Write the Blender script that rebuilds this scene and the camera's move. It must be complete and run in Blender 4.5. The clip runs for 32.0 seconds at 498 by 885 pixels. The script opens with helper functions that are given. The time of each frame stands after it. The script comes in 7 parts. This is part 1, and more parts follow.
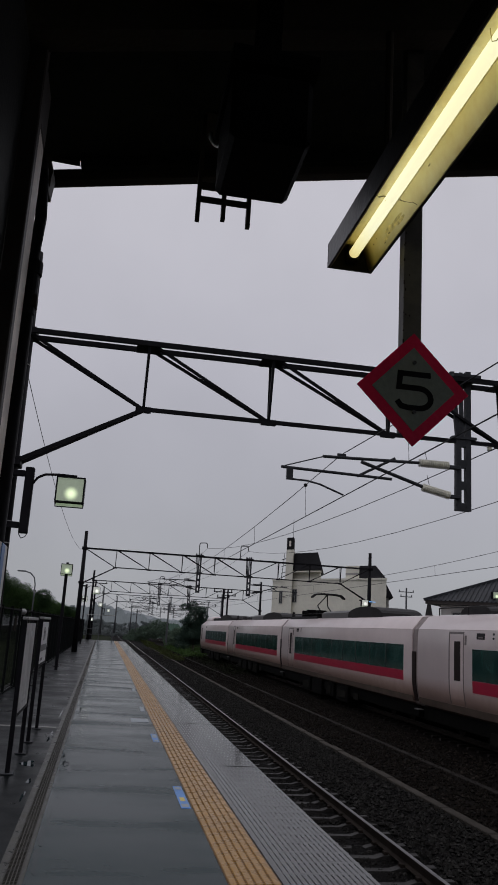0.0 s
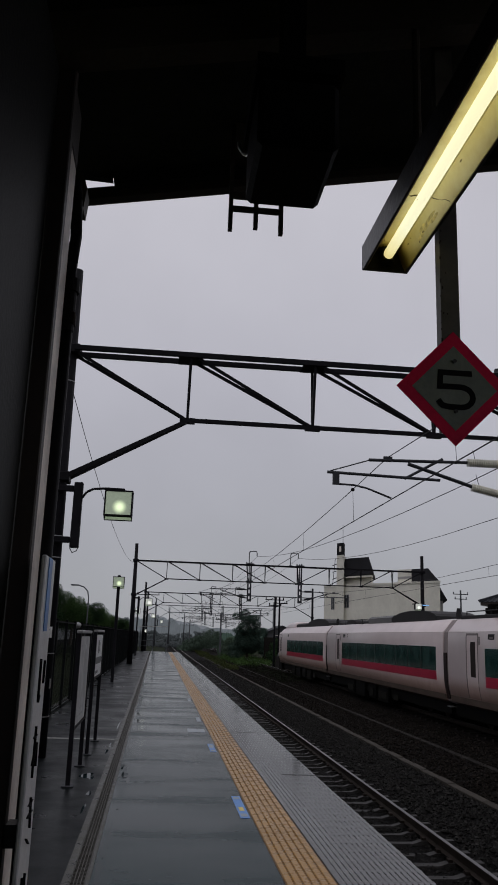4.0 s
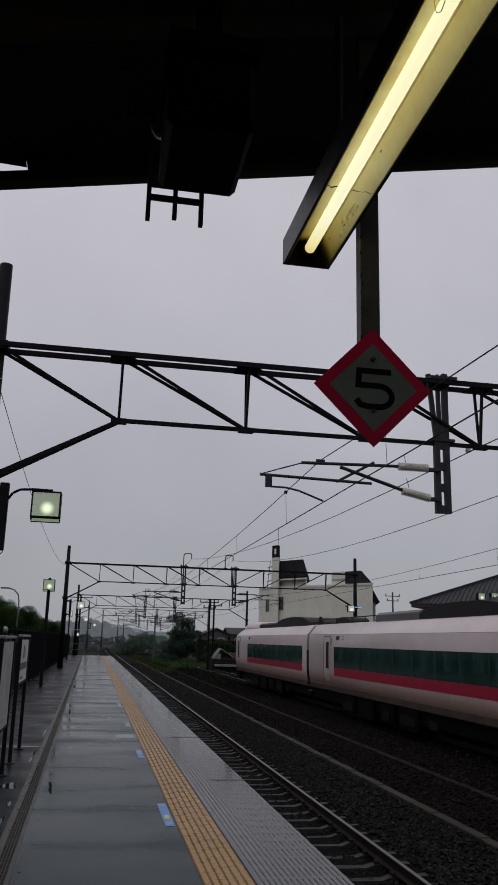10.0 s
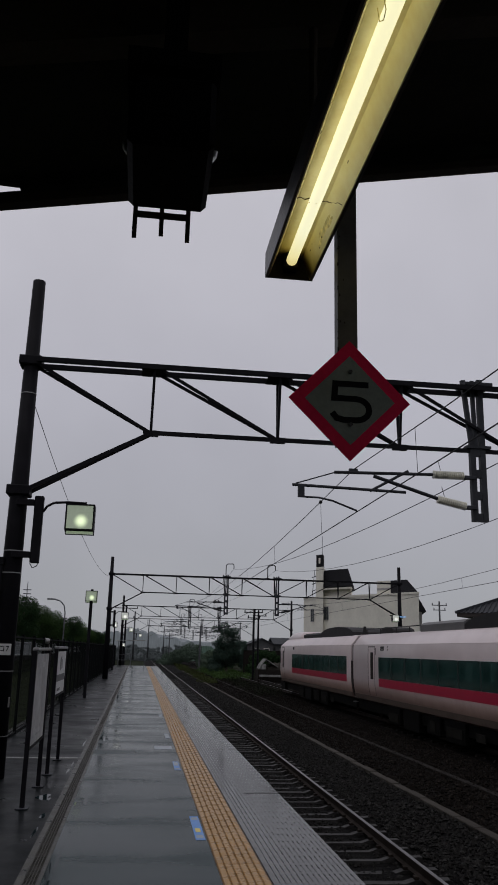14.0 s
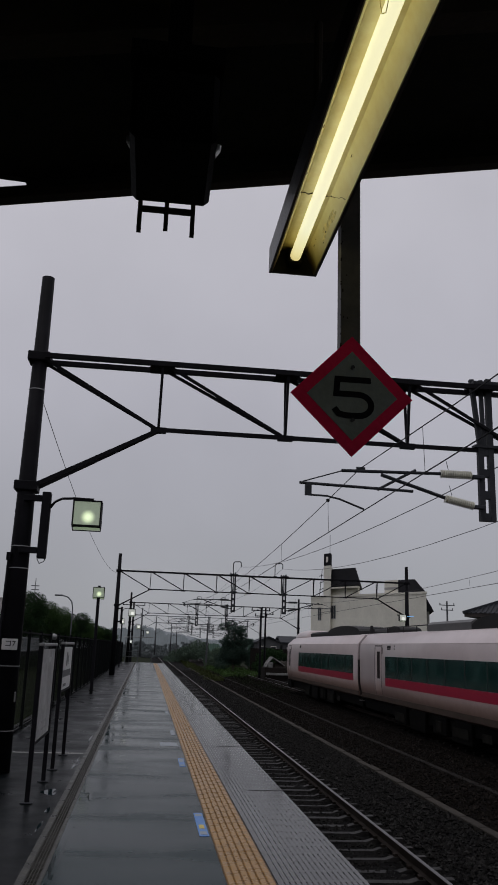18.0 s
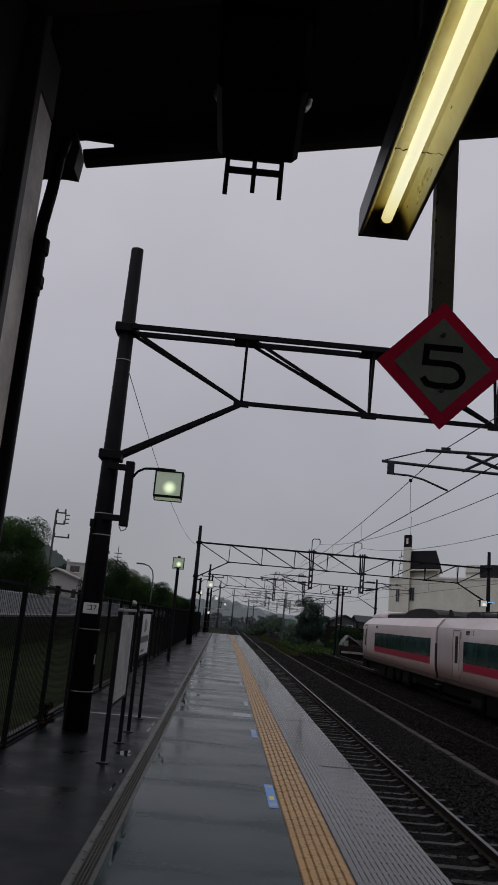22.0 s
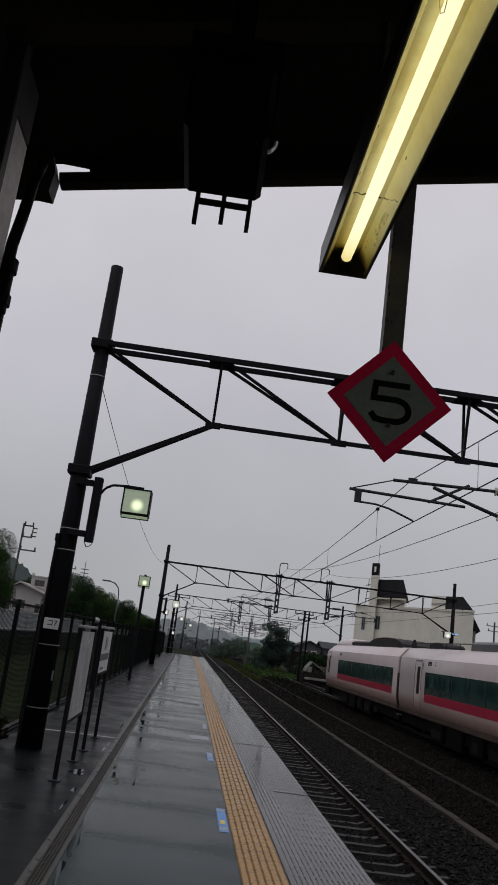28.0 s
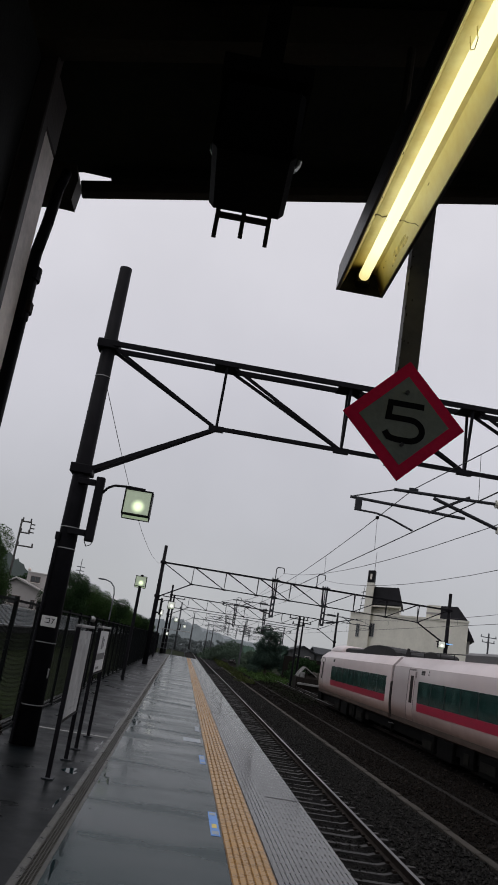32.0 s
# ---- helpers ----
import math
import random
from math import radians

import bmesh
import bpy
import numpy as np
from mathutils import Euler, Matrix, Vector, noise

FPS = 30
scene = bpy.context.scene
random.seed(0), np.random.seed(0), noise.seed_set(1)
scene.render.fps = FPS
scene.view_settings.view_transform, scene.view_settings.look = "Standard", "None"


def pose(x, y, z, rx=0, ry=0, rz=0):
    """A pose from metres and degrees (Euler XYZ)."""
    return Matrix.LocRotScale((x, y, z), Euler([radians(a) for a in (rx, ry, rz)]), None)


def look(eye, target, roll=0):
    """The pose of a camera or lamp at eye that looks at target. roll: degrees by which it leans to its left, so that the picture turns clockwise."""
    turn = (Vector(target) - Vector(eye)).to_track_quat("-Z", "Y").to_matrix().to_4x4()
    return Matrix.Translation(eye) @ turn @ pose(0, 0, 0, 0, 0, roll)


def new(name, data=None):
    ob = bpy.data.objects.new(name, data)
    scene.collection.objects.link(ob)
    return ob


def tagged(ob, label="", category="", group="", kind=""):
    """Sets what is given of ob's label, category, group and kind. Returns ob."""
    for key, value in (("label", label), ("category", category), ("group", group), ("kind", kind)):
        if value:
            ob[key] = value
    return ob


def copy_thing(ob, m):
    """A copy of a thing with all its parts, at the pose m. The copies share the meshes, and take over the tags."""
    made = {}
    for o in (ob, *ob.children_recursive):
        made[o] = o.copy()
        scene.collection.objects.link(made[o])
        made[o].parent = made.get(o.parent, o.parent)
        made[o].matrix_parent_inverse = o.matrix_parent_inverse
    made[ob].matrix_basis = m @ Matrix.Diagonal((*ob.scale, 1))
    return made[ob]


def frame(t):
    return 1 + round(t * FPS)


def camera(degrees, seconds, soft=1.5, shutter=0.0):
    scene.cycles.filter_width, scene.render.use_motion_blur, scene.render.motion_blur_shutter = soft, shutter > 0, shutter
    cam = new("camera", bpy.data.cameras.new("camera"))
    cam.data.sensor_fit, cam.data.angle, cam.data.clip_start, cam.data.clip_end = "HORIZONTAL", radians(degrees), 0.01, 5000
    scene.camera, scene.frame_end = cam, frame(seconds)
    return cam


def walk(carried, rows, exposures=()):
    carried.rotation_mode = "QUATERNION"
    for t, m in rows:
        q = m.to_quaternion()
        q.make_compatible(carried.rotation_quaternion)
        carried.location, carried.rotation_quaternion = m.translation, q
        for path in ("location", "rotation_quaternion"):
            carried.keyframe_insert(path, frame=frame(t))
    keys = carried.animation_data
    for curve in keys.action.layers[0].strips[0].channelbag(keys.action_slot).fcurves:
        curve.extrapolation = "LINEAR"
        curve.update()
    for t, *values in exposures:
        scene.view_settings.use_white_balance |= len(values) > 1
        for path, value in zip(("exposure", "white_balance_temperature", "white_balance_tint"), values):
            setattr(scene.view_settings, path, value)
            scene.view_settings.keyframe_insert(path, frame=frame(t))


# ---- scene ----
cam = camera(34.4, 32.0, soft=1.7)
PATH = [
    (0, (-0.302, -0.432, 1.736), (0.006, 1.491, 2.194), 3.5),
    (0.5, (-0.299, -0.412, 1.736), (0.014, 1.509, 2.193), 3.6),
    (1, (-0.295, -0.408, 1.742), (0.001, 1.518, 2.192), 3.7),
    (1.5, (-0.295, -0.398, 1.741), (-0.029, 1.532, 2.192), 3.6),
    (2, (-0.304, -0.411, 1.746), (-0.073, 1.522, 2.205), 3.2),
    (2.5, (-0.305, -0.417, 1.74), (-0.092, 1.518, 2.198), 2.8),
    (3, (-0.295, -0.41, 1.737), (-0.091, 1.525, 2.2), 2.3),
    (3.5, (-0.29, -0.429, 1.736), (-0.097, 1.507, 2.199), 2.0),
    (5.5, (-0.28, -0.434, 1.738), (-0.063, 1.488, 2.246), 1.2),
    (6, (-0.274, -0.442, 1.735), (-0.044, 1.479, 2.241), 1.2),
    (6.5, (-0.277, -0.443, 1.734), (-0.047, 1.476, 2.247), 1.2),
    (7, (-0.284, -0.448, 1.737), (-0.057, 1.47, 2.257), 0.9),
    (7.5, (-0.283, -0.44, 1.739), (-0.06, 1.476, 2.268), 0.6),
    (8, (-0.282, -0.44, 1.738), (-0.052, 1.473, 2.274), 0.5),
    (8.5, (-0.28, -0.441, 1.741), (-0.041, 1.472, 2.271), 0.6),
    (9, (-0.271, -0.44, 1.746), (0.008, 1.47, 2.268), 0.7),
    (9.5, (-0.254, -0.427, 1.754), (0.087, 1.478, 2.257), 0.8),
    (10, (-0.207, -0.334, 1.755), (0.142, 1.576, 2.236), 1.5),
    (10.5, (-0.171, -0.355, 1.773), (0.131, 1.566, 2.238), 1.9),
    (11, (-0.138, -0.431, 1.775), (0.108, 1.504, 2.217), 2.8),
    (11.5, (-0.1, -0.441, 1.779), (0.117, 1.5, 2.213), 3.3),
    (12, (-0.05, -0.394, 1.776), (0.215, 1.543, 2.199), 3.4),
    (12.5, (0.002, -0.331, 1.773), (0.301, 1.602, 2.189), 3.2),
    (13, (0.023, -0.312, 1.772), (0.302, 1.62, 2.209), 2.8),
    (13.5, (-0.005, -0.33, 1.775), (0.251, 1.598, 2.242), 2.2),
    (14, (-0.025, -0.349, 1.78), (0.216, 1.572, 2.281), 1.4),
    (14.5, (-0.017, -0.372, 1.776), (0.233, 1.541, 2.306), 0.7),
    (16.5, (-0.025, -0.38, 1.777), (0.245, 1.519, 2.343), 1.3),
    (17, (-0.017, -0.36, 1.777), (0.244, 1.548, 2.318), 2.0),
    (17.5, (-0.009, -0.346, 1.776), (0.241, 1.57, 2.292), 2.3),
    (18, (-0.005, -0.346, 1.773), (0.215, 1.579, 2.269), 2.0),
    (18.5, (0.002, -0.332, 1.77), (0.189, 1.6, 2.251), 1.7),
    (19, (0.031, -0.303, 1.764), (0.185, 1.633, 2.244), 1.8),
    (19.5, (0.029, -0.299, 1.771), (0.157, 1.635, 2.262), 2.3),
    (20, (-0.002, -0.301, 1.774), (0.127, 1.627, 2.287), 3.0),
    (20.5, (-0.015, -0.249, 1.782), (0.111, 1.681, 2.29), 3.6),
    (21, (0.012, -0.238, 1.771), (0.118, 1.699, 2.26), 4.2),
    (21.5, (0.019, -0.26, 1.77), (0.089, 1.687, 2.219), 4.6),
    (22, (0.007, -0.273, 1.768), (0.028, 1.681, 2.195), 5.2),
    (22.5, (-0.004, -0.288, 1.768), (-0.019, 1.665, 2.197), 5.6),
    (23, (-0.006, -0.305, 1.774), (-0.038, 1.645, 2.216), 5.8),
    (23.5, (-0.015, -0.326, 1.778), (-0.048, 1.619, 2.242), 5.9),
    (24, (-0.019, -0.336, 1.78), (-0.047, 1.607, 2.254), 6.0),
    (24.5, (-0.017, -0.343, 1.776), (-0.024, 1.599, 2.256), 6.4),
    (26.5, (0.012, -0.365, 1.776), (-0.016, 1.571, 2.279), 6.3),
    (27, (0.013, -0.373, 1.78), (0.019, 1.56, 2.291), 6.7),
    (27.5, (0.033, -0.356, 1.779), (0.079, 1.578, 2.285), 7.0),
    (28, (0.061, -0.345, 1.768), (0.14, 1.593, 2.254), 7.5),
    (28.5, (0.067, -0.342, 1.769), (0.152, 1.602, 2.231), 7.6),
    (29, (0.062, -0.34, 1.771), (0.137, 1.605, 2.234), 7.8),
    (29.5, (0.048, -0.354, 1.774), (0.125, 1.589, 2.24), 8.1),
    (30, (0.044, -0.356, 1.777), (0.126, 1.586, 2.249), 8.5),
    (30.5, (0.044, -0.357, 1.776), (0.13, 1.584, 2.249), 8.9),
    (31, (0.037, -0.358, 1.775), (0.12, 1.583, 2.249), 9.1),
    (31.5, (0.025, -0.362, 1.786), (0.102, 1.579, 2.263), 9.1),
    (32, (0.014, -0.384, 1.782), (0.092, 1.553, 2.275), 9.4),
]
walk(cam, [(t, look(eye, target, roll)) for t, eye, target, roll in PATH],
     exposures=[(0.0, 0.0, 6490, 10), (9.0, 0.0, 6490, 10), (11.0, -0.06, 6490, 10), (14.0, -0.06, 6490, 10), (16.5, -0.08, 6490, 10), (18.0, -0.11, 6490, 10), (19.5, -0.12, 6490, 10), (21.0, -0.14, 6490, 10), (24.0, 0.0, 6500, 10), (27.0, 0.08, 6660, 9), (28.5, 0.18, 6650, 9), (30.0, 0.26, 6630, 8), (32.0, 0.38, 6620, 8)])

# ---------------------------------------------------------------- world and light
w = bpy.data.worlds.new("overcast_sky")
scene.world = w
w.use_nodes = True
nt = w.node_tree
nt.nodes.clear()
out = nt.nodes.new("ShaderNodeOutputWorld")
bg = nt.nodes.new("ShaderNodeBackground")
sky = nt.nodes.new("ShaderNodeTexSky")
sky.sky_type, sky.sun_disc = "NISHITA", False
sky.sun_elevation, sky.sun_rotation = radians(38), radians(205)
sky_gain = nt.nodes.new("ShaderNodeVectorMath")
sky_gain.operation = "SCALE"
sky_gain.inputs["Scale"].default_value = 0.07
nt.links.new(sky.outputs[0], sky_gain.inputs[0])
geo = nt.nodes.new("ShaderNodeTexCoord")
sep = nt.nodes.new("ShaderNodeSeparateXYZ")
nt.links.new(geo.outputs["Generated"], sep.inputs[0])
ramp = nt.nodes.new("ShaderNodeValToRGB")
cr = ramp.color_ramp
cr.elements[0].position, cr.elements[0].color = 0.0, (0.335, 0.345, 0.375, 1)
cr.elements[1].position, cr.elements[1].color = 1.0, (0.47, 0.465, 0.51, 1)
for p, c in ((0.12, (0.39, 0.388, 0.425)), (0.30, (0.485, 0.478, 0.532)), (0.55, (0.575, 0.563, 0.615))):
    e = cr.elements.new(p)
    e.color = (*c, 1)
nt.links.new(sep.outputs["Z"], ramp.inputs[0])
cloud = nt.nodes.new("ShaderNodeTexNoise")
cloud.inputs["Scale"].default_value, cloud.inputs["Detail"].default_value = 2.4, 5
nt.links.new(geo.outputs["Generated"], cloud.inputs["Vector"])
cmap = nt.nodes.new("ShaderNodeMapRange")
cmap.inputs["From Min"].default_value, cmap.inputs["From Max"].default_value = 0.3, 0.7
cmap.inputs["To Min"].default_value, cmap.inputs["To Max"].default_value = 0.91, 1.09
nt.links.new(cloud.outputs["Fac"], cmap.inputs[0])
cmul = nt.nodes.new("ShaderNodeVectorMath")
cmul.operation = "SCALE"
nt.links.new(ramp.outputs[0], cmul.inputs[0])
nt.links.new(cmap.outputs[0], cmul.inputs["Scale"])
mixw = nt.nodes.new("ShaderNodeMix")
mixw.data_type = "RGBA"
mixw.inputs["Factor"].default_value = 0.93
nt.links.new(sky_gain.outputs[0], mixw.inputs["A"])
nt.links.new(cmul.outputs[0], mixw.inputs["B"])
nt.links.new(mixw.outputs["Result"], bg.inputs[0])
bg.inputs[1].default_value = 1.0
nt.links.new(bg.outputs[0], out.inputs[0])

sun = new("sun", bpy.data.lights.new("sun", "SUN"))
sun.data.energy, sun.data.angle, sun.data.color = 0.45, radians(50), (1.0, 0.97, 0.95)
sun.matrix_world = look((-2.5, -3.5, 12), (0, 0, 0))
# ---- end of world

# ---------------------------------------------------------------- materials
def mat(name, base, rough=0.6, metal=0.0, vary=0.25, scale=6.0, fine=60.0, bump=0.15, spec=0.5, streak=None, second=None, coat=0.0, emit=None, power=0.0, depth=0.01, rvar=0.0):
    """Principled surface with two scales of tone variation and fine relief, in object metres."""
    m = bpy.data.materials.new(name)
    m.use_nodes = True
    t = m.node_tree
    b = t.nodes["Principled BSDF"]
    b.inputs["Roughness"].default_value, b.inputs["Metallic"].default_value = rough, metal
    b.inputs["Specular IOR Level"].default_value = spec
    b.inputs["Coat Weight"].default_value = coat
    co = t.nodes.new("ShaderNodeTexCoord")
    mp = t.nodes.new("ShaderNodeMapping")
    t.links.new(co.outputs["Object"], mp.inputs[0])
    if streak:
        mp.inputs["Scale"].default_value = streak
    n1 = t.nodes.new("ShaderNodeTexNoise")
    n1.inputs["Scale"].default_value, n1.inputs["Detail"].default_value, n1.inputs["Roughness"].default_value = scale, 5, 0.6
    n2 = t.nodes.new("ShaderNodeTexNoise")
    n2.inputs["Scale"].default_value, n2.inputs["Detail"].default_value = fine, 3
    t.links.new(mp.outputs[0], n1.inputs["Vector"])
    t.links.new(co.outputs["Object"], n2.inputs["Vector"])
    add = t.nodes.new("ShaderNodeMath")
    add.operation = "MULTIPLY_ADD"
    t.links.new(n2.outputs["Fac"], add.inputs[0])
    add.inputs[1].default_value = 0.35
    t.links.new(n1.outputs["Fac"], add.inputs[2])
    r = t.nodes.new("ShaderNodeValToRGB")
    lo = tuple(c * (1 - vary) for c in base) if second is None else second
    hi = tuple(min(1, c * (1 + vary)) for c in base) if second is None else base
    r.color_ramp.elements[0].position, r.color_ramp.elements[0].color = 0.45, (*lo, 1)
    r.color_ramp.elements[1].position, r.color_ramp.elements[1].color = 0.9, (*hi, 1)
    t.links.new(add.outputs[0], r.inputs[0])
    info = t.nodes.new("ShaderNodeObjectInfo")
    mr = t.nodes.new("ShaderNodeMapRange")
    mr.inputs["To Min"].default_value, mr.inputs["To Max"].default_value = 1 - vary * 0.3, 1 + vary * 0.3
    t.links.new(info.outputs["Random"], mr.inputs[0])
    sc = t.nodes.new("ShaderNodeVectorMath")
    sc.operation = "SCALE"
    t.links.new(r.outputs[0], sc.inputs[0])
    t.links.new(mr.outputs[0], sc.inputs["Scale"])
    t.links.new(sc.outputs[0], b.inputs["Base Color"])
    if rvar:
        rr = t.nodes.new("ShaderNodeMapRange")
        rr.inputs["From Min"].default_value, rr.inputs["From Max"].default_value = 0.35, 0.65
        rr.inputs["To Min"].default_value, rr.inputs["To Max"].default_value = max(0.03, rough - rvar), rough + rvar
        t.links.new(n1.outputs["Fac"], rr.inputs[0])
        t.links.new(rr.outputs[0], b.inputs["Roughness"])
    if bump:
        bp = t.nodes.new("ShaderNodeBump")
        bp.inputs["Strength"].default_value, bp.inputs["Distance"].default_value = bump, depth
        t.links.new(n2.outputs["Fac"], bp.inputs["Height"])
        t.links.new(bp.outputs[0], b.inputs["Normal"])
    if emit:
        b.inputs["Emission Color"].default_value = (*emit, 1)
        b.inputs["Emission Strength"].default_value = power
    return m


def per_stone(m, lo, hi):
    """Lets each loose piece of one mesh take its own tone and a slight hue."""
    t = m.node_tree
    b = t.nodes["Principled BSDF"]
    src = b.inputs["Base Color"].links[0].from_socket
    g = t.nodes.new("ShaderNodeNewGeometry")
    r = t.nodes.new("ShaderNodeValToRGB")
    e = r.color_ramp.elements
    e[0].position, e[0].color = 0.0, (lo, lo, lo * 0.95, 1)
    e[1].position, e[1].color = 1.0, (hi, hi * 1.02, hi * 0.98, 1)
    for p, c in ((0.45, (0.8, 0.76, 0.70)), (0.62, (0.85, 0.95, 0.84)), (0.85, (1.2, 1.16, 1.12))):
        e.new(p).color = (*c, 1)
    t.links.new(g.outputs["Random Per Island"], r.inputs[0])
    mul = t.nodes.new("ShaderNodeMix")
    mul.data_type, mul.blend_type, mul.clamp_result = "RGBA", "MULTIPLY", False
    mul.inputs["Factor"].default_value = 1.0
    t.links.new(src, mul.inputs["A"])
    t.links.new(r.outputs[0], mul.inputs["B"])
    t.links.new(mul.outputs["Result"], b.inputs["Base Color"])
    return m


def along_ramp(t, axis, stops, wobble=0.0, lo=0.0, hi=-1.0, grain=14):
    """A colour ramp over one object axis, its edge broken by noise."""
    co = t.nodes.new("ShaderNodeTexCoord")
    sp = t.nodes.new("ShaderNodeSeparateXYZ")
    t.links.new(co.outputs["Object"], sp.inputs[0])
    n = t.nodes.new("ShaderNodeTexNoise")
    n.inputs["Scale"].default_value, n.inputs["Detail"].default_value = grain, 4
    t.links.new(co.outputs["Object"], n.inputs["Vector"])
    k = t.nodes.new("ShaderNodeMath")
    k.operation = "MULTIPLY_ADD"
    k.inputs[1].default_value = wobble
    t.links.new(n.outputs["Fac"], k.inputs[0])
    t.links.new(sp.outputs[axis], k.inputs[2])
    mr = t.nodes.new("ShaderNodeMapRange")
    mr.inputs["From Min"].default_value, mr.inputs["From Max"].default_value = lo, hi
    t.links.new(k.outputs[0], mr.inputs[0])
    r = t.nodes.new("ShaderNodeValToRGB")
    els = r.color_ramp.elements
    els[0].position, els[0].color = stops[0][0], (*stops[0][1], 1)
    els[1].position, els[1].color = stops[-1][0], (*stops[-1][1], 1)
    for p, c in stops[1:-1]:
        els.new(p).color = (*c, 1)
    t.links.new(mr.outputs[0], r.inputs[0])
    return r


def reflector_enamel():
    """Yellowed enamel with soot at the closed end of the trough and brown blotches."""
    m = mat("yellowed_enamel_reflector", (0.78, 0.74, 0.50), 0.35, vary=0.2, scale=7, fine=50, second=(0.66, 0.57, 0.29), bump=0.05)
    t = m.node_tree
    b = t.nodes["Principled BSDF"]
    src = b.inputs["Base Color"].links[0].from_socket
    soot = along_ramp(t, "Y", [(0.0, (0.12, 0.095, 0.04)), (0.018, (0.30, 0.25, 0.10)), (0.05, (0.76, 0.71, 0.47)), (0.22, (0.88, 0.87, 0.76)), (0.30, (1, 1, 1))], 0.05)
    mul = t.nodes.new("ShaderNodeMix")
    mul.data_type, mul.blend_type = "RGBA", "MULTIPLY"
    mul.inputs["Factor"].default_value = 1.0
    t.links.new(src, mul.inputs["A"])
    t.links.new(soot.outputs[0], mul.inputs["B"])
    t.links.new(mul.outputs["Result"], b.inputs["Base Color"])
    return m


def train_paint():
    """Pinkish white gloss paint with brown brake dusting thrown up from the wheels; shade of the lower side is painted
    in too.
    """
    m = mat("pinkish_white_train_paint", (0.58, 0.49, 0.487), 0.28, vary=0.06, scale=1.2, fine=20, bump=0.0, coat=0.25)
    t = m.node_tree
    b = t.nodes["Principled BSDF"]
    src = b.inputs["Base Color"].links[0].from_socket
    # Ramp darkens downward: brake dirt and the lower side's shade in one colour.
    dust_and_shade = along_ramp(t, "Z", [(0.0, (0.105, 0.070, 0.052)), (0.28, (0.27, 0.198, 0.155)), (0.58, (0.62, 0.52, 0.455)), (0.85, (0.91, 0.86, 0.82)), (1.0, (1, 1, 1))], 0.16, -0.33, 0.70, 2.4)
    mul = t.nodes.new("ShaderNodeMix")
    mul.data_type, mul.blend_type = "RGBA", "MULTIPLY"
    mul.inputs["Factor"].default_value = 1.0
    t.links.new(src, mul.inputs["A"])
    t.links.new(dust_and_shade.outputs[0], mul.inputs["B"])
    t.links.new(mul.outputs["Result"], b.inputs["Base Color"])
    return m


def tube_glow():
    """An old tube: dim and yellow at its worn end, whiter along its length."""
    m = mat("fluorescent_tube_glow", (0.9, 0.9, 0.8), 0.3, vary=0.02, bump=0)
    t = m.node_tree
    b = t.nodes["Principled BSDF"]
    r = along_ramp(t, "Y", [(0.03, (0.70, 0.58, 0.21)), (0.10, (0.88, 0.79, 0.40)), (0.24, (0.96, 0.94, 0.64)), (0.45, (1.0, 0.95, 0.64)), (0.85, (1.0, 0.95, 0.60))])
    t.links.new(r.outputs[0], b.inputs["Emission Color"])
    b.inputs["Emission Strength"].default_value = 0.98
    return m


ASPHALT_NEW = mat("wet_dark_coating", (0.0066, 0.0180, 0.0195), 0.19, vary=0.35, scale=0.7, fine=90, bump=0.04, streak=(0.5, 1.5, 1), rvar=0.14, depth=0.003, spec=0.058)
ASPHALT_OLD = mat("wet_old_asphalt", (0.0034, 0.0046, 0.0054), 0.36, vary=0.4, scale=0.9, fine=120, bump=0.15, rvar=0.12, depth=0.004, spec=0.045)
CONCRETE = mat("concrete", (0.17, 0.168, 0.16), 0.5, vary=0.4, scale=3, fine=50, bump=0.2)
CONCRETE_WET = mat("wet_concrete_tile", (0.056, 0.056, 0.056), 0.15, vary=0.25, scale=1.6, fine=70, bump=0.05, rvar=0.11, depth=0.003, spec=0.20)
KERB_WET = mat("patchy_wet_kerb", (0.105, 0.103, 0.093), 0.4, vary=0.4, scale=4.5, fine=60, bump=0.2, second=(0.016, 0.017, 0.016), rvar=0.15, spec=0.10)
EDGE_GROOVE = mat("wet_tile_groove", (0.050, 0.050, 0.051), 0.28, vary=0.3, scale=3, rvar=0.1, spec=0.3)
DRAIN_DARK = mat("dark_drain_channel", (0.006, 0.006, 0.006), 0.7, vary=0.3, scale=5, spec=0.05)
EDGE_JOINT = mat("dark_tile_joint", (0.016, 0.016, 0.017), 0.5, vary=0.4, scale=9, spec=0.1)
GROOVE = mat("dirty_groove", (0.036, 0.036, 0.036), 0.6, vary=0.3, scale=5)
# Tile base far darker than its bars: shade of the gaps painted in.
YELLOW_SHADED = mat("shaded_yellow_tile_base", (0.100, 0.050, 0.013), 0.36, vary=0.14, scale=3.0, fine=60, bump=0.05, rvar=0.06, spec=0.06)
YELLOW_BAR = mat("worn_yellow_bar", (0.285, 0.150, 0.032), 0.30, vary=0.2, scale=8, fine=60, bump=0.05, rvar=0.08, spec=0.16)
BLUE = mat("blue_floor_sticker", (0.05, 0.19, 0.50), 0.4, vary=0.15, scale=10)
WORN_BLUE = mat("worn_blue_sticker", (0.13, 0.16, 0.20), 0.4, vary=0.3, scale=10)
PALE = mat("pale_sticker_print", (0.22, 0.25, 0.28), 0.4, vary=0.15, scale=10)
GRATE = mat("galvanised_grating", (0.052, 0.050, 0.044), 0.5, 0.2, vary=0.3, scale=9, spec=0.2)
BLACK_STEEL = mat("dark_painted_steel", (0.0078, 0.0076, 0.0094), 0.55, 0.0, vary=0.35, scale=4, fine=40, bump=0.1, spec=0.06)
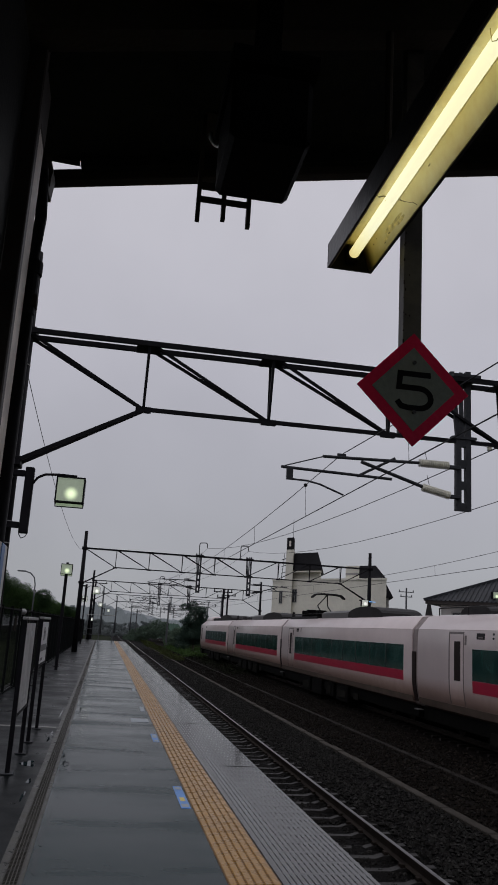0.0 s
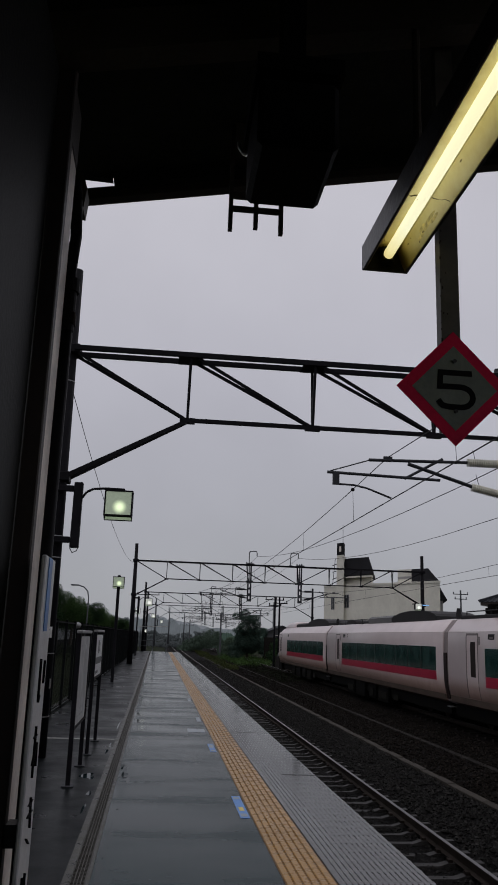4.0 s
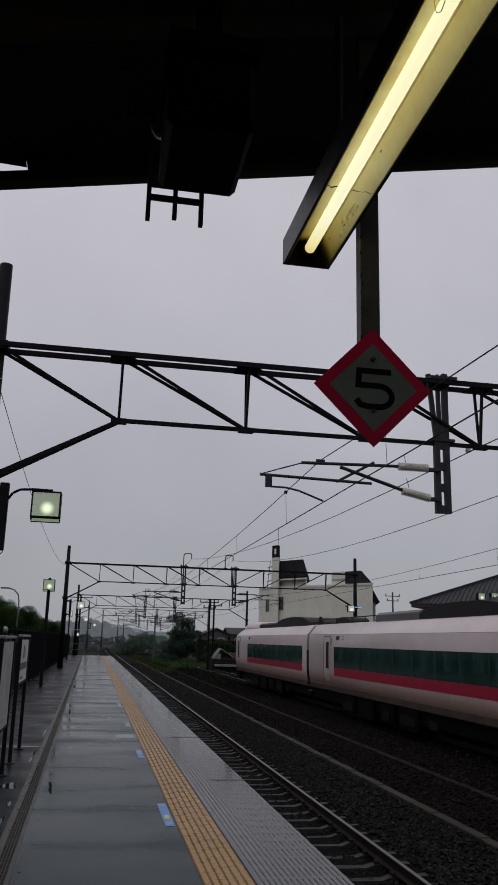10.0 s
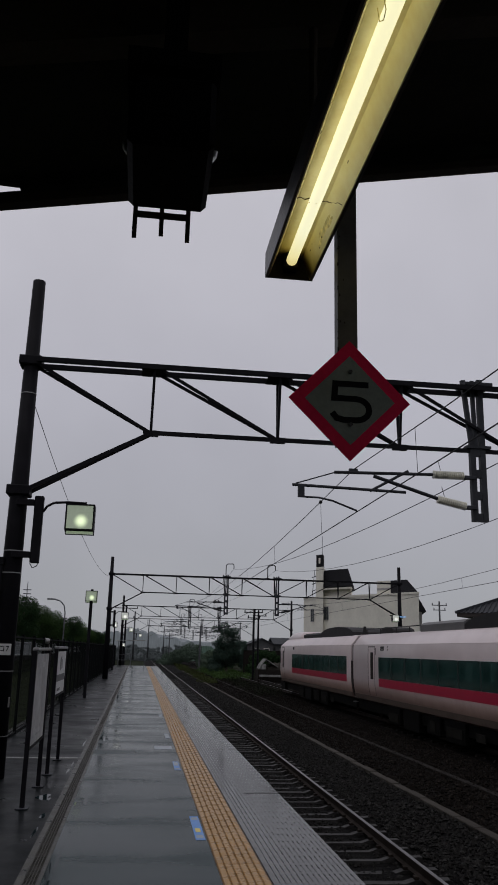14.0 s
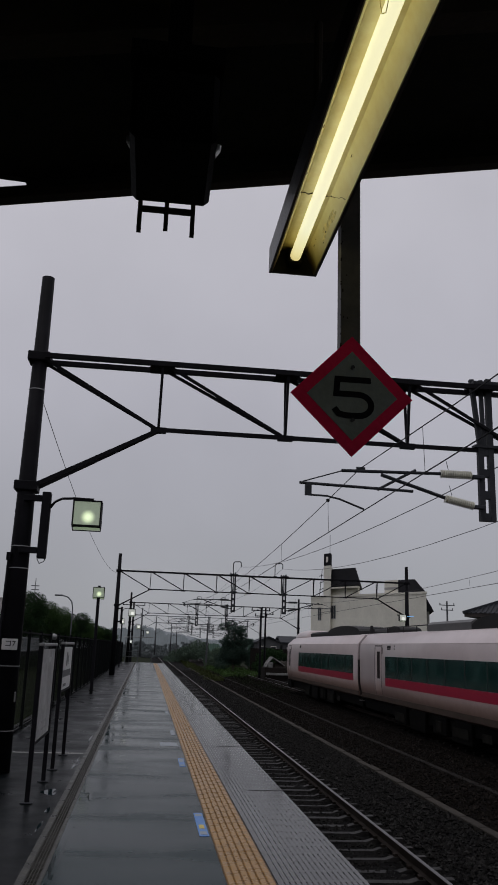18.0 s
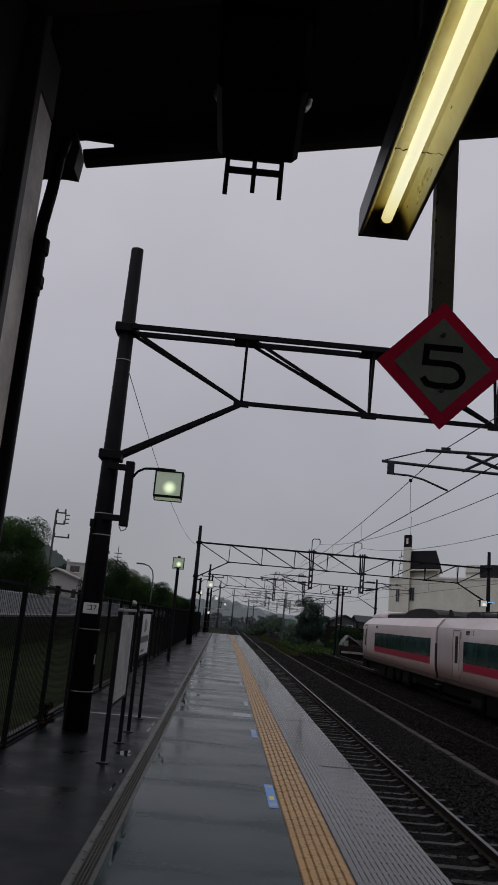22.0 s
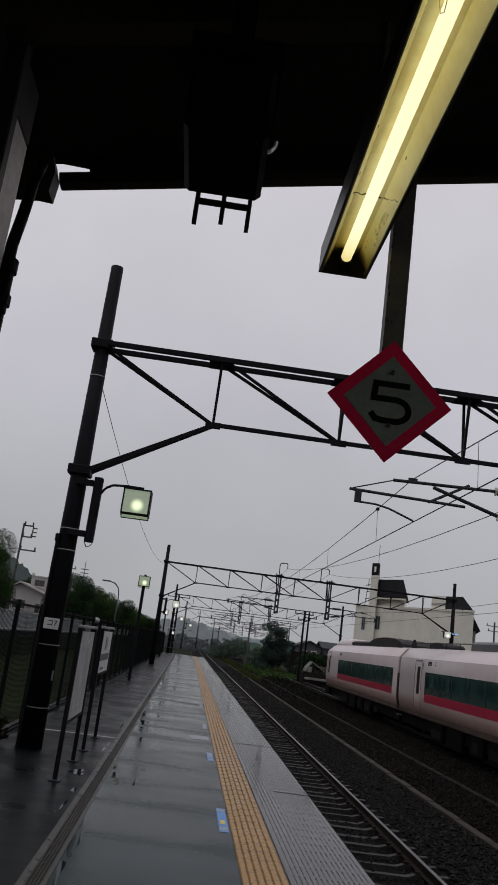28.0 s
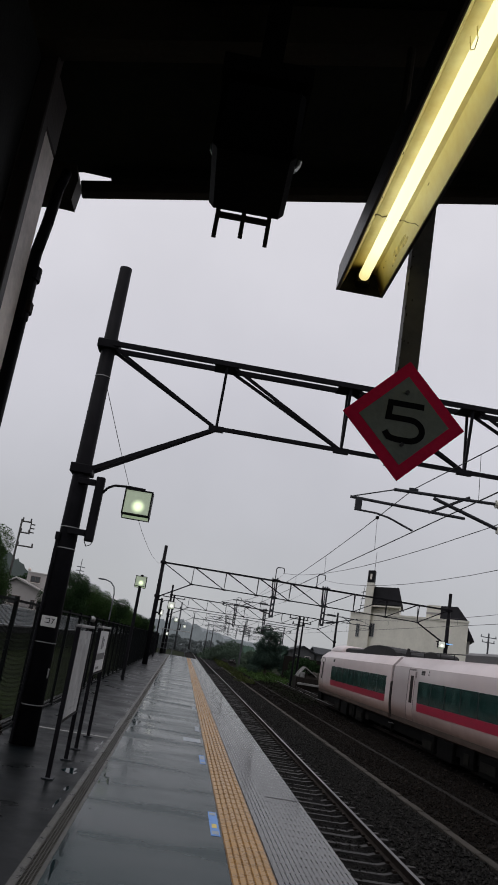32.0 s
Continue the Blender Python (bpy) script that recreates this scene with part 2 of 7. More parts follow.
GALV = mat("weathered_galvanised_steel", (0.030, 0.032, 0.037), 0.55, 0.1, vary=0.35, scale=3, fine=30, spec=0.15)
RAIL_TOP = mat("polished_rail_head", (0.105, 0.104, 0.103), 0.34, 0.8, vary=0.25, scale=3)
RUST = mat("rusty_rail_steel", (0.020, 0.0155, 0.013), 0.75, 0.0, vary=0.4, scale=5, spec=0.06)
BALLAST = mat("dark_wet_ballast", (0.006, 0.0057, 0.0057), 0.75, vary=0.6, scale=9, fine=28, bump=0.9, depth=0.05, spec=0.02)
BALLAST_OLD = mat("brown_old_ballast", (0.007, 0.0058, 0.0052), 0.8, vary=0.6, scale=6, fine=22, bump=0.9, depth=0.05, spec=0.02)
SLEEPER = mat("concrete_sleeper", (0.044, 0.042, 0.041), 0.55, vary=0.4, scale=5, second=(0.009, 0.0085, 0.008), spec=0.1)
TROUGH = mat("weathered_cable_trough", (0.043, 0.038, 0.032), 0.7, vary=0.45, scale=2.5, fine=30, spec=0.07)
VERGE = mat("dim_verge_grass", (0.020, 0.030, 0.008), 0.85, vary=0.5, scale=1.2, fine=18, bump=0.6, second=(0.006, 0.007, 0.004), spec=0.02)
GRASS_BRIGHT = mat("bright_wet_grass", (0.068, 0.128, 0.032), 0.7, vary=0.5, scale=1.6, fine=18, bump=0.0, second=(0.034, 0.062, 0.020), spec=0.06)
WEED = mat("yellow_green_weeds", (0.048, 0.060, 0.020), 0.75, vary=0.5, scale=0.7, fine=20, bump=0.0, spec=0.05)
EARTH = mat("dark_earth_and_grass", (0.022, 0.028, 0.015), 0.9, vary=0.5, scale=0.5, fine=6, bump=0.5, second=(0.012, 0.015, 0.009), spec=0.02)
def leafy(m, share_through=0.38):
    """Lets part of the light pass through the leaves."""
    t = m.node_tree
    b = t.nodes["Principled BSDF"]
    tr = t.nodes.new("ShaderNodeBsdfTranslucent")
    t.links.new(b.inputs["Base Color"].links[0].from_socket, tr.inputs["Color"])
    mx = t.nodes.new("ShaderNodeMixShader")
    mx.inputs[0].default_value = share_through
    t.links.new(b.outputs[0], mx.inputs[1])
    t.links.new(tr.outputs[0], mx.inputs[2])
    t.links.new(mx.outputs[0], t.nodes["Material Output"].inputs[0])
    return m


LEAF = mat("wet_foliage", (0.036, 0.070, 0.021), 0.7, vary=0.45, scale=0.7, fine=7, bump=0.0, spec=0.06)
LEAF_DARK = mat("dark_foliage", (0.022, 0.046, 0.018), 0.7, vary=0.4, scale=0.9, fine=7, bump=0.0, spec=0.06)
BARK = mat("bark", (0.06, 0.048, 0.038), 0.85, vary=0.4, scale=6)
CANOPY = mat("dark_canopy_steel", (0.017, 0.021, 0.017), 0.7, vary=0.4, scale=3, fine=30, spec=0.15)
CANOPY_BEAM = mat("dark_brown_canopy_beam", (0.036, 0.031, 0.022), 0.6, vary=0.4, scale=3, spec=0.2)
OLD_WHITE = mat("stained_white_paint", (0.72, 0.66, 0.60), 0.55, vary=0.28, scale=5, fine=50)
PILLAR_BROWN = mat("rusty_brown_paint", (0.020, 0.013, 0.010), 0.6, vary=0.4, scale=6)
PANEL_DARK = mat("dark_grey_panel", (0.009, 0.010, 0.009), 0.6, vary=0.35, scale=2.5, spec=0.12)
LAMP_HOUSING = mat("grey_enamel_housing", (0.045, 0.046, 0.045), 0.4, 0.2, vary=0.4, scale=10)
REFLECTOR = reflector_enamel()
TUBE = tube_glow()
ARM_PAINT = mat("dirty_olive_paint", (0.095, 0.09, 0.066), 0.55, vary=0.5, scale=6, fine=40, second=(0.03, 0.027, 0.02))
SIGN_RED = mat("red_sign_border", (0.60, 0.009, 0.062), 0.45, vary=0.12, scale=8, spec=0.1)
SIGN_WHITE = mat("grey_white_sign_face", (0.165, 0.19, 0.175), 0.55, vary=0.18, scale=6, spec=0.12)
SIGN_BLACK = mat("black_sign_paint", (0.004, 0.0045, 0.005), 0.6, vary=0.2, spec=0.06)
BOLT = mat("dark_bolt", (0.03, 0.03, 0.03), 0.4, 0.6)
BOARD_WHITE = mat("pale_notice_board", (0.56, 0.57, 0.57), 0.4, vary=0.2, scale=2.2, streak=(1, 1, 0.5))
BOARD_PRINT = mat("grey_notice_print", (0.36, 0.37, 0.37), 0.5, vary=0.35, scale=4)
PLATE_WHITE = mat("white_number_plate", (0.42, 0.42, 0.41), 0.5, vary=0.15, scale=9)
BAND = mat("galvanised_band", (0.22, 0.22, 0.22), 0.4, 0.7)
PORCELAIN = mat("porcelain_insulator", (0.56, 0.55, 0.47), 0.3, vary=0.2, scale=10, spec=0.4)
WIRE = mat("dark_wire", (0.014, 0.014, 0.016), 0.6, 0.2, spec=0.15)
# For the lower glass: emission painted in for sky seen through it.
SKY_GLOW_GLASS = mat("lit_floodlight_glass", (0.30, 0.36, 0.28), 0.3, vary=0.15, scale=12, emit=(0.42, 0.52, 0.36), power=0.36)
def glow_glass(name, rim, core, p_rim, p_core):
    """Lit lamp glass: the glow is strongest round the lamp in the middle and fades to the rim."""
    m = mat(name, rim, 0.3, vary=0.1, scale=12, bump=0.0)
    t = m.node_tree
    b = t.nodes["Principled BSDF"]
    co = t.nodes.new("ShaderNodeTexCoord")
    ln = t.nodes.new("ShaderNodeVectorMath")
    ln.operation = "LENGTH"
    t.links.new(co.outputs["Object"], ln.inputs[0])
    r = t.nodes.new("ShaderNodeValToRGB")
    r.color_ramp.interpolation = "EASE"
    r.color_ramp.elements[0].position, r.color_ramp.elements[0].color = 0.010, (*[c * p_core for c in core], 1)
    r.color_ramp.elements[1].position, r.color_ramp.elements[1].color = 0.125, (*[c * p_rim for c in rim], 1)
    t.links.new(ln.outputs["Value"], r.inputs[0])
    t.links.new(r.outputs[0], b.inputs["Emission Color"])
    b.inputs["Emission Strength"].default_value = 1.0
    return m


FLOOD_LIT = glow_glass("lit_floodlight_glass", (0.33, 0.39, 0.29), (0.85, 1.0, 0.62), 0.36, 1.05)
BLUE_GLOW = mat("blue_lamp_glow", (0.3, 0.6, 1.0), 0.3, bump=0, emit=(0.16, 0.36, 0.80), power=0.6)
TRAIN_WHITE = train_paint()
# Skirt brown holds dirt and the painted shade of the tucked-in side.
TRAIN_LOW = mat("dusty_shaded_brown_skirt", (0.085, 0.064, 0.052), 0.5, vary=0.3, scale=1.5, fine=20, bump=0.02, spec=0.15)
TRAIN_DUST = mat("dusty_pink_train_paint", (0.34, 0.275, 0.25), 0.42, vary=0.2, scale=1.5, fine=20, bump=0.02, spec=0.25)
TRAIN_RED = mat("crimson_train_stripe", (0.33, 0.010, 0.040), 0.3, vary=0.08, scale=2, bump=0.0)
TRAIN_GLASS = mat("dark_green_train_glass", (0.012, 0.042, 0.037), 0.10, vary=0.6, scale=2.2, bump=0.0, spec=0.5, streak=(1, 1, 0.25))
TRAIN_PILLAR = mat("glass_joint", (0.006, 0.016, 0.015), 0.3, bump=0.0)
TRAIN_DARK = mat("dark_underframe", (0.0042, 0.004, 0.0037), 0.75, vary=0.5, scale=3, spec=0.03)
TRAIN_ROOF = mat("grey_train_roof", (0.09, 0.088, 0.088), 0.5, vary=0.15, scale=2)
ROOF_UNIT = mat("charcoal_roof_unit", (0.014, 0.0135, 0.014), 0.6, vary=0.3, scale=2, spec=0.15)
BLDG_WHITE = mat("cream_render_wall", (0.66, 0.64, 0.56), 0.75, vary=0.12, scale=0.35, fine=3, bump=0.05)
BLDG_ROOF = mat("black_mansard_roof", (0.010, 0.010, 0.012), 0.75, vary=0.35, scale=0.6, spec=0.15)
GLASS_DARK = mat("dark_window_glass", (0.035, 0.04, 0.045), 0.12, bump=0.0)
TILE_ROOF = mat("dark_grey_roof_tile", (0.020, 0.022, 0.027), 0.5, vary=0.35, scale=1.2, fine=9, spec=0.25)
HOUSE_WALL = mat("grey_house_wall", (0.34, 0.33, 0.32), 0.75, vary=0.15, scale=0.7)
HOUSE_CREAM = mat("pale_house_wall", (0.55, 0.53, 0.51), 0.75, vary=0.12, scale=0.7)
# Paler copy of the dark steel, with distance haze put into the colour.
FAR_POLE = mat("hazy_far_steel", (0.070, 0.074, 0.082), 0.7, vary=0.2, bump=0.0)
WOOD_POLE = mat("grey_utility_pole", (0.055, 0.052, 0.05), 0.8, vary=0.3)
MESH_BLACK = mat("black_mesh_fence", (0.0068, 0.0078, 0.0080), 0.7, vary=0.3, spec=0.03)
WHITE_RAIL = mat("pale_barrier_panel", (0.22, 0.24, 0.25), 0.5, vary=0.3, scale=1.6)
BARRIER_RAIL = mat("pale_barrier_rail", (0.46, 0.48, 0.49), 0.5, vary=0.2, scale=1.6)
SLEEPER_OLD = mat("old_brown_sleeper", (0.014, 0.012, 0.0105), 0.8, vary=0.4, scale=5, spec=0.05)
PUDDLE = mat("standing_water", (0.0090, 0.0165, 0.0185), 0.04, vary=0.1, bump=0.0, spec=0.042)
STAIN = mat("brown_stain", (0.055, 0.038, 0.010), 0.7, vary=0.4, scale=20)
LAMP_CAP = mat("sooty_lamp_end", (0.012, 0.011, 0.008), 0.6, vary=0.4, scale=12, spec=0.15)
FLOOD_WHITE = glow_glass("lit_white_floodlight_glass", (0.50, 0.52, 0.48), (1.0, 1.0, 0.90), 0.5, 1.25)
STICKER_YELLOW = mat("yellow_sticker_print", (0.55, 0.42, 0.06), 0.4, vary=0.1)
STONE = mat("pale_tarpaulin", (0.26, 0.26, 0.25), 0.85, vary=0.5, scale=2, second=(0.07, 0.07, 0.068), spec=0.2)


for m in (LEAF, LEAF_DARK, GRASS_BRIGHT, WEED):
    leafy(m)


# ---------------------------------------------------------------- building helpers
def link_mesh(name, bm, material):
    me = bpy.data.meshes.new(name)
    bm.to_mesh(me)
    bm.free()
    me.materials.append(material)
    return new(name, me)


def part(name, bm, material, parent, label=""):
    """One mesh object under a thing or a part."""
    ob = link_mesh(name, bm, material)
    ob.parent = parent
    return tagged(ob, label)


def thing(name, label, category, at=(0, 0, 0), group="", kind=""):
    ob = new(name)
    ob.empty_display_size = 0.2
    ob.location = at
    return tagged(ob, label, category, group, kind)


def solid(name, bm, material, label, category="", kind="", group=""):
    return tagged(link_mesh(name, bm, material), label, category, group, kind)


def box(bm, x0, x1, y0, y1, z0, z1, bev=0.0, m=None):
    r = bmesh.ops.create_cube(bm, size=1.0)
    vs = r["verts"]
    bmesh.ops.transform(bm, verts=vs, matrix=Matrix.Translation(((x0 + x1) / 2, (y0 + y1) / 2, (z0 + z1) / 2)) @ Matrix.Diagonal((x1 - x0, y1 - y0, z1 - z0, 1)))
    if bev:
        es = list({e for v in vs for e in v.link_edges})
        g = bmesh.ops.bevel(bm, geom=es, offset=bev, segments=1, affect="EDGES")
        vs = list({v for f in g["faces"] for v in f.verts} | {v for v in vs if v.is_valid})
    if m is not None:
        bmesh.ops.transform(bm, verts=vs, matrix=m)
    return vs


def nb(*a, **k):
    bm = bmesh.new()
    box(bm, *a, **k)
    return bm


def rod(bm, a, b, r, seg=8, r2=None, cap=True):
    a, b = Vector(a), Vector(b)
    d = b - a
    m = Matrix.Translation((a + b) / 2) @ d.to_track_quat("Z", "Y").to_matrix().to_4x4()
    bmesh.ops.create_cone(bm, cap_ends=cap, segments=seg, radius1=r, radius2=r if r2 is None else r2, depth=d.length, matrix=m)
    return bm


def bar(bm, a, b, wx, wz, up=(0, 0, 1)):
    """A square bar from a to b, wx wide across and wz along 'up'."""
    a, b, up = Vector(a), Vector(b), Vector(up)
    d = (b - a)
    z = d.normalized()
    x = z.cross(up)
    x = x.normalized() if x.length > 1e-4 else Vector((1, 0, 0))
    y = x.cross(z)
    m = Matrix((x, y, z)).transposed().to_4x4()
    m.translation = (a + b) / 2
    r = bmesh.ops.create_cube(bm, size=1.0)
    bmesh.ops.transform(bm, verts=r["verts"], matrix=m @ Matrix.Diagonal((wx, wz, d.length, 1)))
    return bm


def pipe(bm, pts, r, seg=8):
    for a, b in zip(pts, pts[1:]):
        rod(bm, a, b, r, seg)
    return bm


def prism(bm, poly, y0, y1, axis="y"):
    """A polygon of (x, z) pairs drawn out along y (or of (y, z) pairs along x)."""
    put = (lambda p, t: (p[0], t, p[1])) if axis == "y" else (lambda p, t: (t, p[0], p[1]))
    lo = [bm.verts.new(put(p, y0)) for p in poly]
    hi = [bm.verts.new(put(p, y1)) for p in poly]
    n = len(poly)
    fs = [bm.faces.new(lo), bm.faces.new(hi[::-1])]
    fs += [bm.faces.new((lo[i], hi[i], hi[(i + 1) % n], lo[(i + 1) % n])) for i in range(n)]
    bmesh.ops.recalc_face_normals(bm, faces=fs)
    return bm


def smooth(ob):
    for p in ob.data.polygons:
        p.use_smooth = True
    return ob


def share(name, data, parent, at, rot=None):
    """One more object on a mesh that is already built, under its thing."""
    ob = new(name, data)
    ob.parent = parent
    ob.location = at
    if rot:
        ob.rotation_euler = rot
    return ob


def mesh_of(bm, name, material):
    me = bpy.data.meshes.new(name)
    bm.to_mesh(me)
    bm.free()
    me.materials.append(material)
    return me


# ---------------------------------------------------------------- setting: ground, platform, tracks
RAIL_Z, BED_Z, GROUND_Z = -1.10, -1.32, -1.46
TRACK_1, TRACK_2 = 3.53, 11.97
EDGE_X = 1.87
PLAT_Y0, PLAT_Y1 = -14.0, 87.0


def grid_sheet(x0, x1, y0, y1, nx, ny, z):
    """A sheet of nx by ny quads; z is a function of x and y."""
    bm = bmesh.new()
    rows = [[bm.verts.new((x0 + (x1 - x0) * i / nx, y0 + (y1 - y0) * j / ny, 0)) for i in range(nx + 1)] for j in range(ny + 1)]
    for r in rows:
        for v in r:
            v.co.z = z(v.co.x, v.co.y)
    for j in range(ny):
        for i in range(nx):
            bm.faces.new((rows[j][i], rows[j][i + 1], rows[j + 1][i + 1], rows[j + 1][i]))
    return bm


bm = bmesh.new()
vs = [bm.verts.new(p) for p in ((-2500, -600, GROUND_Z), (2500, -600, GROUND_Z), (2500, 3500, GROUND_Z), (-2500, 3500, GROUND_Z))]
bm.faces.new(vs)
solid("ground", bm, EARTH, "dark wet earth and rough grass round the railway", "ground", "structure")

# ballast beds with uneven surfaces
solid("ballast_bed_near", grid_sheet(1.2, 6.22, -16, 240, 30, 640, lambda x, y: BED_Z + 0.03 * noise.noise((x * 2, y * 2, 0)) - (0.06 if x > 6.1 else 0)), BALLAST,
      "dark wet ballast under the near track", "ballast", "structure")
solid("ballast_bed_far", grid_sheet(6.44, 17.5, -16, 240, 26, 320, lambda x, y: BED_Z - 0.06 + 0.04 * noise.noise((x, y, 3)) - (0.12 if x > 17 else 0)), BALLAST_OLD,
      "brownish old ballast under the far tracks", "ballast", "structure")

platform = thing("platform", "long wet station platform with drain and tactile strip", "platform", kind="structure")
part("platform_mass", nb(-2.60, 1.62, PLAT_Y0, PLAT_Y1, GROUND_Z, -0.14), CONCRETE, platform)
part("edge_slab", nb(1.12, EDGE_X - 0.004, PLAT_Y0, PLAT_Y1, -0.135, -0.018), CONCRETE, platform)
def drain_x(y):
    """Middle of the drain, which runs slightly askew to the platform edge."""
    return -0.745 - 0.004 * y


def skew_slab(left, right, z0, z1):
    """A long slab along the platform; a side given as None follows the drain at the offset named with it."""
    bm = bmesh.new()
    corner = lambda side, y: side[1] if side[0] is None else drain_x(y) + side[0]
    ring = [(corner(left, PLAT_Y0), PLAT_Y0), (corner(right, PLAT_Y0), PLAT_Y0), (corner(right, PLAT_Y1), PLAT_Y1), (corner(left, PLAT_Y1), PLAT_Y1)]
    lo = [bm.verts.new((*p, z0)) for p in ring]
    hi = [bm.verts.new((*p, z1)) for p in ring]
    bm.faces.new(lo[::-1])
    bm.faces.new(hi)
    for i in range(4):
        bm.faces.new((lo[i], lo[(i + 1) % 4], hi[(i + 1) % 4], hi[i]))
    return bm


part("walking_surface", skew_slab((0.086, 0), (None, 0.725), -0.135, 0.0), ASPHALT_NEW, platform, "dark grey coated surface, wet and reflective")
part("old_surface", skew_slab((None, -2.61), (-0.114, 0), -0.135, -0.004), ASPHALT_OLD, platform, "old dark asphalt, wet with puddles")
part("tile_bed", nb(0.727, 1.118, PLAT_Y0, PLAT_Y1, -0.135, -0.012), GROOVE, platform)
part("drain_kerb", skew_slab((-0.112, 0), (-0.055, 0), -0.135, 0.003), KERB_WET, platform, "patchy concrete kerb beside the drain")
part("drain_kerb", skew_slab((0.055, 0), (0.084, 0), -0.135, 0.002), KERB_WET, platform)
part("drain_channel", skew_slab((-0.053, 0), (0.053, 0), -0.134, -0.06), DRAIN_DARK, platform)
part("back_kerb", nb(-2.70, -2.615, PLAT_Y0, PLAT_Y1, GROUND_Z, 0.022), EDGE_JOINT, platform, "low dirty kerb under the fence")

# ---------------------------------------------------------------- rails
def rail_profile(bm, x, y0, y1):
    prism(bm, [(x - 0.062, RAIL_Z - 0.153), (x + 0.062, RAIL_Z - 0.153), (x + 0.062, RAIL_Z - 0.143), (x + 0.010, RAIL_Z - 0.120), (x + 0.010, RAIL_Z - 0.045),
               (x + 0.032, RAIL_Z - 0.036), (x + 0.032, RAIL_Z - 0.006), (x - 0.032, RAIL_Z - 0.006), (x - 0.032, RAIL_Z - 0.036), (x - 0.010, RAIL_Z - 0.045),
               (x - 0.010, RAIL_Z - 0.120), (x - 0.062, RAIL_Z - 0.143)], y0, y1)


def track(cx, name, label):
    tr = thing(name, label, "railway track", kind="structure")
    for s in (-1, 1):
        bm = bmesh.new()
        rail_profile(bm, cx + s * 0.566, -16, 260)
        r = part("rail", bm, RUST, tr)
        part("rail_head", nb(cx + s * 0.566 - 0.030, cx + s * 0.566 + 0.030, -16, 260, RAIL_Z - 0.0055, RAIL_Z), RAIL_TOP, r, "polished bright rail head")
    return tr


near_track = track(TRACK_1, "near_track", "rusty rails on concrete sleepers beside the platform")
far_track = track(TRACK_2, "far_track", "rails under the standing train")

OLD_RAIL = mat("dull_buried_kerb", (0.0125, 0.0108, 0.0095), 0.8, vary=0.6, scale=3.5, spec=0.08)
old_rail = thing("buried_kerb", "dull concrete kerb half buried in the ballast", "kerb", kind="structure")
part("bar", nb(8.36, 8.54, 4, 92, BED_Z - 0.12, BED_Z - 0.008, 0.012), OLD_RAIL, old_rail)

# ---------------------------------------------------------------- overhead line portals
def curve_x(y):
    """How far the line has swung to the right beyond the platform's end."""
    return 0.00055 * max(0.0, y - 82.0) ** 2 if y > 90 else 0.0


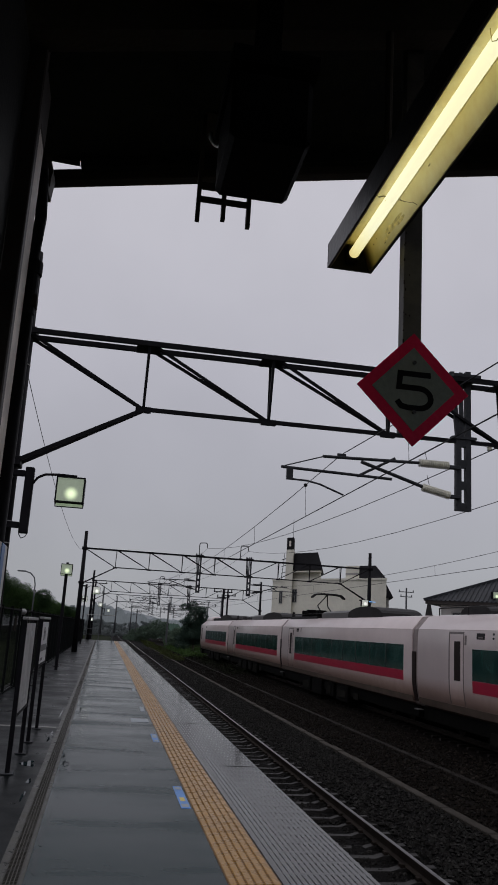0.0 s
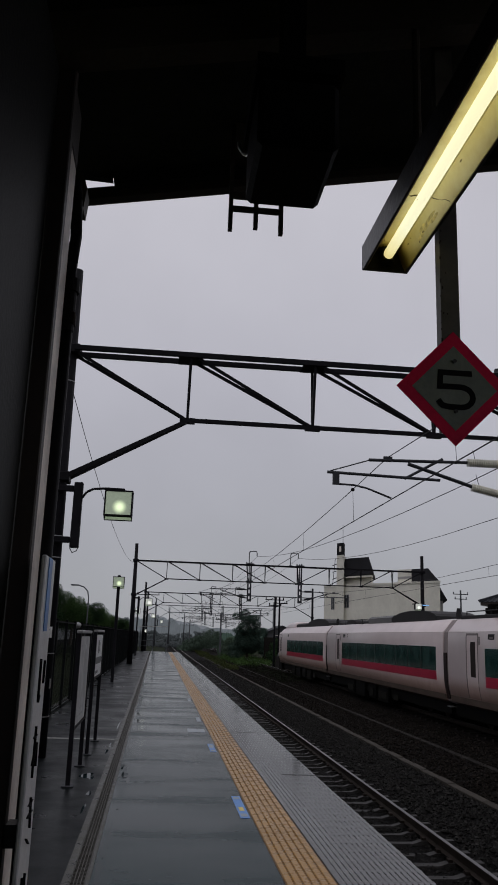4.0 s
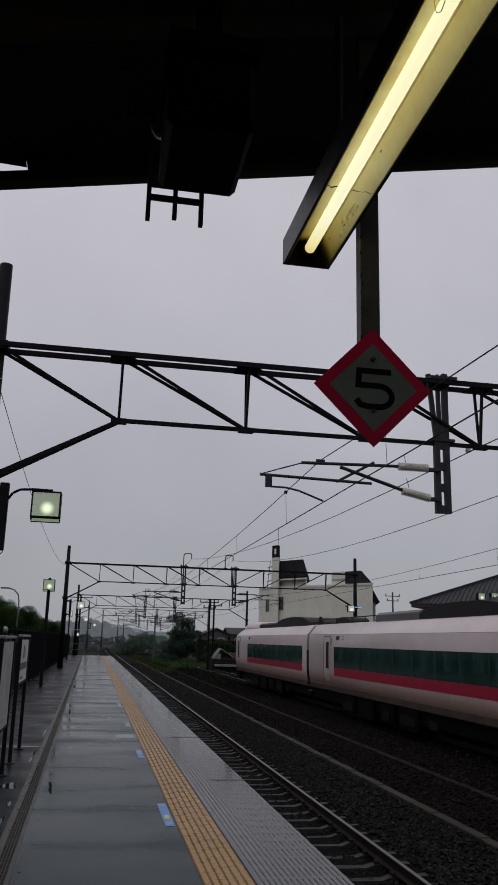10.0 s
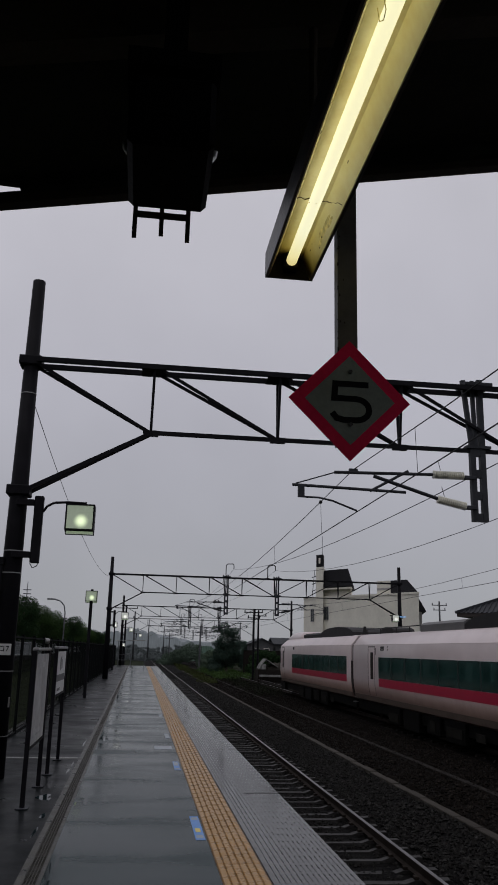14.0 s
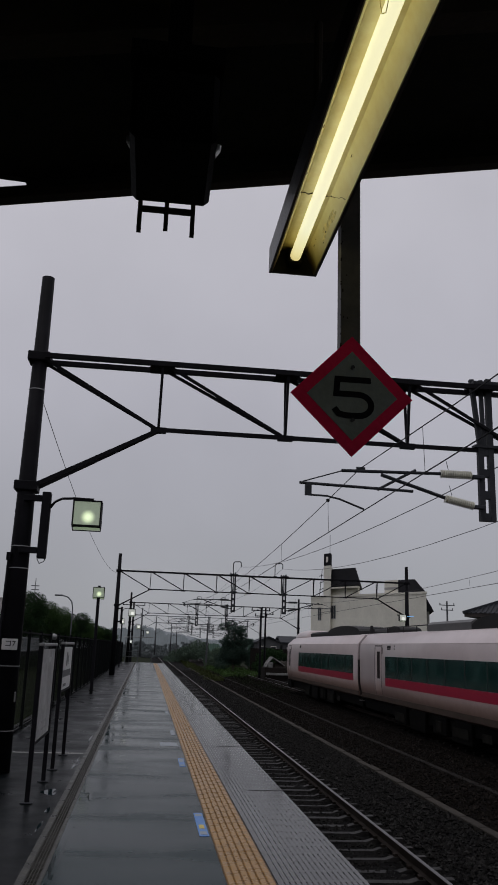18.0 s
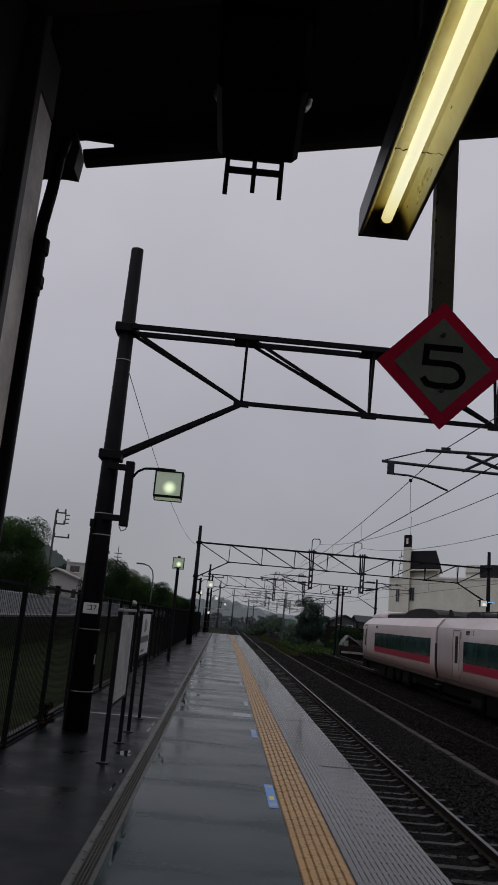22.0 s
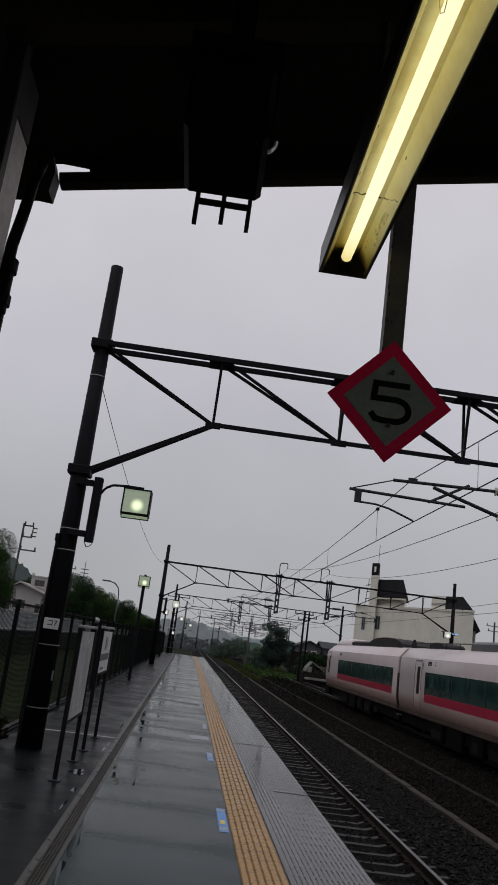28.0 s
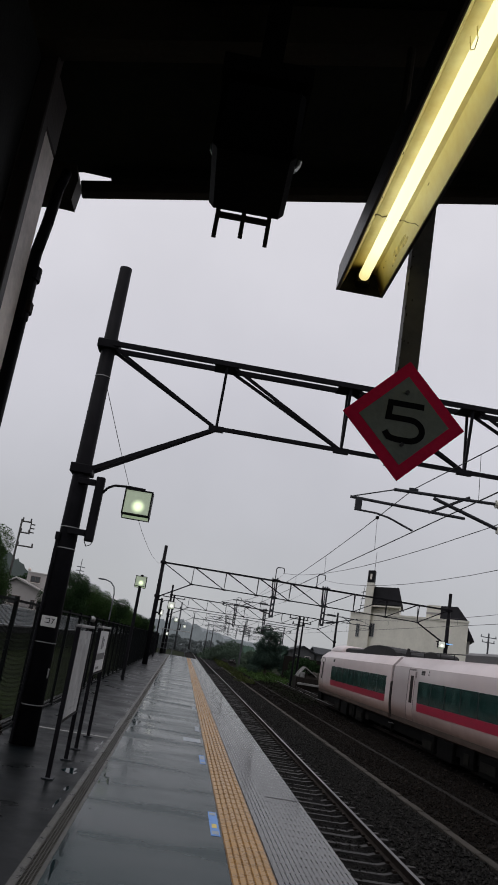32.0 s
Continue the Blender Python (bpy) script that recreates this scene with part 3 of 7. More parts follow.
def portal(y, post_h=7.1, hazy=False, lamp=False, detail=True):
    """A lattice beam on two tapered poles, with two drop posts that carry the contact line."""
    # hazy: far portals take the steel that has haze painted in.
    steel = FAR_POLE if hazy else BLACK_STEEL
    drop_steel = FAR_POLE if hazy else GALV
    p = thing("catenary_portal", "dark steel lattice portal carrying the overhead line across the tracks", "catenary portal", (curve_x(y), y, 0), "overhead line portals")
    for x, base in ((-1.95, 0.0), (15.95, BED_Z)):
        bm = bmesh.new()
        rod(bm, (x, 0, base), (x, 0, post_h), 0.168, 14, 0.098)
        smooth(part("post", bm, steel, p, "tapered round pole"))
        s = 1 if x < 5 else -1
        for z in (6.07, 4.02):
            part("pole_clamp", nb(x - 0.17, x + 0.17, -0.17, 0.17, z - 0.075, z + 0.075, 0.015), steel, p)
        # raking strut from the pole to the bottom chord
        for dy in (-0.13, 0.13):
            bm = bmesh.new()
            bar(bm, (x + s * 0.10, dy, 4.02), (x + s * 1.92, dy * 0.2, 5.03), 0.05, 0.06)
            part("strut", bm, steel, p)
            bm = bmesh.new()
            bar(bm, (x + s * 0.1, dy, 6.03), (x + s * 1.86, dy * 0.1, 5.06), 0.04, 0.045)
            part("diagonal", bm, steel, p)
    nodes = [-0.04 + 2.008 * i for i in range(8)]
    for dy in (-0.17, 0.17):
        bm = bmesh.new()
        bar(bm, (-1.85, dy, 6.075), (15.85, dy, 6.075), 0.065, 0.075)
        part("top_chord", bm, steel, p)
    bm = bmesh.new()
    bar(bm, (-0.06, 0, 5.04), (14.06, 0, 5.04), 0.065, 0.06)
    part("bottom_chord", bm, steel, p)
    for i, x in enumerate(nodes):
        for dy in (-0.15, 0.15):
            bm = bmesh.new()
            bar(bm, (x, dy * 0.1, 5.06), (x + 0.01, dy, 6.06), 0.04, 0.04)
            part("vertical", bm, steel, p)
        part("gusset", nb(x - 0.19, x + 0.19, -0.205, 0.205, 6.03, 6.045), steel, p)
        part("gusset", nb(x - 0.12, x + 0.12, -0.035, 0.035, 4.985, 5.075), steel, p)
    for i in range(7):
        a, b = nodes[i], nodes[i + 1]
        for dy in (-0.15, 0.15):
            bm = bmesh.new()
            if i < 4:
                bar(bm, (a + 0.10, dy, 6.05), (b - 0.05, dy * 0.1, 5.06), 0.04, 0.045)
            else:
                bar(bm, (b - 0.10, dy, 6.05), (a + 0.05, dy * 0.1, 5.06), 0.04, 0.045)
            part("diagonal", bm, steel, p)
    for x, s, hx in ((5.29 if y < 20 else 5.03, -1, -0.05), (8.17, 1, -0.60)):
        bm = bmesh.new()
        for dx in (-0.085, 0.085):
            box(bm, x + dx - 0.045, x + dx + 0.045, -0.045, 0.045, 3.87, 5.16 if dx < 0 else 6.27)
        for k in range(4):
            z = 3.87 + 0.36 * k
            box(bm, x - 0.042, x + 0.042, -0.04, 0.04, z, z + 0.13)
        bar(bm, (x - 0.085, 0, 5.10), (x - 0.20, 0, 6.25), 0.07, 0.07)
        bar(bm, (x - 0.02, 0, 5.10), (x - 0.04, 0, 6.25), 0.06, 0.06)
        d = part("drop_post", bm, drop_steel, p, "slotted galvanised drop post")
        part("clamp", nb(x - 0.24, x + 0.24, -0.2, 0.2, 6.12, 6.17), drop_steel, d)
        part("clamp", nb(x - 0.20, x + 0.22, -0.07, 0.07, 5.075, 5.12), drop_steel, d)
        cantilever(p, x, s, hazy, y < 20)
        if y > 20:
            bm = bmesh.new()
            pipe(bm, [(x + hx, 0, 6.12), (x + hx, 0, 6.82), (x + hx + 0.07, 0, 6.92), (x + hx + 0.42, 0, 6.94), (x + hx + 0.48, 0, 6.86), (x + hx + 0.48, 0, 6.62)], 0.028, 6)
            part("hook_arm", bm, steel, p)
            part("hook_plate", nb(x + hx - 0.09, x + hx + 0.09, -0.2, 0.2, 6.115, 6.145), steel, p)
    return p


def insulator(bm, a, b, n=14, r=0.070):
    """A ribbed porcelain body, turned as one piece round the line from a to b."""
    a, b = Vector(a), Vector(b)
    m = Matrix.Translation(a) @ (b - a).to_track_quat("Z", "Y").to_matrix().to_4x4()
    L = (b - a).length
    prof = [(0.0, r * 0.5)]
    for i in range(n):
        prof += [(L * (i + 0.1) / n, r * 0.66), (L * (i + 0.55) / n, r), (L * (i + 0.75) / n, r * 0.96), (L * (i + 0.85) / n, r * 0.66)]
    prof.append((L, r * 0.5))
    rings = [[bm.verts.new(m @ Vector((q * math.cos(k * math.pi / 6), q * math.sin(k * math.pi / 6), z))) for k in range(12)] for z, q in prof]
    for c, d in zip(rings, rings[1:]):
        for k in range(12):
            bm.faces.new((c[k], c[(k + 1) % 12], d[(k + 1) % 12], d[k]))
    bm.faces.new(rings[0][::-1])
    bm.faces.new(rings[-1])


def cantilever(p, x, s, hazy=False, glazed=True):
    """Hinged bracket with two porcelain insulators and a steady arm; s is the side on which it reaches out."""
    steel = FAR_POLE if hazy else GALV
    X = lambda d: x + s * d
    holder = new("cantilever")
    holder.parent = p
    tagged(holder, "hinged bracket that holds the contact line")
    bm = bmesh.new()
    rod(bm, (X(0.78), -0.09, 4.59), (X(2.42), -0.09, 4.545), 0.026)
    rod(bm, (X(2.40), -0.09, 4.545), (X(3.04), -0.09, 4.335), 0.010)
    part("top_tube", bm, steel, holder)
    bm = bmesh.new()
    rod(bm, (X(1.26), -0.09, 4.275), (X(3.09), -0.09, 4.315), 0.024)
    part("register_tube", bm, steel, holder)
    bm = bmesh.new()
    rod(bm, (X(0.72), -0.09, 4.195), (X(1.78), -0.09, 4.515), 0.030)
    rod(bm, (X(1.21), -0.09, 4.625), (X(1.84), -0.09, 4.27), 0.022)
    part("brace_tube", bm, steel, holder)
    bm = bmesh.new()
    pipe(bm, [(X(2.95), -0.09, 4.31), (X(2.95), -0.09, 4.13), (X(2.66), -0.09, 4.125), (X(2.45), -0.09, 4.085), (X(2.06), -0.09, 3.945)], 0.016, 6)
    box(bm, min(X(2.90), X(3.0)), max(X(2.90), X(3.0)), -0.12, -0.06, 4.12, 4.31)
    part("steady_arm", bm, steel, holder)
    for za, zb, da, db in ((4.59, 4.59, 0.28, 0.80), (4.09, 4.19, 0.26, 0.74)):
        bm = bmesh.new()
        insulator(bm, (X(da), -0.09, za), (X(db), -0.09, zb))
        part("insulator", bm, PORCELAIN if glazed else steel, holder, "ribbed cream porcelain insulator" if glazed else "ribbed grey insulator")
    for z in (4.57, 4.08):
        part("hinge", nb(min(X(0.08), X(0.28)), max(X(0.08), X(0.28)), -0.12, -0.03, z - 0.03, z + 0.03, 0.008), steel, holder)
    part("horn", rod(bmesh.new(), (X(0.66), -0.09, 4.62), (X(0.70), -0.09, 4.80), 0.005, 5), steel, holder)
    part("horn", rod(bmesh.new(), (X(0.62), -0.09, 4.24), (X(0.66), -0.09, 4.40), 0.005, 5), steel, holder)
    part("saddle", nb(min(X(2.04), X(2.18)), max(X(2.04), X(2.18)), -0.11, -0.07, 4.575, 4.615), steel, holder)


def hung_insulator(y, x=5.77):
    hi = thing("hung_insulator", "small porcelain insulator hung under the lattice beam", "insulator", (x, y, 0), "hung insulators")
    bm = bmesh.new()
    insulator(bm, (0, 0, 4.93), (0, 0, 5.0), 3, 0.05)
    part("insulator", bm, PORCELAIN, hi)
    part("hook", rod(bmesh.new(), (0, 0, 4.99), (0, 0, 5.02), 0.012, 6), BLACK_STEEL, hi)


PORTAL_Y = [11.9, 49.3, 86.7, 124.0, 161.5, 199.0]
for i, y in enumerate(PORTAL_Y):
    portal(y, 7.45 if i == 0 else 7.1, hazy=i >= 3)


for y in PORTAL_Y[:3]:
    hung_insulator(y)


def wire(name, pts, r, label, sag=0.0, steps=10):
    line = [Vector(pts[0])]
    for i, (a, b) in enumerate(zip(pts, pts[1:])):
        a, b = Vector(a), Vector(b)
        drop = sag if isinstance(sag, float) else sag[min(i, len(sag) - 1)]
        for k in range(1, steps + 1):
            u = k / steps
            line.append(a.lerp(b, u) - Vector((0, 0, 4 * drop * u * (1 - u))))
    bm = bmesh.new()
    rings = [[bm.verts.new(q + Vector((r * math.cos(j * 1.2566), 0, r * math.sin(j * 1.2566)))) for j in range(5)] for q in line]
    for a, b in zip(rings, rings[1:]):
        for j in range(5):
            bm.faces.new((a[j], a[(j + 1) % 5], b[(j + 1) % 5], b[j]))
    return solid(name, bm, WIRE, label, "wire")


YS = [-25.5] + PORTAL_Y
for cx, sgn in ((TRACK_1, 1), (TRACK_2, -1)):
    off = 3.20 if sgn > 0 else 10.28
    wire("messenger_wire", [(off + curve_x(y), y, 4.62) for y in YS], 0.0075, "stranded messenger wire of the overhead line", 0.41)
    wire("contact_wire", [(off + 0.02 + curve_x(y), y, 3.92) for y in YS], 0.0085, "bare contact wire above the track", 0.0, 2)
    bm = bmesh.new()
    for k in range(-7, 13):
        y = 14.3 + 5.4 * k
        a = max(v for v in YS if v <= y)
        u = (y - a) / 37.4
        if 0.02 < u < 0.98:
            z = 4.62 - 4 * 0.41 * u * (1 - u)
            rod(bm, (off + 0.02, y, 3.92), (off, y, z), 0.0035, 4)
            if k in (0, 7):
                box(bm, off - 0.03, off + 0.03, y - 0.03, y + 0.03, z - 0.03, z + 0.03, 0.012)
    solid("dropper_wire", bm, WIRE, "thin droppers between messenger and contact wire", "wire", "stuff")
wire("feeder_wire", [((5.77 if y < 20 else 5.46) + curve_x(y), y, 4.93 if y < 20 else 6.62) for y in YS], 0.009, "feeder cable hung beside the drop posts", (0.12, 0.50, 0.45))
wire("feeder_wire", [((8.25 if y < 20 else 8.05) + curve_x(y), y, 5.05 if y < 20 else 6.62) for y in YS], 0.009, "feeder cable above the middle of the yard", (0.12, 0.66, 0.45))
wire("guy_wire", [(-1.86, 11.9, 5.42), (-1.95, 49.3, 5.95)], 0.006, "thin slack cable between two poles", 0.75, 16)


# ---------------------------------------------------------------- canopy, pillar and lamp over the camera
SLOPE = 0.192
CAN_Z = 3.447
def can_z(x):
    return CAN_Z + SLOPE * (x + 0.66)


canopy = thing("platform_canopy", "dark steel platform canopy, unlit underside, unseen rear added to block sky", "canopy", kind="structure")
bm = bmesh.new()
# The long run behind the camera is unseen, added to block sky light.
prism(bm, [(-2.9, can_z(-0.75)), (-0.75, can_z(-0.75)), (2.4, can_z(2.4)), (2.4, can_z(2.4) + 0.06), (-0.75, can_z(-0.75) + 0.06), (-2.9, can_z(-0.75) + 0.06)], -42.0, 2.43)
part("roof_deck", bm, CANOPY, canopy)
bm = bmesh.new()
for k in range(30):
    y = 1.55 - 1.45 * k
    prism(bm, [(-2.8, can_z(-0.75) - 0.14), (-0.75, can_z(-0.75) - 0.14), (2.3, can_z(2.3) - 0.10), (2.3, can_z(2.3) - 0.002), (-0.75, can_z(-0.75) - 0.002), (-2.8, can_z(-0.75) - 0.002)], y, y + 0.09)
part("rafters", bm, CANOPY_BEAM, canopy)
bm = bmesh.new()
m = Matrix.Translation((-0.672, 0, 3.370)) @ Matrix.Rotation(-math.atan(SLOPE), 4, "Y")
box(bm, 0, 3.2, 2.44, 2.50, 0.0, 0.048, 0.004, m)
part("gutter", bm, CANOPY_BEAM, canopy, "dark gutter along the end of the roof")
bm = bmesh.new()
prism(bm, [(-0.03, 0.088), (0.118, 0.053), (0.118, 0.108), (-0.03, 0.108)], 2.402, 2.436)
bmesh.ops.transform(bm, verts=bm.verts, matrix=m)
part("fascia_wedge", bm, CANOPY, canopy)
bm = bmesh.new()
box(bm, 0.12, 3.0, 2.40, 2.438, 0.03, 0.10, 0.0, m)
part("fascia", bm, CANOPY, canopy)
bm = bmesh.new()
prism(bm, [(-2.4, 3.06), (-0.70, 3.222), (-0.648, 3.218), (-0.640, 3.30), (-0.658, 3.36), (-2.4, 3.36)], 2.24, 2.33)
part("end_plate", bm, CANOPY_BEAM, canopy, "end plate of the cross beam")

# pillar and wall beside the camera
pillar = thing("canopy_pillar", "stained white steel pillar carrying the canopy", "pillar", kind="structure")
part("flange", nb(-0.66, -0.625, 1.675, 1.832, -0.004, 3.12, 0.003), OLD_WHITE, pillar)
# Flange top in dark brown: canopy shade put into the colour.
part("head_plate", nb(-0.662, -0.622, 1.676, 1.83, 3.122, 3.30, 0.004), PILLAR_BROWN, pillar, "dark head of the pillar, canopy shade in its colour")
part("web", nb(-0.80, -0.661, 1.745, 1.765, -0.004, 3.30), PILLAR_BROWN, pillar)
part("edge_trim", nb(-0.668, -0.618, 1.625, 1.672, -0.004, 3.36, 0.004), PILLAR_BROWN, pillar, "rusty brown edge strip")
wall = thing("wall_west", "dark grey panelled wall of the shelter, unseen rear added to block sky", "wall", kind="structure")
# Panels behind the camera are unseen, added to darken the near floor.
for k in range(40):
    part("panel", nb(-0.72, -0.665, 0.60 - 1.02 * k, 1.615 - 1.02 * k, -0.004, 3.3, 0.004), PANEL_DARK, wall)
part("end_panel", nb(-2.7, -0.73, 1.50, 1.56, -0.004, 3.06), PANEL_DARK, wall)

down = thing("drain_pipe", "black drain pipe running down beside the pillar", "pipe")
bm = bmesh.new()
rod(bm, (-0.617, 1.86, -0.005), (-0.617, 1.86, 2.75), 0.021, 14)
smooth(part("lower_pipe", bm, BLACK_STEEL, down))
bm = bmesh.new()
pipe(bm, [(-0.617, 1.86, 2.74), (-0.617, 1.865, 2.82), (-0.616, 1.90, 2.93), (-0.640, 2.02, 3.12), (-0.67, 2.18, 3.28)], 0.018, 12)
smooth(part("upper_pipe", bm, BLACK_STEEL, down))
bm = bmesh.new()
rod(bm, (-0.617, 1.86, 2.60), (-0.617, 1.86, 2.77), 0.024, 14)
rod(bm, (-0.617, 1.86, 2.725), (-0.617, 1.86, 2.765), 0.031, 14)
part("joint", bm, BLACK_STEEL, down, "pipe joint with a clamp")
part("clamp", nb(-0.65, -0.590, 1.84, 1.88, 2.62, 2.66, 0.004), RUST, down, "corroded clamp")

PATCH_STAIN = mat("olive_enamel_stain", (0.55, 0.47, 0.20), 0.5, vary=0.4, scale=60)
lamp = thing("fluorescent_lamp", "lit fluorescent tube in a yellowed enamel trough under the canopy", "lamp", (0.3715, 1.915, 2.903))
lamp.rotation_euler = (0, 0, 0.004)
LY = 2.45
bm = bmesh.new()
prism(bm, [(-0.0745, 0.0), (-0.068, 0.0), (-0.042, 0.072), (0.042, 0.072), (0.068, 0.0), (0.0745, 0.0), (0.0745, 0.02), (0.048, 0.118), (-0.048, 0.118), (-0.0745, 0.085)], 0.0, -LY)
part("housing", bm, LAMP_HOUSING, lamp, "dark grey sheet-steel housing")
bm = bmesh.new()
prism(bm, [(-0.0675, 0.001), (-0.0645, 0.001), (-0.040, 0.0695), (0.040, 0.0695), (0.0645, 0.001), (0.0675, 0.001), (0.0425, 0.0715), (-0.0425, 0.0715)], -0.004, -LY)
part("reflector", bm, REFLECTOR, lamp, "yellowed and stained enamel reflector")
part("end_cap", prism(bmesh.new(), [(-0.0745, 0.0), (0.0745, 0.0), (0.0745, 0.02), (0.048, 0.117), (-0.048, 0.117), (-0.0745, 0.084)], -0.004, 0.004), LAMP_CAP, lamp, "sooty dark end cap")
part("tube_socket", nb(-0.02, 0.02, -0.043, -0.005, 0.018, 0.068, 0.004), LAMP_CAP, lamp)
bm = bmesh.new()
rod(bm, (0.0, -0.045, 0.040), (0.0, -1.235, 0.040), 0.0165, 16)
bmesh.ops.create_uvsphere(bm, u_segments=16, v_segments=8, radius=0.0165, matrix=Matrix.Translation((0, -0.045, 0.040)))
smooth(part("tube", bm, TUBE, lamp, "glowing fluorescent tube"))
bm = bmesh.new()
rod(bm, (0.0, -1.29, 0.040), (0.0, -2.43, 0.040), 0.0165, 16)
smooth(part("tube", bm, TUBE, lamp, "glowing fluorescent tube"))
bm = bmesh.new()
pipe(bm, [(-0.022, -1.035, 0.060), (-0.018, -1.035, 0.030), (-0.0145, -1.048, 0.022), (-0.017, -1.072, 0.024), (-0.022, -1.075, 0.048)], 0.0010, 6)
part("tube_clip", bm, PATCH_STAIN, lamp, "bent wire clip beside the tube")
rc = random.Random(31)
def crack(ends, r, sag):
    """A ragged crack: short lengths of uneven width between the given points."""
    bm = bmesh.new()
    for (a, b) in zip(ends[:-1], ends[1:]):
        a, b = Vector(a), Vector(b)
        last = a
        for k in range(1, 5):
            p = a.lerp(b, k / 4)
            if k < 4:
                p.y += rc.uniform(-sag, sag)
            rod(bm, tuple(last), tuple(p), r * rc.uniform(0.45, 1.5), 5)
            last = p
    return bm


part("crack", crack([(-0.062, -0.425, 0.012), (-0.056, -0.405, 0.030), (-0.049, -0.385, 0.046), (-0.041, -0.352, 0.067), (0.0, -0.348, 0.0685), (0.041, -0.350, 0.066), (0.050, -0.382, 0.044), (0.062, -0.430, 0.010)], 0.0015, 0.006), STAIN, lamp, "dark crack across the reflector")
part("crack", crack([(-0.0175, -0.385, 0.036), (-0.002, -0.405, 0.0225), (0.0165, -0.388, 0.035)], 0.0006, 0.003), STAIN, lamp, "fine dark line across the tube")
rs = random.Random(8)
for k in range(9):
    u, v = rs.uniform(-0.03, -0.75), rs.uniform(0.008, 0.06)
    if k < 3:
        u = rs.uniform(-0.05, -0.25)
    sd = rs.choice((-1, 1))
    xx = sd * (0.0655 - v * 0.355)
    bm = bmesh.new()
    bmesh.ops.create_icosphere(bm, subdivisions=1, radius=rs.uniform(0.0015, 0.0045), matrix=Matrix.Translation((xx - sd * 0.001, u, v)) @ Matrix.Diagonal((0.35, rs.uniform(1, 2.6), 1, 1)))
    part("stain_spot", bm, STAIN, lamp)
for yy, zz, ll in ((-0.250, 0.030, 0.060), (-0.285, 0.036, 0.055), (-0.225, 0.040, 0.030), (-0.315, 0.024, 0.035), (-0.20, 0.026, 0.03)):
    bm = bmesh.new()
    bmesh.ops.create_icosphere(bm, subdivisions=2, radius=1.0, matrix=Matrix.Translation((0.0655 - zz * 0.355 - 0.0004, yy, zz)) @ Matrix.Rotation(-0.344, 4, "Y") @ Matrix.Diagonal((0.0010, ll, 0.0070, 1)))
    part("stain_patch", bm, PATCH_STAIN, lamp, "brownish stain")
for y in (-0.35, -1.26, -2.1):
    part("hanger", rod(bmesh.new(), (0, y, 0.11), (0, y, 0.735), 0.012, 8), CANOPY_BEAM, lamp)

# hanging arm with the diamond stop sign
sign = thing("stop_position_sign", "diamond sign, red border and black numeral, on a dirty steel arm", "sign", (0.496, 1.655, 2.434))
bm = bmesh.new()
prism(bm, [(0, 0.170), (0.166, 0), (0, -0.166), (-0.166, 0)], 0.0, 0.006)
part("red_plate", bm, SIGN_RED, sign, "red diamond plate")
bm = bmesh.new()
prism(bm, [(0, 0.126), (0.123, 0), (0, -0.123), (-0.123, 0)], -0.0012, 0.001)
part("face", bm, SIGN_WHITE, sign, "greyish white face")
def ribbon(bm, pts, w, y0, y1):
    """A flat stroke of width w along (x, z) points, drawn out from y0 to y1, with mitred corners."""
    left, right = [], []
    for i, p in enumerate(pts):
        p = Vector(p)
        d0 = (p - Vector(pts[i - 1])).normalized() if i else None
        d1 = (Vector(pts[i + 1]) - p).normalized() if i < len(pts) - 1 else None
        d = ((d0 or d1) + (d1 or d0)).normalized()
        n = Vector((-d.y, d.x))
        k = w / 2 / max(0.5, n.dot(Vector((-(d1 or d0).y, (d1 or d0).x))))
        left.append(p + n * k)
        right.append(p - n * k)
    rings = [[bm.verts.new((q.x, y, q.y)) for q, y in ((l, y0), (l, y1), (r, y1), (r, y0))] for l, r in zip(left, right)]
    for a, b in zip(rings, rings[1:]):
        for j in range(4):
            bm.faces.new((a[j], a[(j + 1) % 4], b[(j + 1) % 4], b[j]))
    bm.faces.new(rings[0])
    bm.faces.new(rings[-1][::-1])
    bmesh.ops.recalc_face_normals(bm, faces=bm.faces)
    return bm


bowl = [(0.018 + 0.043 * math.sin(a), -0.0235 + 0.0345 * math.cos(a)) for a in [math.pi * k / 10 for k in range(11)]]
stroke = [(0.060, 0.0585), (-0.0500, 0.0585), (-0.0535, 0.0110)] + bowl + [(-0.022, -0.058), (-0.046, -0.0535), (-0.0605, -0.0360)]
part("numeral", ribbon(bmesh.new(), [(x * 0.83 + 0.001, z * 0.86 - 0.005) for x, z in stroke], 0.0165, -0.0024, -0.0008), SIGN_BLACK, sign, "black numeral 5")
for z in (0.079, -0.068):
    part("bolt", rod(bmesh.new(), (0.0, -0.003, z), (0.0, -0.009, z), 0.0055, 10), BOLT, sign)
bm = bmesh.new()
prism(bm, [(-0.030, 0.010), (0.025, 0.010), (0.025, 0.05), (0.019, 0.05), (0.019, 0.014), (-0.024, 0.014), (-0.024, 0.05), (-0.030, 0.05)], -0.12, 1.24)
bmesh.ops.transform(bm, verts=bm.verts, matrix=Matrix(((1, 0, 0, 0), (0, 0, 1, 0), (0, 1, 0, 0), (0, 0, 0, 1))))
bmesh.ops.recalc_face_normals(bm, faces=bm.faces)
part("arm", bm, ARM_PAINT, sign, "olive steel channel with flaking paint")
rf = random.Random(31)
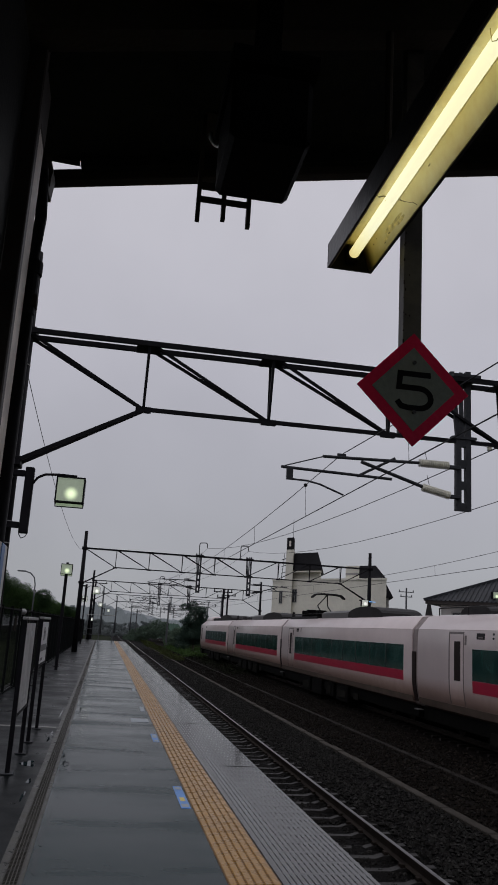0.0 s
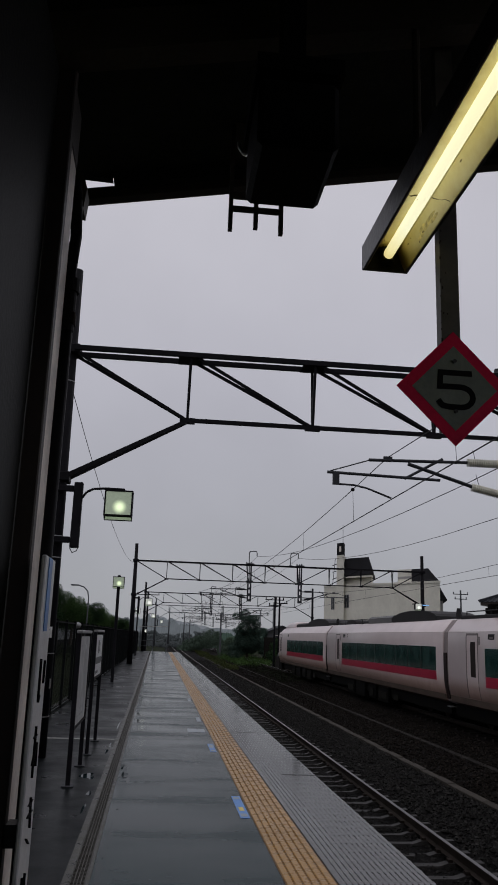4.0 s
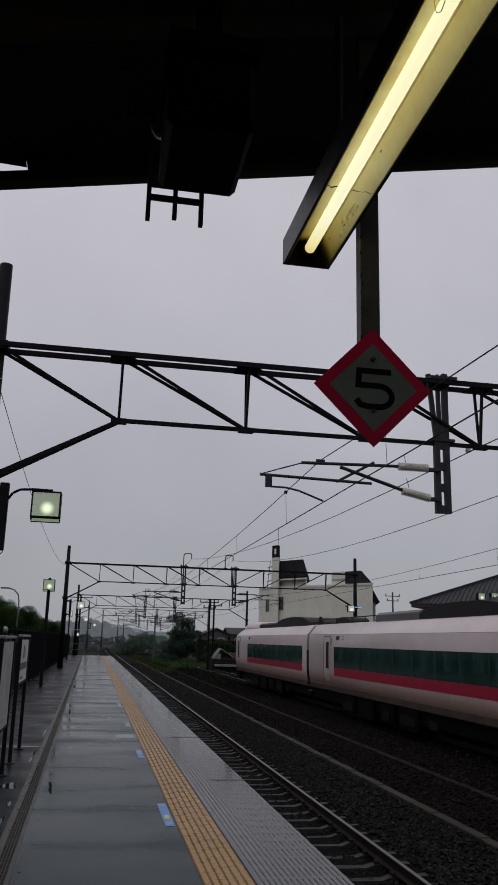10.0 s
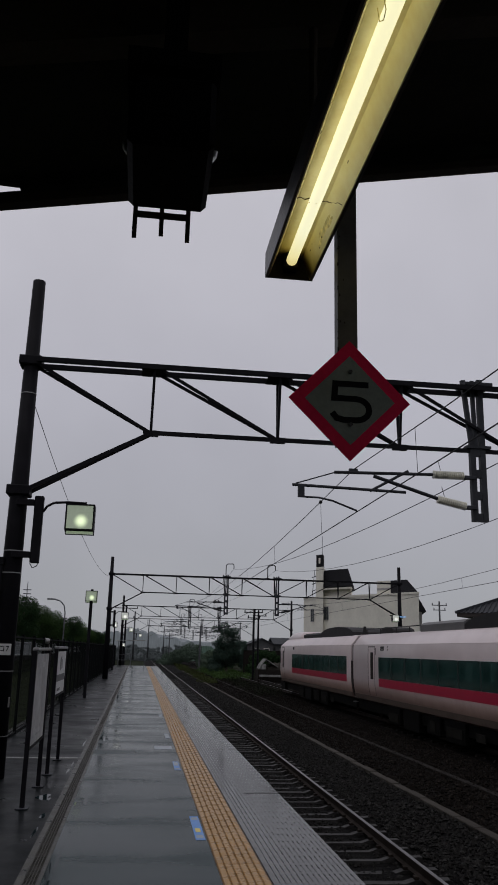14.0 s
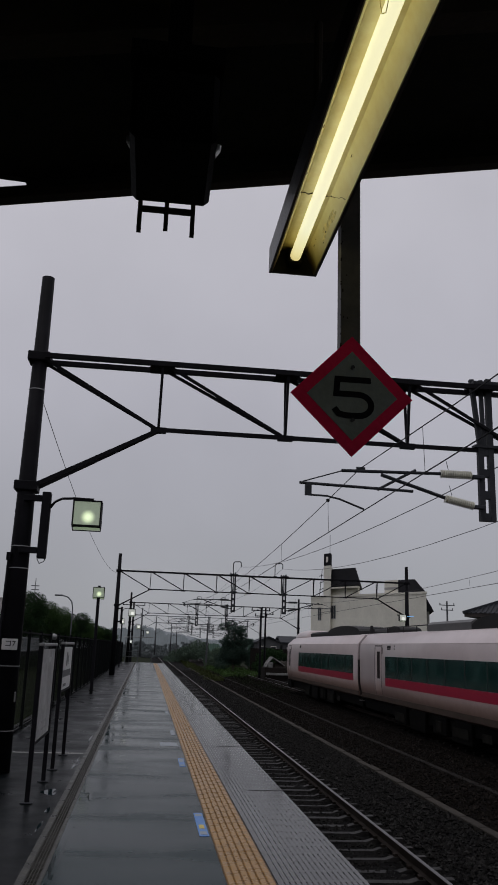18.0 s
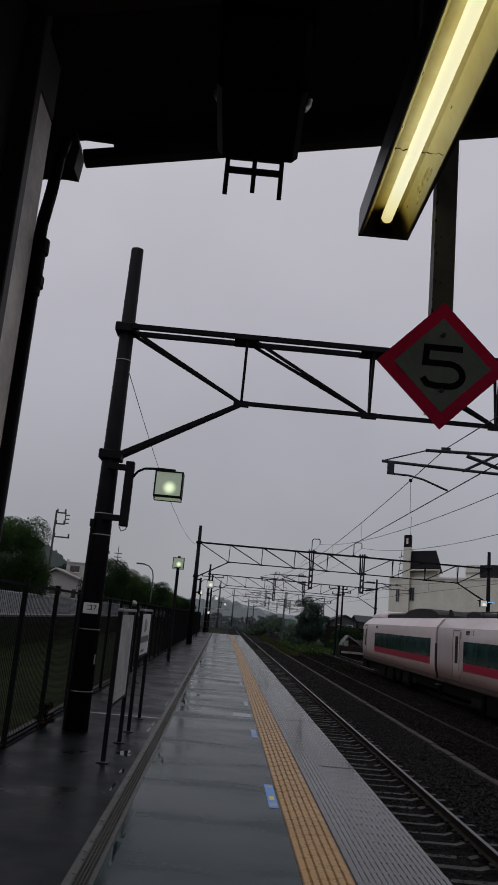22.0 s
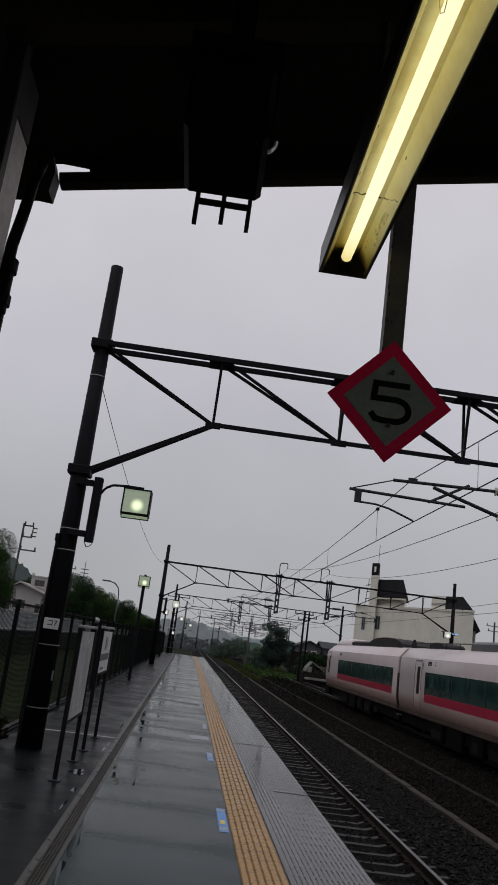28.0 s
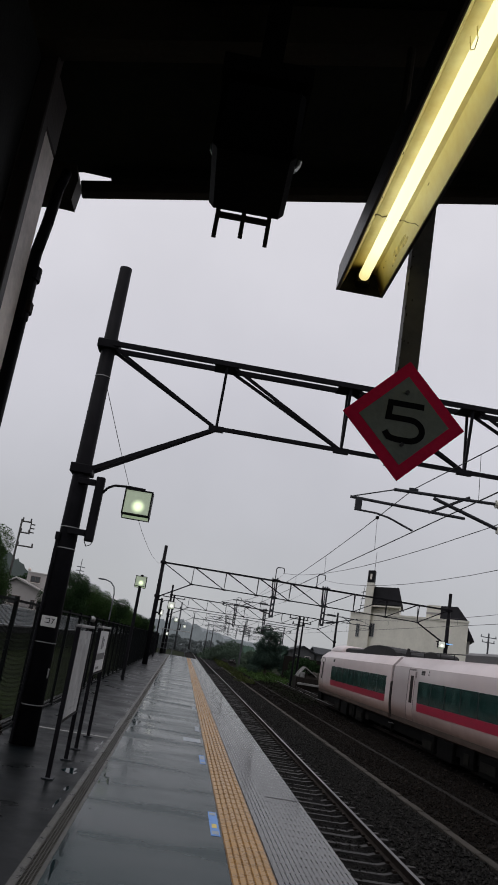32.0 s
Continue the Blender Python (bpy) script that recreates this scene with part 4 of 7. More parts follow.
for k in range(24):
    z = rf.uniform(0.13, 0.62)
    x = -0.0302 + (0.0 if k % 3 else rf.uniform(0.001, 0.02))
    q = rf.uniform(0.001, 0.0038)
    part("rust_spot", nb(x - 0.0012, x + q * 0.7, 0.0085, 0.0099, z, z + q * rf.uniform(0.8, 2.6)), RUST, sign)

# loudspeaker housing and the bracket behind it
CLIP_METAL = mat("shiny_clip_metal", (0.75, 0.76, 0.74), 0.3, 0.6, vary=0.1)
spk = thing("loudspeaker_box", "black loudspeaker box hung under the canopy", "loudspeaker", (-0.018, 1.585, 2.905))
bm = bmesh.new()
box(bm, -0.102, 0.102, -0.30, 0.0, 0.0, 0.19, 0.014)
part("housing", bm, SIGN_BLACK, spk)
bm = bmesh.new()
box(bm, -0.11, 0.11, -0.32, 0.03, 0.195, 0.24)
box(bm, -0.03, 0.03, -0.2, -0.1, 0.24, 0.60)
part("mount", bm, SIGN_BLACK, spk)
part("hanger", rod(bmesh.new(), (0, -0.15, 0.2), (0, -0.15, 0.68), 0.02, 8), CANOPY_BEAM, spk)
for s in (-1, 1):
    part("clip", pipe(bmesh.new(), [(s * 0.100, 0.005, 0.163), (s * 0.112, 0.006, 0.168), (s * 0.122, 0.006, 0.184), (s * 0.124, 0.005, 0.200)], 0.0065, 8), CLIP_METAL, spk, "shiny metal clip")
rack = thing("hanging_bracket", "black three-pronged metal bracket below the canopy edge", "bracket", (-0.032, 2.15, 3.13))
for x, z0 in ((-0.090, 0.0), (0.0, 0.014), (0.090, -0.002)):
    part("prong", nb(x - 0.0075, x + 0.0075, -0.01, 0.01, z0, 0.42), CANOPY_BEAM, rack)
part("crossbar", nb(-0.09, 0.09, -0.008, 0.008, 0.078, 0.095), CANOPY_BEAM, rack)
part("crossbar", nb(-0.09, 0.09, -0.008, 0.008, 0.128, 0.15), CANOPY_BEAM, rack)
part("rail", nb(-0.10, 0.10, -0.02, 0.32, 0.42, 0.44), CANOPY_BEAM, rack)

# narrow vertical name board on the pillar
board = thing("name_board", "narrow white vertical board with a blue top band and black characters", "sign", (-0.575, 1.648, 0))
part("panel", nb(-0.006, 0.006, -0.085, 0.085, 0.95, 1.915, 0.003), BOARD_WHITE, board)
part("blue_band", nb(0.0065, 0.0085, -0.042, 0.016, 1.735, 1.912), BLUE, board, "blue printed band")
part("bracket", nb(-0.04, -0.007, -0.03, 0.03, 1.25, 1.30), BOLT, board)
# each character is a few plain strokes
STROKES = (((-0.040, 0.05, -0.034, -0.05), (-0.034, -0.05, -0.022, -0.035), (0.026, 0.045, 0.028, -0.01)),
           ((-0.022, 0.055, -0.020, -0.06), (-0.042, 0.03, -0.004, 0.035), (-0.040, -0.03, 0.010, 0.015), (0.010, 0.015, 0.022, -0.04)),
           ((-0.030, 0.04, 0.020, 0.046), (-0.034, 0.015, 0.024, 0.022), (-0.006, 0.055, 0.014, -0.015), (-0.028, -0.03, 0.016, -0.05)),
           ((-0.034, 0.05, -0.030, -0.05), (0.004, 0.05, 0.004, -0.05)))
for z, strokes in zip((1.62, 1.46, 1.30, 1.14), STROKES):
    bm = bmesh.new()
    for ya, za, yb, zb in strokes:
        bar(bm, (0.0074, ya, z + za), (0.0074, yb, z + zb), 0.009, 0.002)
    part("character", bm, SIGN_BLACK, board, "black printed bars")


# ---------------------------------------------------------------- train
SHOULDER = 2.19
def body_section(w0):
    """Half-open car section, as (x, z) pairs round the body; the near side has negative x. Creases at the roof shoulder and over the skirt."""
    s = [(-0.98, -0.44), (-1.25, -0.38), (-1.345, -0.30), (-1.385, -0.07), (-1.428, 0.12), (-1.462, 0.38), (-1.475, 0.70), (-1.475, 1.60), (-1.462, 2.00), (-1.44, SHOULDER), (-1.07, 2.635), (-0.80, 2.70), (-0.4, 2.725), (0, 2.73)]
    return [(x * w0, z) for x, z in s] + [(-x * w0, z) for x, z in s[-2::-1]]


def loft(bm, sections):
    """Skin over rings of points that each lie at one y."""
    rings = [[bm.verts.new((x, y, z)) for x, z in sec] for y, sec in sections]
    fs = []
    for a, b in zip(rings, rings[1:]):
        n = len(a)
        fs += [bm.faces.new((a[i], a[(i + 1) % n], b[(i + 1) % n], b[i])) for i in range(n)]
    fs += [bm.faces.new(rings[0]), bm.faces.new(rings[-1][::-1])]
    bmesh.ops.recalc_face_normals(bm, faces=fs)
    return bm


def side_panel(y0, y1, zs, lift, bm=None):
    """A strip laid on the near body side between y0 and y1, following the body's curve at the given heights."""
    bm = bm or bmesh.new()
    sec = body_section(1.0)[:14]
    zs = sorted(set(zs) | {p[1] for p in sec if min(zs) + 0.02 < p[1] < max(zs) - 0.02})
    xs = [float(np.interp(z, [p[1] for p in sec], [p[0] for p in sec])) - lift for z in zs]
    ins = [x + 0.03 for x in xs]
    poly = list(zip(xs, zs)) + list(zip(ins, zs))[::-1]
    return prism(bm, poly, y0, y1)


DOOR_TRIM = mat("grey_door_trim", (0.13, 0.105, 0.10), 0.45, vary=0.2, scale=4)
COVER_GREY = mat("dusty_grey_cover", (0.0095, 0.009, 0.0075), 0.85, vary=0.45, scale=3, spec=0.04)
TAIL_L, CAR_L = 20.10, 22.4
GANGWAY = mat("pinkish_grey_gangway_cover", (0.20, 0.165, 0.160), 0.6, vary=0.25, scale=4)
SLOT_DARK = mat("dark_brown_slot", (0.016, 0.010, 0.009), 0.6, vary=0.3, scale=4, spec=0.1)
WINDOW_INSIDE = mat("dim_green_seat_shade", (0.019, 0.056, 0.049), 0.14, vary=0.5, scale=1.4, bump=0.0, spec=0.5)


def train_car(kind):
    """One coach, from its far end at y = 0 towards negative y. kind: tail, panto or plain."""
    car = thing("train_car", {"tail": "pale pink-white express coach, rounded tail end, crimson stripe", "panto": "pale pink-white express coach with raised pantograph and crimson stripe",
                              "plain": "pale pink-white express coach with green-tinted windows and crimson stripe"}[kind], "train car", group="coaches of the train")
    L = TAIL_L if kind == "tail" else CAR_L
    bm = bmesh.new()
    if kind == "tail":
        def nose(y, f, top):
            return y, [(x * f, min(z, top) if z > 0 else z) for x, z in body_section(1.0)]
        loft(bm, [nose(2.25, 0.50, 0.85), nose(2.15, 0.70, 1.25), nose(1.95, 0.84, 1.62), nose(1.6, 0.93, 2.05), nose(1.1, 0.98, 2.36), nose(0.5, 1.0, 2.58), nose(-0.6, 1.0, 2.73), nose(-L + 0.36, 1.0, 2.73), nose(-L + 0.28, 0.975, 2.73)])
    else:
        loft(bm, [(-0.28, body_section(0.975)), (-0.36, body_section(1.0)), (-L + 0.36, body_section(1.0)), (-L + 0.28, body_section(0.975))])
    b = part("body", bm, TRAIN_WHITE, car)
    for p in b.data.polygons:
        p.use_smooth = len(p.vertices) == 4
    for e_ in b.data.edges:
        za, zb = (b.data.vertices[v].co.z for v in e_.vertices)
        if abs(za - zb) < 1e-4 and min(abs(za - SHOULDER), abs(za + 0.07), abs(za + 0.30)) < 1e-3:
            e_.use_edge_sharp = True
    tagged(b, "glossy pinkish white body")
    part("skirt", side_panel(-L + 0.30, -0.30 if kind != "tail" else 0.8, [-0.29, -0.20, -0.085], 0.006), TRAIN_LOW, car, "dusty brown lower skirt, underside shade in its colour")
    part("shoulder_seam", side_panel(-L + 0.36, -0.36 if kind != "tail" else 0.5, [SHOULDER - 0.012, SHOULDER - 0.002], 0.004), TRAIN_DUST, car, "fine seam under the roof shoulder")
    # windows and stripe
    a, e = {"tail": -3.75, "plain": -4.72, "panto": -3.90}[kind], -L + 1.0
    part("stripe", side_panel(e, a, [0.385, 0.58, 0.725], 0.008), TRAIN_RED, car, "crimson stripe under the windows")
    glass = part("window_band", side_panel(e, a, [0.73, 1.0, 1.3, 1.63], 0.006), TRAIN_GLASS, car, "dark green window band")
    rng = random.Random({"tail": 1, "plain": 2, "panto": 3}[kind])
    n = 8 if kind == "tail" else 9
    for k in range(1, n):
        y = e + (a - e) * k / n
        part("joint", side_panel(y - 0.05, y + 0.05, [0.735, 1.0, 1.3, 1.625], 0.010), TRAIN_PILLAR, glass)
    for k in range(n):
        ya, yb = e + (a - e) * (k + 0.08) / n, e + (a - e) * (k + 0.92) / n
        u = rng.uniform(0.1, 0.45)
        part("pane", side_panel(ya + (yb - ya) * u, ya + (yb - ya) * (u + rng.uniform(0.2, 0.45)), [rng.uniform(0.95, 1.1), 1.3, 1.59], 0.008), WINDOW_INSIDE, glass)
    # door with slot window
    yd = {"tail": -0.15, "plain": -3.58, "panto": -2.76}[kind]
    bm = bmesh.new()
    side_panel(yd - 0.535, yd - 0.50, [-0.06, 0.4, 1.2, 2.13], 0.010, bm)
    side_panel(yd + 0.50, yd + 0.56, [-0.06, 0.4, 1.2, 2.13], 0.010, bm)
    side_panel(yd - 0.50, yd + 0.50, [2.06, 2.13], 0.012, bm)
    part("door_frame", bm, DOOR_TRIM, car, "grey door surround")
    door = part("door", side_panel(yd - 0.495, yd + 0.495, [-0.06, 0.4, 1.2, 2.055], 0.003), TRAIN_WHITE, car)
    part("door_window", side_panel(yd - 0.30, yd + 0.14, [0.66, 1.1, 1.84], 0.010), SLOT_DARK, door, "dark slot window")
    part("door_lamp", side_panel(yd - 0.72, yd - 0.60, [1.74, 2.02], 0.008), DOOR_TRIM, car)
    disp = part("destination_display", side_panel(a - 0.80, a - 0.28, [1.92, 2.10], 0.008), ROOF_UNIT, car)
    if kind != "tail":
        part("display_text", side_panel(a - 0.70, a - 0.40, [1.955, 2.0], 0.011), DOOR_TRIM, disp, "grey lettering bar")
        for z in (1.93, 2.05):
            part("side_mark", side_panel(a - 1.40, a - 1.30, [z, z + 0.06], 0.008), ROOF_UNIT, car)
    if kind == "tail":
        part("cab_slit", side_panel(1.02, 1.16, [0.95, 1.3, 1.72], 0.004), SLOT_DARK, car, "narrow dark cab window")
        bm = bmesh.new()
        prism(bm, [(-1.36, -0.30), (-1.30, -0.86), (1.30, -0.86), (1.36, -0.30)], -0.2, 1.35)
        part("front_skirt", bm, TRAIN_DARK, car, "black skirt under the cab")
    # gap to the next coach: a set-back cover above, a dark slot below
    part("gangway", loft(bmesh.new(), [(-L - 0.275, body_section(0.945)), (-L + 0.285, body_section(0.945))]), GANGWAY, car, "set-back pinkish grey gangway cover")
    bm = bmesh.new()
    side_panel(-L - 0.05, -L + 0.27, [-0.25, 0.2, 0.9, 1.42], -0.045, bm)
    part("gangway_slot", bm, SLOT_DARK, car, "dark slot in the gangway cover")
    part("coupling_step", nb(-1.40, -1.20, -L - 0.32, -L + 0.05, -0.52, -0.49), BAND, car, "small bright step under the gangway")
    # underframe
    bm = bmesh.new()
    box(bm, -1.15, 1.15, -L + 0.3, -0.2, -0.80, -0.38)
    for k, (y, l, h) in enumerate(((-6.2, 1.6, 1.15), (-8.4, 1.9, 1.22), (-10.9, 1.4, 1.12), (-13.0, 1.8, 1.2))):
        box(bm, -1.28, 1.28, y - l / 2, y + l / 2, -h + 0.1, -0.36, 0.03)
    part("underframe", bm, TRAIN_DARK, car)
    for y, l, za, zb in ((-6.2, 1.3, -0.95, -0.62), (-10.9, 0.55, -0.92, -0.55), (-13.0, 1.4, -0.92, -0.60), (-15.2, 0.75, -0.84, -0.58)):
        part("equipment_cover", nb(-1.31, -1.281, y - l / 2, y + l / 2, za, zb, 0.008), COVER_GREY, car, "dull grey equipment cover")
    for yb in (-3.2, -L + 3.2):
        bog = part("bogie", nb(-1.05, 1.05, yb - 1.5, yb + 1.5, -0.85, -0.62, 0.04), TRAIN_DARK, car)
        for dy in (-1.05, 1.05):
            bm = bmesh.new()
            for s in (-1, 1):
                rod(bm, (s * 0.50, yb + dy, -0.67), (s * 0.64, yb + dy, -0.67), 0.43, 20)
            rod(bm, (-0.6, yb + dy, -0.67), (0.6, yb + dy, -0.67), 0.08, 8)
            part("wheelset", bm, RUST, bog)
    # roof equipment
    def dome(y0, y1, h, w, mt, name, base=2.66, skew=1.0):
        bm = bmesh.new()
        us = [(0.5 - 0.5 * math.cos(math.pi * k / 12)) for k in range(13)]
        prof = [(y0, 2.6)] + [(y0 + (y1 - y0) * u ** skew, base + h * math.sin(math.pi * k / 12) ** 0.7) for k, u in enumerate(us)] + [(y1, 2.6)]
        prism(bm, prof, -w, w, axis="x")
        return part(name, bm, mt, car)

    def roof_case(y0, y1, top, w, mt, name, label=""):
        """A long roof case whose upper edges are cut off at a slant."""
        return part(name, prism(bmesh.new(), [(-w, 2.6), (-w, top - 0.10), (-w + 0.16, top), (w - 0.16, top), (w, top - 0.10), (w, 2.6)], y1, y0), mt, car, label)
    if kind == "tail":
        dome(-10.2, -18.3, 0.55, 0.9, ROOF_UNIT, "air_conditioner")
        roof_case(-4.95, -11.2, 2.98, 0.88, ROOF_UNIT, "roof_case", "dark roof case behind the cab")
        smooth(part("roof_fairing", loft(bmesh.new(), [(y, [(-w, 2.4), (-w * 0.96, 2.4 + 0.62 * h), (-w * 0.78, 2.4 + 0.9 * h), (-w * 0.4, 2.4 + h), (w * 0.4, 2.4 + h), (w * 0.78, 2.4 + 0.9 * h), (w * 0.96, 2.4 + 0.62 * h), (w, 2.4)])
                                                              for y, w, h in ((1.0, 0.62, 0.16), (0.55, 0.90, 0.46), (0.0, 1.02, 0.64), (-0.9, 1.05, 0.74), (-2.4, 1.05, 0.78), (-4.0, 1.02, 0.74), (-4.9, 0.98, 0.66))]), TRAIN_WHITE, car, "white roof fairing over the cab"))
    else:
        y0, y1, y2 = (-7.65, -12.4, -17.3) if kind == "panto" else (-8.8, -13.3, -20.0)
        dome(y1 + 0.1, y2, 0.50, 0.9, ROOF_UNIT, "air_conditioner")
        roof_case(y0, y1, 3.03, 0.92, TRAIN_ROOF, "roof_case", "grey roof case with slanted edges")
        bm = bmesh.new()
        rod(bm, (-0.9, -0.9, 2.93), (-0.9, y0, 2.93), 0.022, 6)
        for y in (-0.9, -3.2, -5.6, -7.4):
            rod(bm, (-0.9, y, 2.62), (-0.9, y, 2.93), 0.018, 6)
        part("roof_rail", bm, ROOF_UNIT, car)
        if kind == "plain":
            dome(-1.75, -3.95, 0.30, 0.5, ROOF_UNIT, "roof_vent", 2.72)
        else:
            part("roof_deck", nb(-0.96, 0.96, -6.7, -0.4, 2.6, 2.79, 0.02), ROOF_UNIT, car, "dark deck under the pantograph")
            for k, (y, l, h) in enumerate(((-2.9, 0.35, 3.16), (-3.5, 0.25, 3.05), (-4.0, 0.3, 3.2), (-6.2, 0.5, 3.14), (-6.75, 0.3, 3.05))):
                part("switch_box", nb(-0.85, -0.35, y - l / 2, y + l / 2, 2.79, h, 0.03), TRAIN_DARK, car)
    part("aerial", rod(bmesh.new(), (-0.45, -L + 1.15, 2.62), (-0.45, -L + 1.15, 3.14), 0.17, 8, 0.07), ROOF_UNIT, car)
    if kind == "panto":
        pan = part("pantograph", nb(-0.7, 0.7, -5.9, -4.1, 2.86, 2.95), TRAIN_DARK, car)
        bm = bmesh.new()
        rod(bm, (-0.3, -5.4, 2.95), (-0.3, -4.2, 3.45), 0.035)
        rod(bm, (0.3, -5.4, 2.95), (0.3, -4.2, 3.45), 0.035)
        rod(bm, (-0.3, -4.2, 3.45), (0, -5.2, 4.05), 0.03)
        rod(bm, (0.3, -4.2, 3.45), (0, -5.2, 4.05), 0.03)
        part("arms", bm, ROOF_UNIT, pan)
        bm = bmesh.new()
        pipe(bm, [(-0.95, -5.2, 3.85), (-0.75, -5.2, 4.02), (-0.4, -5.2, 4.07), (0.4, -5.2, 4.07), (0.75, -5.2, 4.02), (0.95, -5.2, 3.85)], 0.05, 6)
        pipe(bm, [(-0.95, -5.5, 3.85), (-0.75, -5.5, 4.02), (-0.4, -5.5, 4.07), (0.4, -5.5, 4.07), (0.75, -5.5, 4.02), (0.95, -5.5, 3.85)], 0.05, 6)
        part("collector_head", bm, ROOF_UNIT, pan)
        bm = bmesh.new()
        for k in range(5):
            insulator(bm, (-0.55, -2.0 - 0.55 * k, 2.7), (-0.55, -2.0 - 0.55 * k, 3.05), 4, 0.09)
        part("insulators", bm, TRAIN_DARK, car)
    return car


TRAIN_X = TRACK_2
STOP_Y = 60.35
cars = [(train_car("tail"), STOP_Y), ]
plain = train_car("plain")
panto = train_car("panto")
GAP_Y = STOP_Y - TAIL_L
cars += [(plain, GAP_Y), (panto, GAP_Y - CAR_L)]
for k in (2, 3):
    cars.append((copy_thing(plain, pose(TRAIN_X, GAP_Y - k * CAR_L, 0)), GAP_Y - k * CAR_L))
ARRIVE = [(0.0, 32.0), (0.5, 28.95), (1.0, 26.1), (1.5, 23.5), (2.0, 20.95), (2.5, 18.5), (3.0, 16.25), (3.5, 14.1), (4.5, 10.55), (5.5, 7.45), (6.0, 6.0), (6.5, 4.8), (7.0, 3.72), (7.5, 2.82),
          (8.0, 2.0), (8.5, 1.36), (9.0, 0.82), (9.5, 0.42), (10.0, 0.12), (10.5, 0.0), (11.0, 0.0), (32.0, 0.0)]


def motions():
    """The train rolls in towards the camera, slows and stands."""
    for car, y in cars:
        walk(car, [(t, pose(TRAIN_X, y + d, 0)) for t, d in ARRIVE])




# ---------------------------------------------------------------- things on the platform
def flood_head(parent, x, y, z, glow=FLOOD_LIT):
    """A square floodlight with a glass front towards negative y, about 0.42 m wide, its lower edge at z."""
    head = new("floodlight_head")
    head.parent = parent
    bm = bmesh.new()
    for a in ((x - 0.21, x - 0.195, z + 0.05, z + 0.43), (x + 0.195, x + 0.21, z + 0.05, z + 0.43), (x - 0.21, x + 0.21, z + 0.415, z + 0.43)):
        box(bm, a[0], a[1], y - 0.02, y + 0.26, a[2], a[3])
    box(bm, x - 0.21, x + 0.21, y + 0.25, y + 0.27, z + 0.04, z + 0.43)
    for xx in (x - 0.21, x + 0.198):
        bar(bm, (xx + 0.006, y - 0.01, z + 0.058), (xx + 0.006, y + 0.20, z + 0.004), 0.012, 0.012)
    bar(bm, (x - 0.21, y + 0.20, z + 0.004), (x + 0.21, y + 0.20, z + 0.004), 0.014, 0.014)
    part("housing", bm, BLACK_STEEL, head)
    gl = part("glass", nb(-0.208, 0.168, -0.005, 0.005, -0.115, 0.228), glow, head, "greenish lit glass")
    gl.location = (x + 0.02, y, z + 0.18)
    # No lamp here: this glass glows in place of the sky behind.
    part("lower_glass", nb(x - 0.196, x + 0.196, y + 0.18, y + 0.192, z + 0.012, z + 0.052), SKY_GLOW_GLASS, head, "pale lower glass with painted-in sky glow")
    part("sill", nb(x - 0.19, x + 0.19, y - 0.02, y + 0.02, z + 0.052, z + 0.064), BLACK_STEEL, head)


f1 = thing("pole_floodlight", "lit square floodlight on a curved arm with ballast box", "floodlight", (0, 11.9, 0))
part("ballast_box", nb(-1.685, -1.555, -0.20, -0.08, 2.945, 3.93, 0.012), BLACK_STEEL, f1)
for z in (3.83, 3.06):
    part("bracket", nb(-1.95, -1.69, -0.19, -0.12, z - 0.045, z + 0.045, 0.006), BLACK_STEEL, f1)
bm = bmesh.new()
pipe(bm, [(-1.56, -0.14, 3.70), (-1.50, -0.14, 3.79), (-1.40, -0.14, 3.845), (-1.20, -0.14, 3.86), (-0.93, -0.14, 3.855)], 0.019, 8)
part("arm", bm, BLACK_STEEL, f1)
bm = bmesh.new()
pipe(bm, [(-1.67, -0.15, 3.02), (-1.68, -0.16, 2.94), (-1.64, -0.16, 2.87), (-1.58, -0.16, 2.90), (-1.56, -0.15, 2.95)], 0.006, 6)
part("cable", bm, WIRE, f1)
flood_head(f1, -1.005, -0.30, 3.385)

def lamp_post(x, y, z, glow):
    p = thing("lamp_post", "black lamp post with a lit square floodlight on top", "lamp post", (x, y, z), "platform lamp posts")
    part("post", rod(bmesh.new(), (0, 0, -0.004), (0, 0, 3.42), 0.06, 10), BLACK_STEEL, p)
    part("cap", rod(bmesh.new(), (0.0, 0.15, 3.80), (0.0, 0.15, 3.86), 0.05, 8), BLACK_STEEL, p)
    flood_head(p, 0.0, -0.12, 3.36, glow)


lamp_post(-1.90, 30.45, 0, FLOOD_LIT)
lamp_post(-2.15, 68.0, 0, FLOOD_WHITE)
lamp_post(-2.1, 105.5, GROUND_Z + 0.004, FLOOD_WHITE)


def pole_light(y):
    """The same floodlight on a farther pole, with a whiter lamp."""
    f = thing("pole_floodlight", "lit white square floodlight on a curved arm", "floodlight", (curve_x(y), y, 0), "pole floodlights")
    part("ballast_box", nb(-1.685, -1.555, -0.20, -0.08, 2.945, 3.93, 0.012), BLACK_STEEL, f)
    for z in (3.83, 3.06):
        part("bracket", nb(-1.95, -1.69, -0.19, -0.12, z - 0.045, z + 0.045, 0.006), BLACK_STEEL, f)
    part("arm", pipe(bmesh.new(), [(-1.56, -0.14, 3.70), (-1.50, -0.14, 3.79), (-1.40, -0.14, 3.845), (-1.20, -0.14, 3.86), (-0.93, -0.14, 3.855)], 0.019, 8), BLACK_STEEL, f)
    flood_head(f, -1.005, -0.30, 3.385, FLOOD_WHITE)


for y in PORTAL_Y[1:4]:
    pole_light(y)

